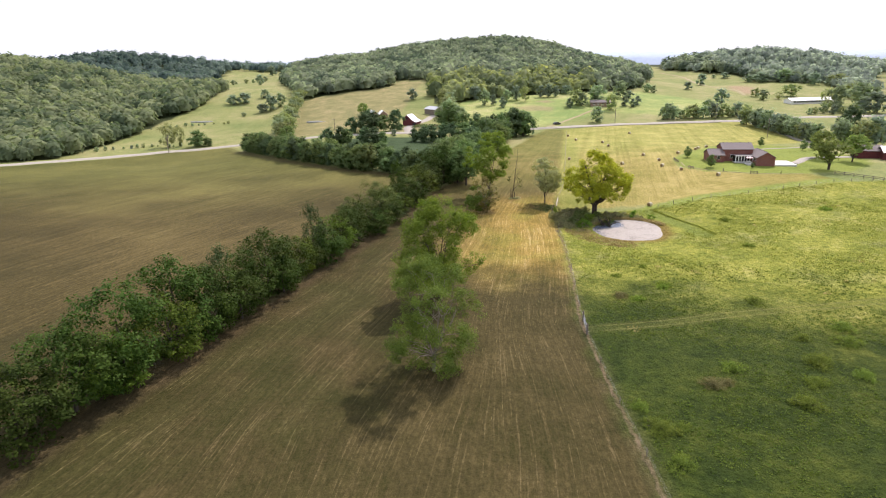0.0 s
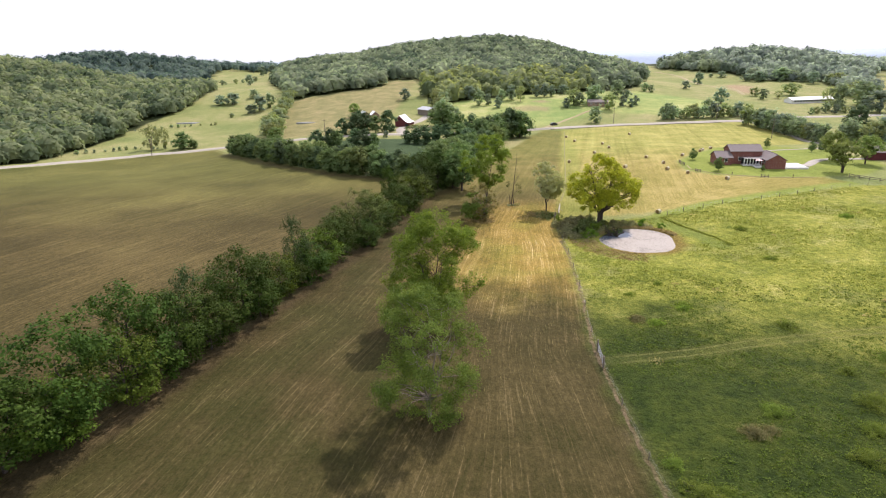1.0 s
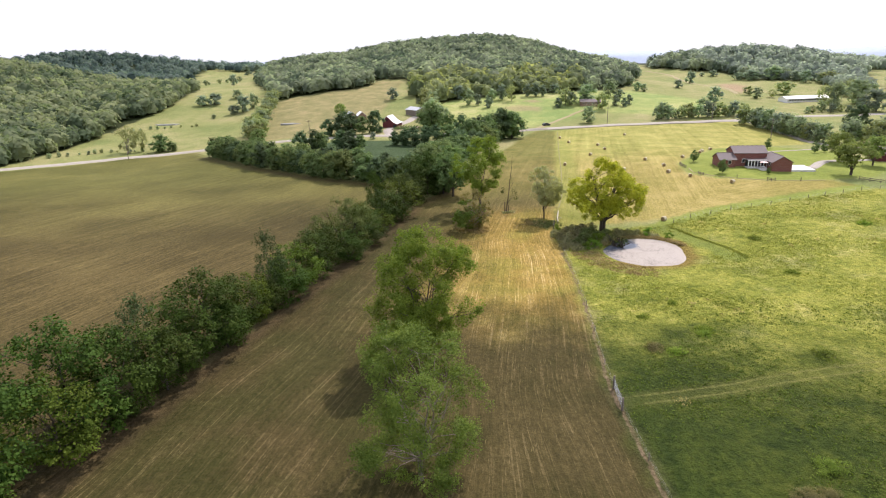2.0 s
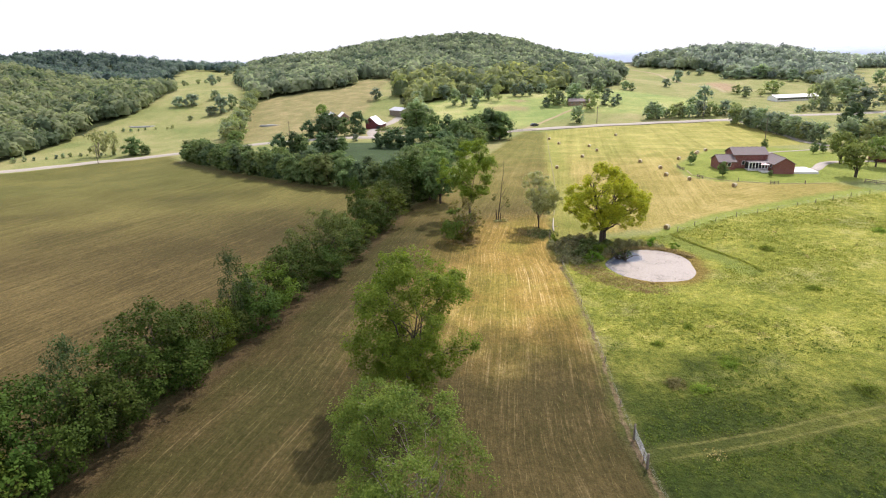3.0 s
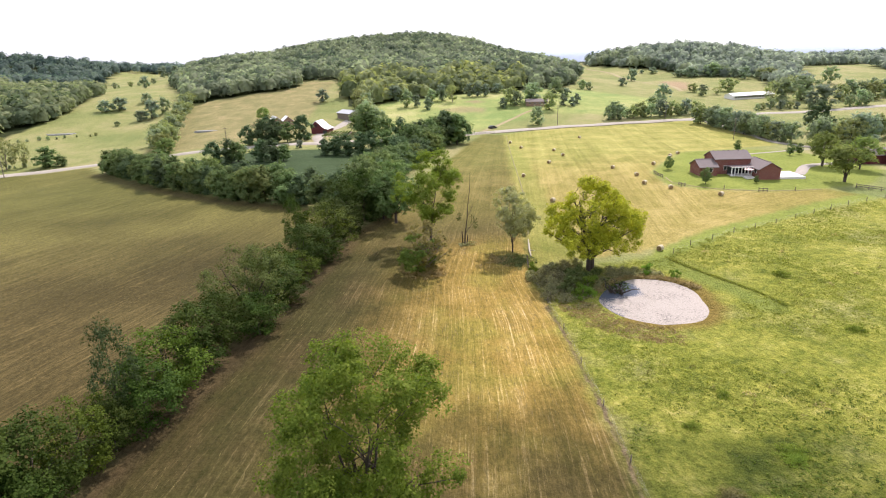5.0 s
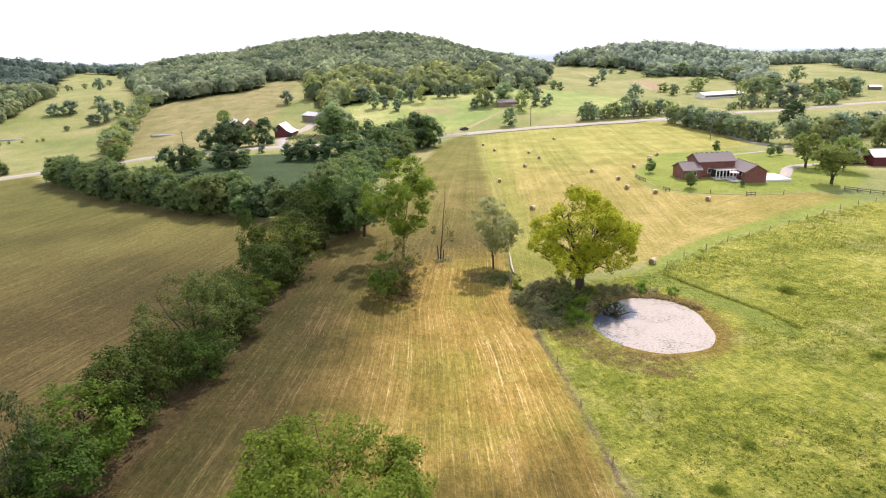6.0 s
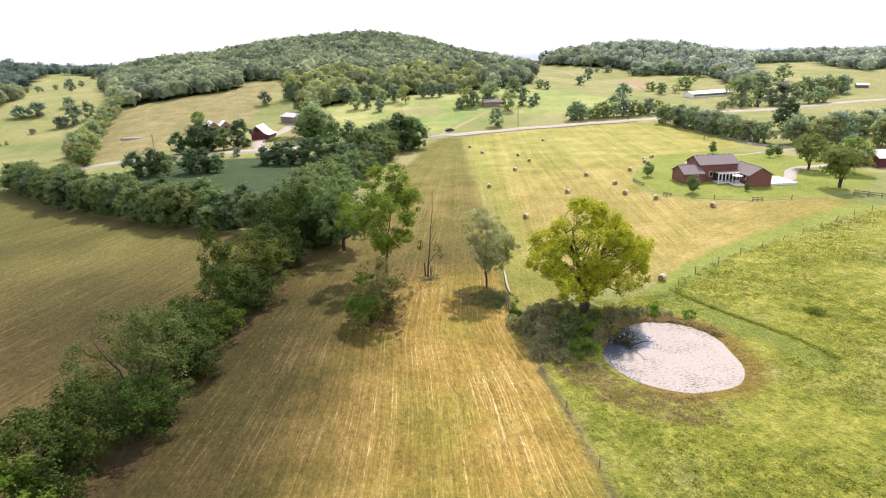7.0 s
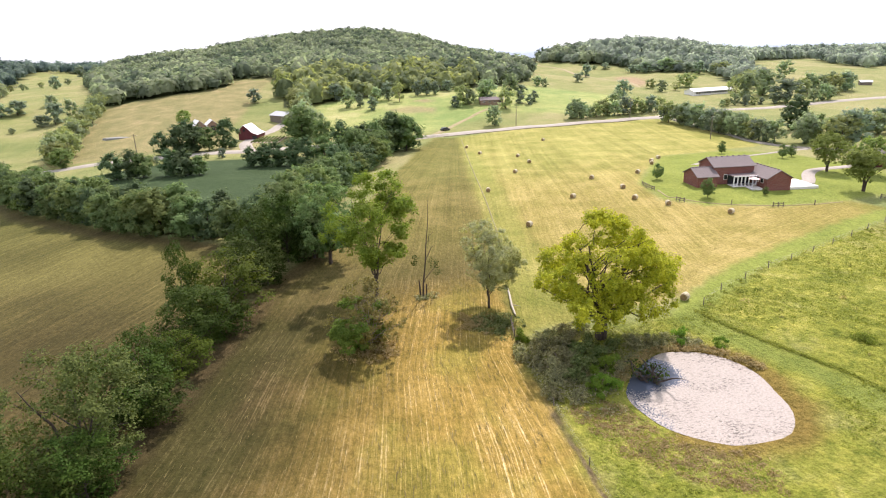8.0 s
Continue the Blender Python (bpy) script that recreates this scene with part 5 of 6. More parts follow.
HAY_END = plain("hay_end", (0.20, 0.13, 0.055), (0.38, 0.27, 0.13), 0.95, 5.0, bump=0.8)


def bale_mesh():
    """A round bale lying on its side: a drum with soft shoulders and a rolled end."""
    prof = [(-0.62, 0.0), (-0.60, 0.3), (-0.61, 0.55), (-0.55, 0.64), (-0.3, 0.67), (0, 0.665), (0.3, 0.672), (0.55, 0.64), (0.61, 0.55), (0.60, 0.3), (0.62, 0.0)]
    p = np.array([(x, 0, 0.63) for x, r in prof], float)
    v, f = tube(p, [max(r, 0.02) for x, r in prof], 22)
    r_ = np.random.default_rng(3)
    v = v + r_.normal(size=v.shape) * 0.012
    v[:, 2] = np.maximum(v[:, 2], 0.0)
    me_ = mesh_from("roll", v, f, HAY, True)
    me_.materials.append(HAY_END)
    ends = (np.abs(v[f][:, :, 0]).mean(1) > 0.59)
    me_.polygons.foreach_set("material_index", ends.astype(np.int32))
    return me_


BALE = bale_mesh()
for i, (x, y) in enumerate([(54.6, 153.2), (87, 186), (79, 195.5), (75, 202), (77, 211), (76, 225), (89, 225), (101, 238), (104, 243), (110, 249), (46.9, 193), (63.5, 209), (48, 224), (62.5, 245), (72.4, 260), (73, 272), (63.6, 284), (63, 299), (94.5, 303)]):
    bale = thing("hay_bale", pose(x, y, tz(x, y) - 0.04, 0, 0, (35, 20, 60, 15, 80)[i % 5] + 7 * i % 23) @ Matrix.Scale(0.84, 4), "round straw-coloured hay bale lying on the mown field", "hay bale", "hay bales")
    part("roll", BALE, None, bale)

# ---- the brick house ----
def brick_material():
    m, n, l = material("red_brick")
    b = n["Principled BSDF"]
    pos = n.new("ShaderNodeTexCoord").outputs["Object"]
    sx = node(n, l, "ShaderNodeSeparateXYZ", (), Vector=pos)
    v = node(n, l, "ShaderNodeCombineXYZ", (), X=math_node(n, l, "ADD", sx.outputs["X"], sx.outputs["Y"]), Y=sx.outputs["Z"], Z=0.0).outputs[0]
    br = node(n, l, "ShaderNodeTexBrick", (), Vector=v, Scale=1.0, Mortar_Size=0.008, Brick_Width=0.22, Row_Height=0.075)
    br.inputs["Color1"].default_value, br.inputs["Color2"].default_value, br.inputs["Mortar"].default_value = (0.21, 0.06, 0.045, 1), (0.14, 0.042, 0.035, 1), (0.30, 0.24, 0.2, 1)
    c = mix(n, l, 0.5, br.outputs["Color"], ramp(n, l, noise_node(n, l, pos, 0.9), [(0.3, (0.13, 0.04, 0.03)), (0.7, (0.24, 0.08, 0.055))]))
    l.new(c, b.inputs["Base Color"])
    b.inputs["Roughness"].default_value = 0.9
    return m


BRICK = brick_material()
SHINGLE = plain("shingle", (0.13, 0.105, 0.10), (0.22, 0.185, 0.175), 0.85, 3.0, bump=0.3)
WHITE = plain("white_paint", (0.74, 0.73, 0.70), (0.84, 0.83, 0.80), 0.6, 3.0)
DARK = plain("dark_glass", (0.02, 0.022, 0.025), (0.035, 0.04, 0.045), 0.12, 1.0)
CONCRETE = plain("pale_concrete", (0.60, 0.58, 0.54), (0.76, 0.74, 0.70), 0.85, 0.7)
WOODEN = plain("weathered_wood", (0.10, 0.08, 0.06), (0.24, 0.20, 0.16), 0.9, 4.0, stretch=(4, 4, 1))
RED = plain("barn_red", (0.075, 0.014, 0.017), (0.145, 0.028, 0.03), 0.8, 1.5)
METAL = plain("white_metal_roof", (0.66, 0.66, 0.66), (0.82, 0.82, 0.82), 0.45, 0.8, 0.1)
GREY_METAL = plain("grey_metal_roof", (0.38, 0.39, 0.40), (0.56, 0.57, 0.58), 0.5, 0.8, 0.2)


def gable_block(name, parent, x0, x1, y0, y1, eave, ridge, along_x, wall_mat, roof_mat, over=0.35):
    """A wing: walls up to the gables and a pitched roof of two thick slopes."""
    w = part(name, bmesh.new(), None, parent)
    if along_x:
        mid = (y0 + y1) / 2
        outline = [(y0, -1.2), (y1, -1.2), (y1, eave), (mid, ridge), (y0, eave)]
        wall = prism(outline, x0, x1)
        for v in wall.verts:
            v.co = (v.co.y, v.co.x, v.co.z)
    else:
        mid = (x0 + x1) / 2
        wall = prism([(x0, -1.2), (x1, -1.2), (x1, eave), (mid, ridge), (x0, eave)], y0, y1)
    bmesh.ops.recalc_face_normals(wall, faces=wall.faces[:])
    wall.to_mesh(w.data)
    wall.free()
    w.data.materials.append(wall_mat)
    half = ((y1 - y0) if along_x else (x1 - x0)) / 2
    k = (ridge - eave) / half
    t = 0.16
    for s in (-1, 1):
        a = [(s * (half + over), eave - k * over + 0.02), (0, ridge + 0.02), (0, ridge + 0.02 + t), (s * (half + over), eave - k * over + 0.02 + t)]
        if along_x:
            r = prism([(mid + u, z) for u, z in a], x0 - over, x1 + over)
            for v in r.verts:
                v.co = (v.co.y, v.co.x, v.co.z)
        else:
            r = prism([(mid + u, z) for u, z in a], y0 - over, y1 + over)
        bmesh.ops.recalc_face_normals(r, faces=r.faces[:])
        part("roof_slope", r, roof_mat, parent)
    n = 7
    for i in range(n):
        u = (i + 0.5) / n
        if along_x:
            c = (x0 + (x1 - x0) * u, mid)
        else:
            c = (mid, y0 + (y1 - y0) * u)
        part("ridge_vent", boxed(c[0] - 0.2, c[1] - 0.2, ridge + 0.1, c[0] + 0.2, c[1] + 0.2, ridge + 0.32, 0.05), SHINGLE, parent)
    return w


def window(parent, x, y, z, w, h, face):
    """A framed window proud of the wall; face is the way it looks: 'S' or 'W'."""
    a = (x - w / 2, y - 0.06, z, x + w / 2, y + 0.05, z + h) if face == "S" else (x - 0.06, y - w / 2, z, x + 0.05, y + w / 2, z + h)
    fr = part("window", boxed(*a), WHITE, parent)
    g = (x - w / 2 + 0.09, y - 0.09, z + 0.09, x + w / 2 - 0.09, y + 0.02, z + h - 0.09) if face == "S" else (x - 0.09, y - w / 2 + 0.09, z + 0.09, x + 0.02, y + w / 2 - 0.09, z + h - 0.09)
    part("pane", boxed(*g), DARK, fr)


hz = tz(101, 204)
house = thing("brick_house", pose(91.6, 203.8, hz + 0.1, 0, 0, -7) @ Matrix.Scale(0.92, 4), "red brick house with grey shingle roofs and a white-columned porch", "house")
gable_block("left_wing", house, 0, 5.2, 0, 7.0, 2.5, 4.2, True, BRICK, SHINGLE)
gable_block("main_block", house, 5.2, 15.8, 2.0, 9.4, 4.4, 6.2, True, BRICK, SHINGLE)
gable_block("right_wing", house, 15.0, 21.2, -5.0, 5.0, 2.4, 4.2, False, BRICK, SHINGLE)
for x, y, z, w, h, f in [(3.2, 0, 1.0, 1.1, 1.3, "S"), (8.4, 2.0, 1.1, 1.0, 1.4, "S"), (15.0, -3.0, 1.0, 1.1, 1.2, "W"), (15.0, -1.2, 1.0, 1.1, 1.2, "W")]:
    window(house, x, y, z, w, h, f)
part("porch_roof", prism([(8.8, 2.35), (15.3, 2.35), (15.3, 2.52), (8.8, 2.52)], -1.1, 2.1), SHINGLE, house, "low grey porch roof")
part("fascia", boxed(8.75, -1.16, 2.28, 15.3, -1.1, 2.56), WHITE, house, "white painted fascia board")
part("porch_wall", boxed(9.0, 1.7, -0.6, 15.0, 1.95, 2.3), DARK, house, "dark glazed porch wall")
for i in range(7):
    part("column", boxed(8.95 + i * 0.99, -0.9, -0.6, 9.2 + i * 0.99, -0.65, 2.35, 0.03), WHITE, house)
part("porch_floor", boxed(8.8, -1.1, -0.9, 15.0, 1.7, 0.02), CONCRETE, house)
patio = tagged(new("patio", None), "pale concrete patio beside the porch", "patio", kind="structure")
patio.matrix_world = house.matrix_world.copy()
part("slab", boxed(11.9, -4.2, -1.1, 14.6, -1.15, -0.03, 0.03), CONCRETE, patio)
pad = tagged(new("parking_pad", None), "large bright concrete parking pad with a low front wall", "parking pad", kind="structure")
pad.matrix_world = house.matrix_world.copy()
part("slab", boxed(21.3, -4.6, -2.0, 29.0, 4.0, -0.12, 0.05), CONCRETE, pad)
umb = thing("patio_umbrella", house.matrix_world @ pose(13.2, -2.6, -0.03), "pale pink patio umbrella open over a table", "umbrella")
CANVAS = plain("canvas", (0.62, 0.45, 0.42), (0.74, 0.58, 0.54), 0.9, 3.0)
part("pole", mesh_from("pole", *tube([(0, 0, 0), (0, 0, 1.2), (0, 0, 2.5)], [0.03, 0.03, 0.03], 6), WHITE), None, umb)
part("canopy", mesh_from("canopy", *tube([(0, 0, 2.05), (0, 0, 2.25), (0, 0, 2.5)], [1.35, 0.8, 0.04], 10), CANVAS), None, umb)
tab = thing("patio_table", house.matrix_world @ pose(13.2, -2.6, -0.03), "small white round patio table", "table")
part("tabletop", mesh_from("tabletop", *tube([(0, 0, 0.72), (0, 0, 0.721), (0, 0, 0.76), (0, 0, 0.761)], [0.02, 0.6, 0.6, 0.02], 14), WHITE), None, tab)
for a in range(4):
    c, s_ = 0.42 * math.cos(a * 1.571 + 0.4), 0.42 * math.sin(a * 1.571 + 0.4)
    part("leg", boxed(c - 0.03, s_ - 0.03, 0, c + 0.03, s_ + 0.03, 0.72), WHITE, tab)

# ---- farm buildings ----
TAN = plain("tan_siding", (0.20, 0.13, 0.09), (0.30, 0.20, 0.14), 0.8, 2.0)
def barn_thing():
    b = thing("red_barn", pose(-17.8, 363.5, tz(-17.8, 363.5) - 0.1, 0, 0, -16) @ Matrix.Scale(0.8, 4), "dark red barn with a white roof sweeping over a lean-to", "barn")
    edge_ = [(-4.1, 3.6), (-2.9, 5.7), (-0.8, 7.5), (1.5, 5.6), (3.2, 3.9), (4.7, 3.0), (6.6, 2.4)]
    part("wall", prism([(-4.0, -1.0), (6.3, -1.0), (6.3, 2.4)] + [(x_, z_ - 0.06) for x_, z_ in edge_[5:0:-1]] + [(-4.0, 3.6)], -6, 6), RED, b)
    for (xa, za), (xb, zb) in zip(edge_[:-1], edge_[1:]):
        part("roof_sheet", prism([(xa, za), (xb, zb), (xb, zb + 0.14), (xa, za + 0.14)], -6.5, 6.4), METAL, b)
    d = part("barn_door", boxed(-2.2, -6.08, -0.6, 0.8, -5.98, 2.9), RED, b)
    part("door_trim", boxed(-2.3, -6.12, 2.9, 0.9, -5.98, 3.05), RED, d)
    part("loft_hatch", boxed(-1.4, -6.08, 4.3, -0.2, -5.98, 5.5), DARK, b)
    # solid dark panel on the wall paints the shade inside a bay
    part("lean_to_bay", boxed(3.4, -6.06, -0.6, 5.9, -5.98, 1.9), DARK, b, "dark panel standing for shade in the lean-to's open bay")
    return b


barn_thing()


def shed(name, x, y, turn, w, l_, eave, ridge, wall_mat, roof_mat, label, category="shed", door=True):
    s = thing(name, pose(x, y, tz(x, y) - 0.05, 0, 0, turn), label, category)
    part("wall", prism([(-w / 2, -1), (w / 2, -1), (w / 2, eave), (0, ridge), (-w / 2, eave)], -l_ / 2, l_ / 2), wall_mat, s)
    k = (ridge - eave) / (w / 2)
    for sg in (-1, 1):
        part("roof_slope", prism([(sg * (w / 2 + 0.4), eave - 0.4 * k), (0, ridge), (0, ridge + 0.15), (sg * (w / 2 + 0.4), eave - 0.4 * k + 0.15)], -l_ / 2 - 0.4, l_ / 2 + 0.4), roof_mat, s)
    if door:
        part("door", boxed(-0.9, -l_ / 2 - 0.06, -0.3, 0.9, -l_ / 2 + 0.05, min(2.4, eave - 0.2)), DARK, s)
    return s


shed("farmhouse", -43, 391, 20, 6.0, 9, 2.6, 5.2, TAN, METAL, "brown farmhouse with a pale metal gable roof behind trees", "house")
shed("farm_shed", -37, 392, 15, 5.4, 7, 2.4, 4.6, TAN, METAL, "brown shed with a steep pale roof beside the farmhouse")
shed("implement_shed", -3.5, 396, 35, 8, 12, 3.2, 4.6, WOODEN, GREY_METAL, "open weathered implement shed with a grey metal roof")
lb = shed("poultry_barn", 257.5, 429, 98, 8.4, 32, 2.3, 3.7, WHITE, METAL, "very long low white poultry barn with a bright roof", "barn")
for i in range(14):
    part("side_vent", boxed(4.48, -14 + i * 2.1, 0.9, 4.56, -12.6 + i * 2.1, 1.9), DARK, lb)
    part("side_vent", boxed(-4.56, -14 + i * 2.1, 0.9, -4.48, -12.6 + i * 2.1, 1.9), DARK, lb)
rh = shed("ranch_house", 103.5, 398, 80, 6.5, 12, 2.2, 3.5, TAN, SHINGLE, "low brown ranch house among trees on the rise", "house")
for i in range(4):
    w_ = part("window", boxed(-3.31, -5 + i * 2.8, 0.8, -3.21, -3.8 + i * 2.8, 1.8), WHITE, rh)
    part("pane", boxed(-3.34, -4.9 + i * 2.8, 0.9, -3.25, -3.9 + i * 2.8, 1.7), DARK, w_)
shed("red_shed", 154.5, 217, 75, 6.5, 8, 2.8, 4.4, RED, SHINGLE, "small dark red shed with a shingle roof")
shed("red_shed", 161, 212, 75, 6.5, 9, 2.8, 4.4, RED, METAL, "small dark red shed with a pale metal roof")
shed("hill_shed", 380, 432, 60, 4.5, 7, 2.0, 3.0, WOODEN, GREY_METAL, "distant small grey shed on the hillside field")


# ---- weeds, tussocks, brush and straw ----
def tufts(rng, spots, radius, height, blades, size, mat, name, label, category="weeds"):
    """Low plants: sprays of leaves standing in small domes over the ground."""
    xy = np.asarray(spots)
    z = terrain(xy[:, 0], xy[:, 1])
    n = len(xy)
    r = np.asarray(radius) * np.ones(n)
    h = np.asarray(height) * np.ones(n)
    c = np.repeat(np.column_stack([xy, z]), blades, axis=0)
    a = rng.uniform(0, 2 * np.pi, n * blades)
    k = rng.uniform(0, 1, n * blades) ** 0.5
    rr_, hh = np.repeat(r, blades), np.repeat(h, blades)
    top = hh * np.sqrt(np.maximum(1 - k ** 2, 0.03)) * rng.uniform(0.3, 1.0, n * blades)
    p = c + np.column_stack([np.cos(a) * k * rr_, np.sin(a) * k * rr_, top])
    face = np.column_stack([np.cos(a) * k * 0.5, np.sin(a) * k * 0.5, 0.9 + 0 * a]) + rng.normal(size=p.shape) * 0.45
    face /= np.linalg.norm(face, axis=1)[:, None]
    u = np.cross(face, rng.normal(size=p.shape))
    u /= np.linalg.norm(u, axis=1)[:, None] + 1e-9
    v = np.cross(face, u)
    s = size * rng.uniform(0.6, 1.5, (len(p), 1))
    verts = np.stack([p - u * s * 0.6, p + v * s * 0.25, p + u * s * 0.6, p - v * s * 0.25], 1).reshape(-1, 3)
    return tagged(new(name, mesh_from(name, verts, np.arange(len(verts)).reshape(-1, 4), mat)), label, category, kind="stuff")


def inside_spots(rng, poly, count, box_, clump=0.0, keep=None):
    x = rng.uniform(box_[0], box_[1], count)
    y = rng.uniform(box_[2], box_[3], count)
    k = dist_poly(x, y, poly) > 0.6
    if clump:
        k &= (np.sin(x * 0.21 + 1.3 * np.sin(y * 0.17)) + np.sin(y * 0.26 + 1.1 * np.sin(x * 0.13)) + rng.normal(size=count) * 0.5) > clump
    d = np.hypot(x - POND_AT[0], y - POND_AT[1])
    k &= d > 11.5
    k &= dist_line(x, y, TRAIL) > 1.2
    return np.stack([x[k], y[k]], -1)


rng = np.random.default_rng(77)
sp = inside_spots(rng, PASTURE, 34000, (19, 118, 36, 179), -0.2)
# near tussocks take the dark copy, matching the cloud shade painted on the ground
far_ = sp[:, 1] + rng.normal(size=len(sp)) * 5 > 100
for k, mat, name, label in ((far_, GRASS, "pasture_tussocks", "uneven yellow-green tussocks of grazed pasture grass"), (~far_, SHADED_GRASS, "rank_tussocks", "uneven pasture tussocks, cloud shade put into their dark green")):
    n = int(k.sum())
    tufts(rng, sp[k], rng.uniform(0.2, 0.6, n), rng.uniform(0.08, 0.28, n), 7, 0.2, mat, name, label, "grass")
sp = inside_spots(rng, PASTURE, 700, (19, 120, 40, 178), 0.7)
tufts(rng, sp, rng.uniform(0.7, 1.8, len(sp)), rng.uniform(0.2, 0.55, len(sp)), 70, 0.15, LEAF_WEED, "pasture_weeds", "yellow-green weed patches in the pasture")
sp = inside_spots(rng, PASTURE, 80, (24, 120, 60, 178), 0.2)
tufts(rng, sp, rng.uniform(0.4, 1.1, len(sp)), rng.uniform(0.3, 0.7, len(sp)), 50, 0.2, DRY_WEED, "pasture_thistles", "dull brown-green thistle clumps in the pasture")

sp = inside_spots(rng, PASTURE, 170, (24, 120, 84, 176), 0.1)
tufts(rng, sp, rng.uniform(0.15, 0.5, len(sp)), rng.uniform(0.3, 0.8, len(sp)), 26, 0.17, LEAF_RUST, "dark_thistles", "small dark thistles and dock standing in the pasture")
# tall grass along the edge of the mown swath
ve = np.array(MOWN_VERGE)
u = rng.uniform(4.6, len(ve) - 1, 900)
sp = np.stack([np.interp(u, np.arange(len(ve)), ve[:, 0]) + 2.4 + rng.normal(size=900) * 0.2, np.interp(u, np.arange(len(ve)), ve[:, 1]) + rng.normal(size=900) * 0.2], -1)
tufts(rng, sp, rng.uniform(0.12, 0.3, 900), rng.uniform(0.12, 0.36, 900), 7, 0.15, GRASS, "verge_grass", "tall uncut grass along the mown swath", "grass")

# brush round the foot of the yellow tree and along the pond's bank
BUSH_GREEN = tree_meshes(73, 2.1, 3.6, 0.0, 90, 22, 0.235, BARK, LEAF_FIELD, 10, 0.05, shape=0.42, clump_r=0.13, stems=3, hollow=0.2, gaps=-1.5, fork=0.06, lobes=9, lobe_r=0.17)
BUSH_DARK = tree_meshes(74, 2.1, 3.6, 0.0, 90, 22, 0.235, BARK, LEAF_THICKET, 10, 0.05, shape=0.42, clump_r=0.13, stems=3, hollow=0.2, gaps=-1.5, fork=0.06, lobes=9, lobe_r=0.17)
BUSH_BROWN = tree_meshes(75, 1.9, 3.6, 0.0, 80, 26, 0.19, BARK_PALE, LEAF_BRUSH, 16, 0.04, shape=0.42, clump_r=0.13, stems=4, hollow=0.1, gaps=-0.8, fork=0.06)
for i, (x, y, size_, kind_) in enumerate([(28.4, 141.6, 0.95, 2), (30.2, 144.6, 1.0, 2), (28.8, 138.2, 0.8, 2), (31.2, 141.2, 1.15, 2), (33.6, 145.4, 1.0, 2), (30.6, 137.2, 0.85, 1), (32.4, 138.6, 1.1, 1), (33.6, 141.4, 1.2, 1), (35.2, 143.6, 1.0, 1), (33.4, 135.6, 0.85, 0), (34.6, 138.6, 1.0, 0)] +
                                       [(31.8, 134.6, 0.7, 0), (35.6, 140.8, 0.9, 1), (40.6, 143.2, 0.85, 2), (42.6, 143.0, 0.8, 2), (44.6, 142.8, 0.75, 2), (46.6, 142.6, 0.8, 0), (38.2, 142.6, 0.8, 1), (50.6, 140.0, 0.6, 0), (29.0, 148.6, 0.7, 0), (34.2, 148.6, 0.75, 2), (27.4, 144.4, 0.8, 2), (27.6, 135.4, 0.7, 2), (29.6, 134.2, 0.7, 2), (29.4, 140.2, 1.0, 2), (31.6, 146.8, 0.95, 2), (32.0, 143.4, 1.2, 2), (36.6, 148.6, 0.8, 2)]):
    make_tree("bush", (BUSH_GREEN, BUSH_DARK, BUSH_BROWN)[kind_], x, y, ("green sapling bush in the brush beside the pond", "grey-green bush in the brush beside the pond", "twiggy brown-green bush beside the pond")[kind_], "bush", 67 * i, size_, "pond bushes", 0.08)
n = 260
x, y = rng.normal(31.4, 2.2, n), rng.normal(140.5, 3.8, n)
k = (np.hypot(x - POND_AT[0], y - POND_AT[1]) > 9.0) & (np.hypot(x - 38.2, y - 145.2) > 2.4) & (x > 26.8)
sp = np.stack([x[k], y[k]], -1)
tufts(rng, sp, rng.uniform(0.5, 1.1, len(sp)), rng.uniform(0.4, 1.0, len(sp)), 40, 0.22, LEAF_BRUSH, "pond_brush", "tangled brown-green brush beside the pond", "brush")
a = rng.uniform(0.3, 2.6, 240)
d = pond_radius(a) + rng.uniform(0.2, 1.4, 240)
sp = np.stack([POND_AT[0] + d * np.cos(a), POND_AT[1] + d * np.sin(a)], -1)
tufts(rng, sp, rng.uniform(0.3, 0.6, 240), rng.uniform(0.2, 0.6, 240), 26, 0.2, DRY_WEED, "pond_reeds", "rust-brown reeds on the pond's bank", "reeds")
a = rng.uniform(1.0, 2.5, 120)
d = pond_radius(a) + rng.uniform(1.0, 3.2, 120)
sp = np.stack([POND_AT[0] + d * np.cos(a), POND_AT[1] + d * np.sin(a)], -1)
tufts(rng, sp, rng.uniform(0.4, 0.9, 120), rng.uniform(0.4, 1.2, 120), 40, 0.22, LEAF_BRUSH, "rim_brush", "low brown-green brush along the pond's far rim", "brush")
a = rng.uniform(3.0, 4.5, 320)
d = pond_radius(a) + rng.uniform(1.2, 6.5, 320)
sp = np.stack([POND_AT[0] + d * np.cos(a), POND_AT[1] + d * np.sin(a)], -1)
sp = sp[sp[:, 0] > 27.6]
tufts(rng, sp, rng.uniform(0.3, 0.8, len(sp)), rng.uniform(0.08, 0.25, len(sp)), 22, 0.18, DRY_WEED, "bank_weeds", "low brown and pinkish weeds on the pond's near bank")
x = np.concatenate([np.interp(np.linspace(0, 1, 40), [0, 1], [54, 84]), ])
y = np.interp(x, [54, 68, 85, 104, 122], [150, 157.2, 164, 171, 176])
sp = np.stack([x + rng.normal(size=len(x)) * 0.8, y + rng.normal(size=len(x)) * 0.6], -1)
tufts(rng, sp, rng.uniform(0.3, 0.8, len(sp)), rng.uniform(0.12, 0.3, len(sp)), 26, 0.2, GRASS, "fence_weeds", "tall weeds along the pasture fence")

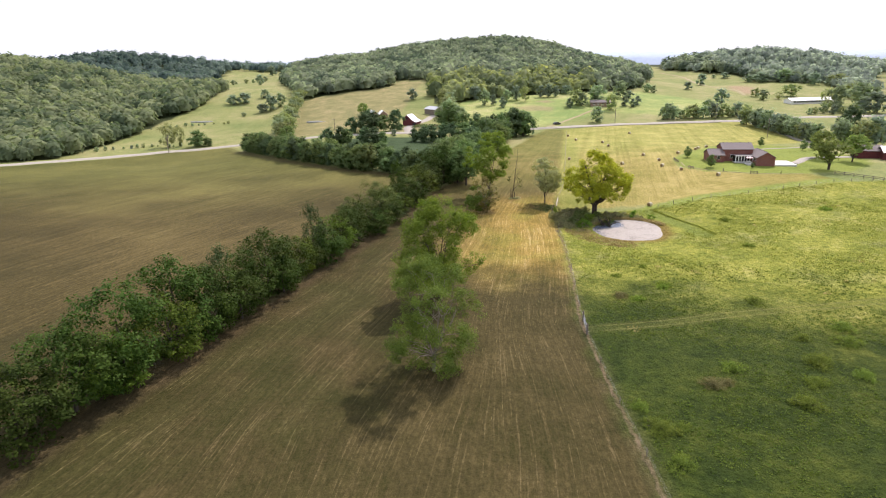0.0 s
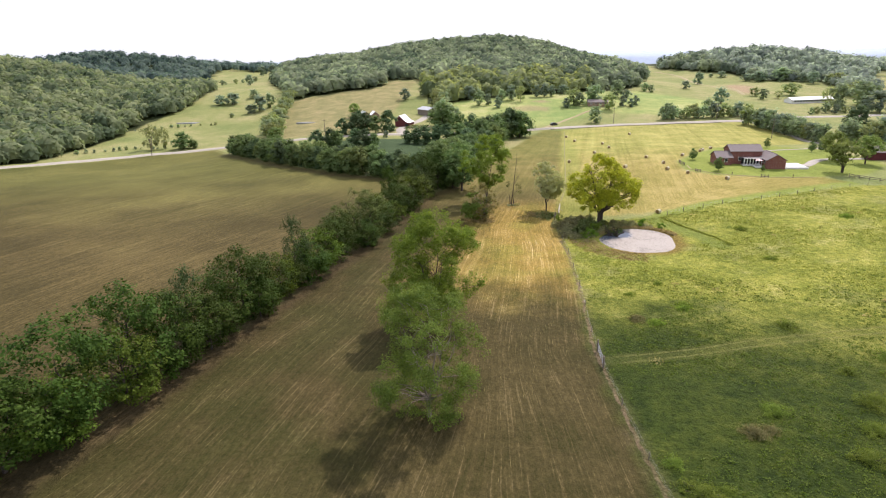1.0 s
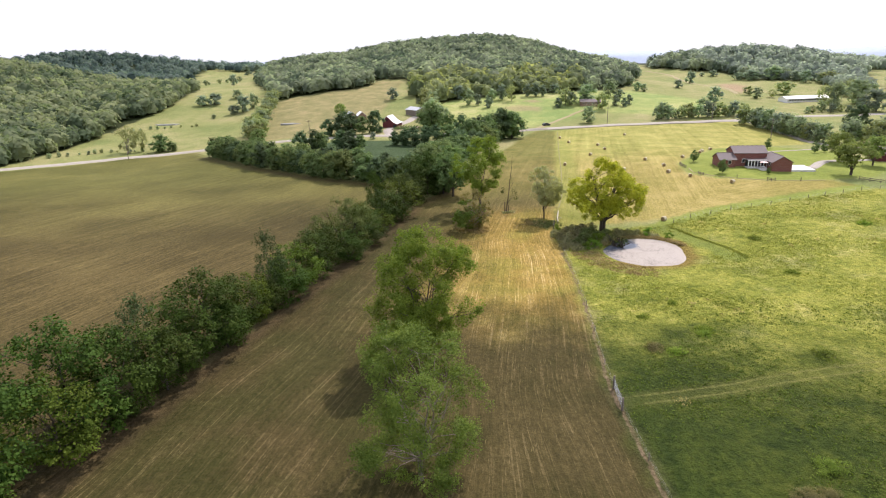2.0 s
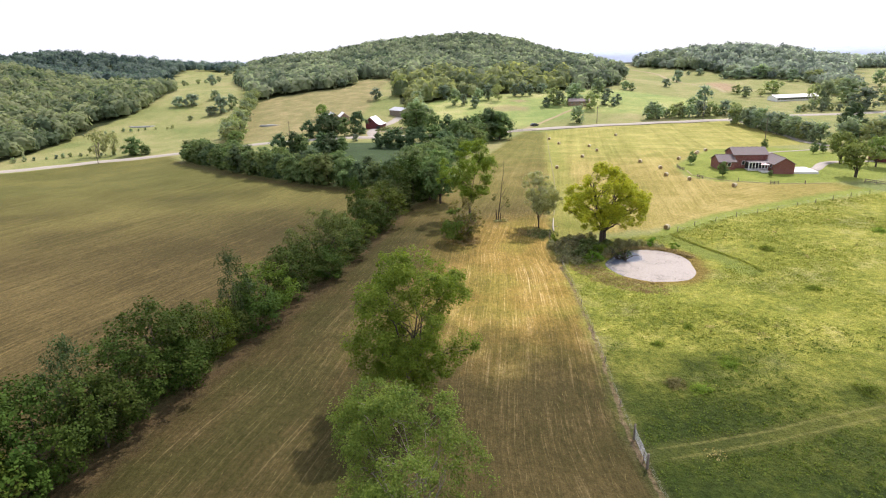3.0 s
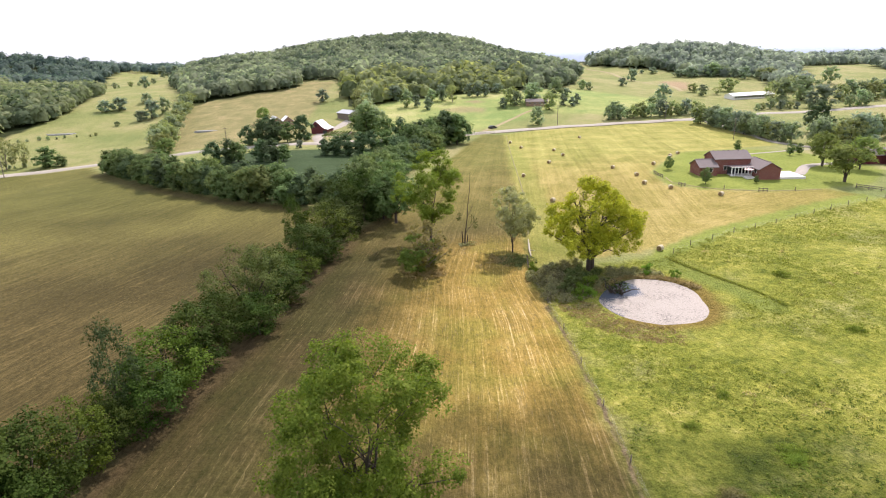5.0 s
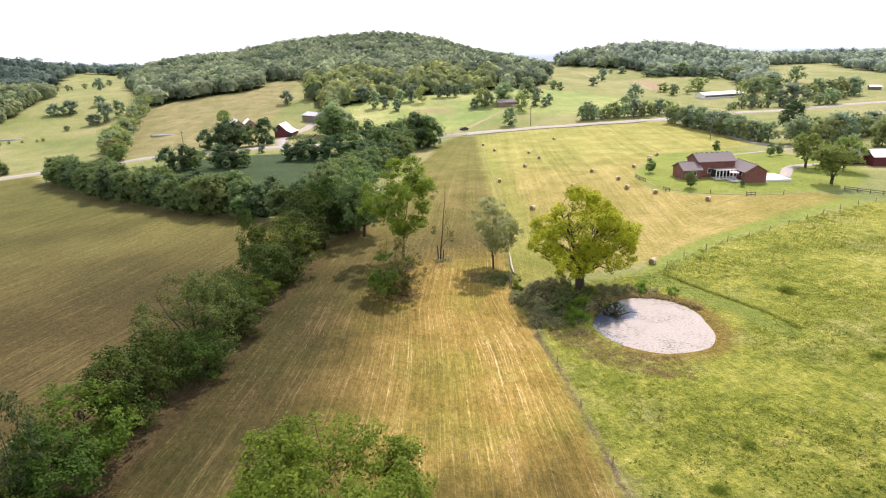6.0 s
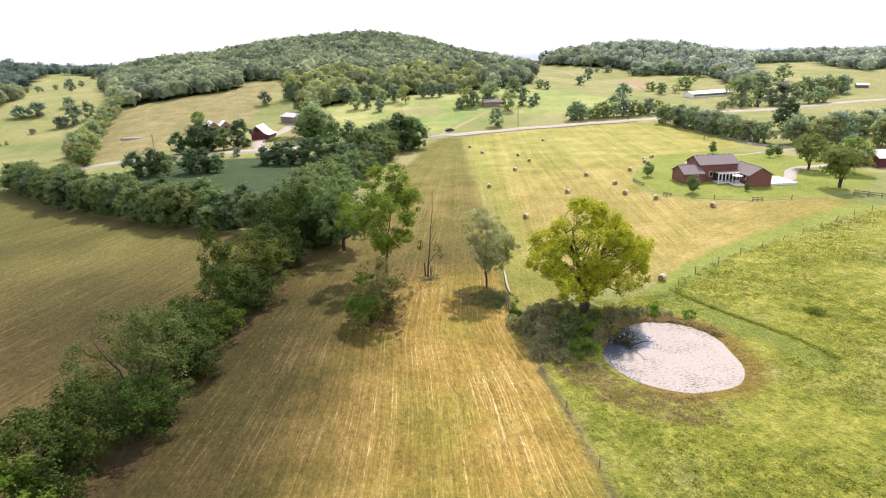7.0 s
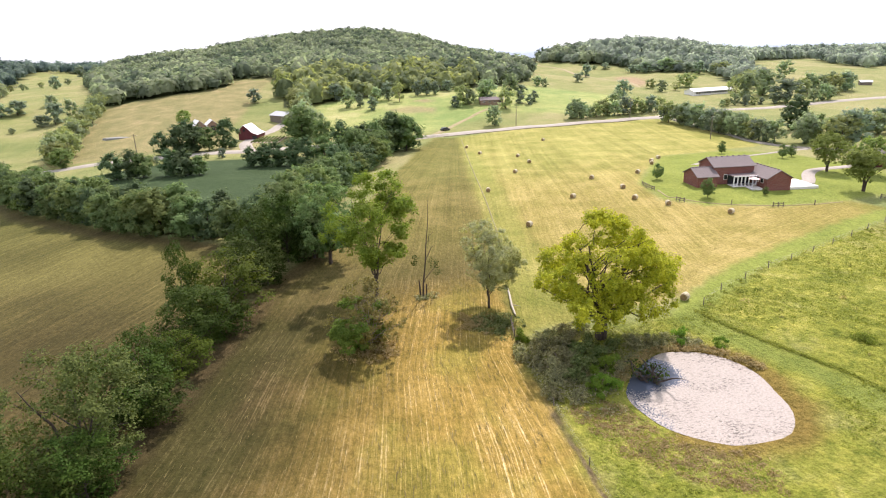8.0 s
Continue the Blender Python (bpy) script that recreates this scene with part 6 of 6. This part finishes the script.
n = 70
sp = np.stack([rng.normal(24.6, 1.1, n), rng.normal(154.6, 1.3, n)], -1)
tufts(rng, sp, rng.uniform(0.3, 0.7, n), rng.uniform(0.2, 0.5, n), 30, 0.24, DRY_WEED, "dry_weeds", "dry pinkish-brown weeds under the willow")
n = 130
sp = np.stack([rng.normal(27.2, 1.4, n), rng.normal(153.8, 1.6, n)], -1)
tufts(rng, sp, rng.uniform(0.3, 0.8, n), rng.uniform(0.2, 0.6, n), 30, 0.24, LEAF_THICKET, "shade_weeds", "green weeds under the willow")
n = 90
sp = np.stack([rng.normal(10.6, 1.7, n), rng.normal(150.8, 1.4, n)], -1)
tufts(rng, sp, rng.uniform(0.3, 0.8, n), rng.uniform(0.3, 0.7, n), 26, 0.24, DRY_WEED, "scrub_weeds", "dry brown weeds round the scrubby tree")

n = 26
sp = np.stack([rng.normal(20.0, 0.8, n), rng.normal(164.6, 0.6, n)], -1)
tufts(rng, sp, rng.uniform(0.3, 0.6, n), rng.uniform(0.2, 0.6, n), 26, 0.22, LEAF_BRUSH, "snag_weeds", "brown and green weeds round the dead trunk")

# straw left in rows by the mower
n = 4500
y = 40 + 132 * rng.uniform(0, 1, n) ** 0.35
u = np.round(rng.uniform(0.02, 0.98, n) * 30) / 30 + rng.normal(size=n) * 0.011
hfx, frx = np.interp(y, hf[:, 1], hf[:, 0]), np.interp(y, fl[:, 1], fl[:, 0])
x = hfx + 3 + u * (frx - hfx - 4)
x2 = np.interp(y + 1, hf[:, 1], hf[:, 0]) + 3 + u * (np.interp(y + 1, fl[:, 1], fl[:, 0]) - np.interp(y + 1, hf[:, 1], hf[:, 0]) - 4)
way = np.stack([x2 - x, np.ones(n)], -1)
way /= np.linalg.norm(way, axis=1)[:, None]
way += rng.normal(size=way.shape) * 0.1
kept = (u > 0.42) | (rng.uniform(0, 1, n) < 0.2)
x, y, way = x[kept], y[kept], way[kept]
n = len(x)
ln, wd = rng.uniform(0.2, 0.8, (n, 1)), rng.uniform(0.015, 0.035, (n, 1))
c = np.column_stack([x, y, terrain(x, y) + 0.05])
lw = np.column_stack([way, rng.normal(size=n) * 0.04]) * ln
sw = np.column_stack([-way[:, 1], way[:, 0], rng.normal(size=n) * 0.3]) * wd
verts = np.stack([c - lw, c + sw, c + lw + np.array([0, 0, 0.04]), c - sw], 1).reshape(-1, 3)
tagged(new("straw_rows", mesh_from("straw_rows", verts, np.arange(4 * n).reshape(-1, 4), STRAW)), "loose dry straw lying in mown rows", "straw", kind="stuff")

# ---- fences ----
POST = mesh_from("post", *tube([(0, 0, -0.4), (0, 0, 0.6), (0, 0, 1.25), (0, 0, 1.27)], [0.08, 0.075, 0.07, 0.01], 7), WOODEN)
WIRE = plain("wire", (0.25, 0.24, 0.22), (0.40, 0.38, 0.35), 0.5, 5.0, 0.6)


def wire_fence(line, step, label, wires=(0.45, 0.8, 1.12), post_h=1.0):
    p = np.array(line, float)
    s = np.concatenate([[0], np.cumsum(np.hypot(*np.diff(p, axis=0).T))])
    us = np.arange(0, s[-1], step)
    f = thing("wire_fence", pose(p[0, 0], p[0, 1], tz(*p[0])), label, "fence")
    o = np.array([p[0, 0], p[0, 1], tz(*p[0])])
    at_ = [np.array([np.interp(u_, s, p[:, 0]), np.interp(u_, s, p[:, 1])]) for u_ in us]
    g = [np.array([a_[0], a_[1], tz(*a_)]) - o for a_ in at_]
    r_ = np.random.default_rng(len(us))
    for q_ in g:
        ob = part("post", POST, None, f)
        ob.matrix_local = Matrix.Translation(q_) @ pose(0, 0, 0, r_.normal() * 3, r_.normal() * 3, r_.uniform(0, 360)) @ Matrix.Scale(post_h * r_.uniform(0.9, 1.1), 4)
    for h_ in wires:
        pts_ = np.array(g) + np.array([0, 0, h_ * post_h])
        part("wire", mesh_from("wire", *tube(pts_, [0.006] * len(pts_), 3), WIRE), None, f)
    return f


wire_fence([(19.2, 30), (19.5, 60), (20.3, 80.6), (24.2, 107), (26.8, 130), (27.6, 147)], 9.5, "old wire fence with grey wooden posts between stubble and pasture", post_h=0.7)
wire_fence([(56, 151), (62, 155), (73, 159.4), (86, 164), (97, 168), (106.5, 171.8), (122, 176.2), (150, 178)], 6.5, "wire fence with wooden posts along the pasture", post_h=0.85)


def rail_fence(line, step, label, rails=(0.5, 0.95), h=1.15, mat=None):
    """Posts with plank rails."""
    mat = mat or WOODEN
    p = np.array(line, float)
    s = np.concatenate([[0], np.cumsum(np.hypot(*np.diff(p, axis=0).T))])
    us = np.arange(0, s[-1] + 0.01, step)
    o = np.array([p[0, 0], p[0, 1], tz(*p[0])])
    f = thing("rail_fence", Matrix.Translation(o), label, "fence")
    g = [np.array([np.interp(u_, s, p[:, 0]), np.interp(u_, s, p[:, 1]), 0.0]) for u_ in us]
    for q_ in g:
        q_[2] = tz(q_[0], q_[1])
    for q_ in g:
        part("post", boxed(-0.07, -0.07, -0.3, 0.07, 0.07, h, 0.015), mat, f).matrix_local = Matrix.Translation(q_ - o)
    for a_, b_ in zip(g[:-1], g[1:]):
        d_ = b_ - a_
        for r_ in rails:
            bm_ = boxed(0, -0.1, r_ - 0.07, float(np.hypot(d_[0], d_[1])), -0.06, r_ + 0.07)
            part("rail", bm_, mat, f).matrix_local = Matrix.Translation(a_ - o) @ pose(0, 0, 0, 0, -math.degrees(math.atan2(d_[2], np.hypot(d_[0], d_[1]))), math.degrees(math.atan2(d_[1], d_[0])))
    return f


PALE_WOOD = plain("pale_rails", (0.34, 0.31, 0.24), (0.55, 0.50, 0.40), 0.9, 3.0)
for line_ in ([(82.2, 197.4), (82.4, 196.2), (83.4, 195.2)], [(97.6, 187.0), (98.8, 186.6), (100.2, 186.2)], [(90.6, 190.6), (91.4, 190.2)], [(106.6, 185.8), (107.4, 185.8)], [(82.6, 212), (82.0, 208.5), (82.2, 205.5)]):
    rail_fence(line_, 1.0, "short dark stretch of wooden rail fence at the lawn's edge", rails=(0.4, 0.8), h=1.05)
rail_fence([(124, 186.5), (132, 178), (138, 170)], 2.6, "dark wooden post fence beside the yard trees")
rail_fence([(44, 331.5), (52, 330), (60, 331), (64, 329.5)], 2.2, "pale wooden field entrance fence by the road", mat=PALE_WOOD)
rail_fence([(29.2, 153.2), (28.3, 149.4)], 1.9, "short grey wooden gate fence by the brush")

# ---- utility poles, car, logs ----
def utility_pole(x, y, h, turn):
    t_ = thing("utility_pole", pose(x, y, tz(x, y), 0, 0, turn), "brown wooden utility pole with a crossarm", "utility pole", "utility poles")
    part("pole", mesh_from("pole", *tube([(0, 0, -0.5), (0, 0, h / 2), (0, 0, h)], [0.17, 0.15, 0.11], 8), WOODEN), None, t_)
    part("crossarm", boxed(-1.2, -0.06, h - 0.8, 1.2, 0.06, h - 0.66), WOODEN, t_)
    for i_ in (-1, 0, 1):
        part("insulator", mesh_from("insulator", *tube([(i_, 0, h - 0.66), (i_, 0, h - 0.5)], [0.05, 0.04], 6), WHITE), None, t_)


for x, y, turn in [(-147, 325, 40), (100, 349, 5), (160, 354, 5), (153.7, 284, 80), (-60, 345, -10)]:
    utility_pole(x, y, 9.0, turn)

STEEL = plain("dark_car_paint", (0.03, 0.032, 0.036), (0.05, 0.052, 0.058), 0.3, 2.0)
RUBBER = plain("tyre_rubber", (0.02, 0.02, 0.02), (0.035, 0.035, 0.035), 0.9, 5.0)
car = thing("car", pose(66.5, 348, tz(66.5, 348), 0, 0, 20), "small dark car parked beside the road", "car")
part("body", prism([(-2.1, 0.35), (2.1, 0.35), (2.15, 0.8), (1.2, 0.95), (0.6, 1.45), (-1.2, 1.45), (-1.9, 0.95), (-2.15, 0.85)], -0.85, 0.85), STEEL, car)
part("windows", prism([(-1.65, 0.98), (1.0, 0.98), (0.55, 1.4), (-1.15, 1.4)], -0.86, 0.86), DARK, car)
for cx in (-1.35, 1.35):
    for cy in (-0.8, 0.8):
        part("wheel", mesh_from("wheel", *tube([(cx, cy - 0.11, 0.32), (cx, cy - 0.1, 0.32), (cx, cy + 0.1, 0.32), (cx, cy + 0.11, 0.32)], [0.02, 0.32, 0.32, 0.02], 12), RUBBER), None, car)

log = thing("fallen_log", pose(31.6, 160.5, tz(31.6, 160.5)), "bleached pale fallen pole lying in the grass", "log")
part("wood", mesh_from("wood", *join([tube([(-1.1, -5.2, 0.2), (-0.5, -2, 0.25), (0.4, 1.5, 0.25), (1.3, 5.2, 0.15)], [0.13, 0.17, 0.16, 0.07], 7), tube([(-0.5, -2, 0.25), (0.2, -3.6, 0.6)], [0.08, 0.03], 6)]), PALE_WOOD, True), None, log)

snagpile = thing("drowned_branch", pose(38.5, 136.0, POND_Z - 0.1) @ Matrix.Scale(1.6, 4), "dark drowned branches standing out of the pond", "branch")
r5 = np.random.default_rng(9)
part("wood", mesh_from("wood", *join([limb(r5, (r5.normal() * 0.3, r5.normal() * 0.3, -0.3), (r5.normal() * 0.9, r5.normal() * 0.9, r5.uniform(0.5, 1.7)), 0.09, 0.02) for _ in range(14)]), BARK, True), None, snagpile)
part("dead_leaves", mesh_from("dead_leaves", *leaves(r5, r5.normal(size=(9, 3)) * np.array([[0.7, 0.7, 0.3]]) + np.array([[0, 0, 0.7]]), np.full(9, 0.5), 40, 0.18), LEAF_HEDGE), None, snagpile)

# garden rows by the barn
SOIL = plain("garden_soil", (0.32, 0.23, 0.17), (0.46, 0.35, 0.27), 0.95, 1.2, bump=0.4)
garden = thing("garden", pose(-9.8, 353.5, tz(-9.8, 353.5), 0, 0, -14), "rows of low green garden plants in pale reddish soil", "garden")
bed = bmesh.new()
bmesh.ops.create_grid(bed, x_segments=8, y_segments=8, size=1.0)
for v in bed.verts:
    p_ = garden.matrix_world @ Vector((v.co.x * 6.2, v.co.y * 7.0, 0))
    v.co = (v.co.x * 6.2, v.co.y * 7.0, tz(p_.x, p_.y) - tz(-9.8, 353.5) + 0.08)
part("soil_bed", bed, SOIL, garden, "pale reddish soil bed")
for i in range(8):
    rg = np.random.default_rng(i)
    cs = np.column_stack([np.full(40, i * 1.5 - 5.3), np.linspace(-6.4, 6.4, 40), np.full(40, 0.35)])
    cs[:, 2] += [tz(*(garden.matrix_world @ Vector((a_, b_, 0)))[:2]) - tz(-9.8, 353.5) for a_, b_ in cs[:, :2]]
    part("plant_row", mesh_from("plant_row", *leaves(rg, cs, np.full(40, 0.34), 12, 0.4), LEAF_MID), None, garden)

# ---- hillside ponds ----
WATER = plain("pale_water", (0.20, 0.20, 0.18), (0.28, 0.28, 0.25), 0.3, 0.3)
for x, y, w, l_ in [(-80, 400, 7.0, 2.6), (-166, 424, 7.5, 3.0)]:
    ring = [(w * math.cos(k_ * 0.2618) * (1 + 0.1 * math.sin(k_ * 1.3)), l_ * math.sin(k_ * 0.2618)) for k_ in range(24)]
    pw = bmesh.new()
    z_at = tz(x, y)
    hub = pw.verts.new((0, 0, 0.2))
    top = [pw.verts.new((a_, b_, 0.2)) for a_, b_ in ring]
    low = [pw.verts.new((a_ * 1.15, b_ * 1.15, -1.2)) for a_, b_ in ring]
    for k_ in range(24):
        pw.faces.new((hub, top[k_], top[(k_ + 1) % 24]))
        pw.faces.new((top[k_], low[k_], low[(k_ + 1) % 24], top[(k_ + 1) % 24]))
    me = bpy.data.meshes.new("stock_pond")
    pw.to_mesh(me)
    pw.free()
    me.materials.append(WATER)
    ob = tagged(new("stock_pond", me), "small pale stock pond in the hillside pasture", "pond", kind="structure")
    ob.location = (x, y, z_at)

# the metal gate where the trail meets the fence
GALV = plain("galvanised_steel", (0.22, 0.23, 0.25), (0.36, 0.37, 0.40), 0.6, 3.0, 0.7)
gate = thing("field_gate", pose(20.05, 76.6, tz(20.1, 78.6), 0, 0, 84), "grey tubular steel field gate in the fence", "gate")
for h_ in (0.3, 0.55, 0.8, 1.05, 1.25):
    part("gate_bar", mesh_from("gate_bar", *tube([(0, 0, h_), (2, 0, h_), (4, 0, h_)], [0.02] * 3, 6), GALV), None, gate)
for x in (0.0, 2.0, 4.0):
    part("upright", mesh_from("upright", *tube([(x, 0, 0.28), (x, 0, 1.27)], [0.022] * 2, 6), GALV), None, gate)
for x in (-0.25, 4.25):
    part("gate_post", mesh_from("gate_post", *tube([(x, 0, -0.4), (x, 0, 1.0), (x, 0, 1.6), (x, 0, 1.62)], [0.13, 0.12, 0.11, 0.01], 8), WOODEN), None, gate)

# single weed clumps that stand out of the pasture
CLUMP_GREEN = tree_meshes(70, 0.7, 3.2, 0.0, 80, 46, 0.13, BARK, WEED_BRIGHT, 6, 0.02, shape=0.3, clump_r=0.26, hollow=0.0, gaps=-3, sky=1.0, wide=0.16, loose=0.7)
CLUMP_LIME = tree_meshes(72, 0.6, 3.2, 0.0, 80, 46, 0.13, BARK, LEAF_LIME, 6, 0.02, shape=0.3, clump_r=0.26, hollow=0.0, gaps=-3, sky=1.0, wide=0.16, loose=0.7)
CLUMP_BROWN = tree_meshes(71, 0.7, 3.0, 0.0, 80, 46, 0.13, BARK, DULL_WEED, 6, 0.02, shape=0.3, clump_r=0.26, hollow=0.0, gaps=-3, sky=1.0, wide=0.16, loose=0.7)
for i, (x, y, s) in enumerate([(21.6, 57.6, 0.8), (22.4, 53.2, 1.25), (24.6, 53.6, 0.7), (22.2, 47.6, 1.0), (48.8, 86.8, 1.1), (39.9, 57.5, 1.2), (35.4, 65.6, 1.1), (47.0, 67.0, 1.4), (56.0, 76.6, 1.3), (54, 72, 1.2), (48.8, 73.8, 0.8), (37.5, 95.0, 1.0), (31.1, 88.9, 0.9), (37.0, 94.0, 0.9), (43.6, 62, 1.1), (50.5, 63.5, 1.0), (31.0, 100.6, 0.7), (37.2, 105.3, 0.7), (66.6, 136.3, 1.1), (62.3, 116.1, 0.9), (94.9, 143.8, 1.2)]):
    # lime leaves past y 88, to go with the brighter painted pasture
    make_tree("weed_clump", CLUMP_LIME if y > 88 else CLUMP_GREEN, x, y, "bright yellow-green weed clump standing in the pasture", "weed clump", 47 * i, s, "weed clumps", 0.05)
for i, (x, y, s) in enumerate([(28.7, 90.4, 1.0), (31.3, 61.8, 1.1), (33.2, 62.2, 0.8), (52.5, 58.5, 0.9)]):
    make_tree("dry_clump", CLUMP_BROWN, x, y, "dry brown weed clump standing in the pasture", "weed clump", 61 * i, s, "dry weed clumps", 0.05)
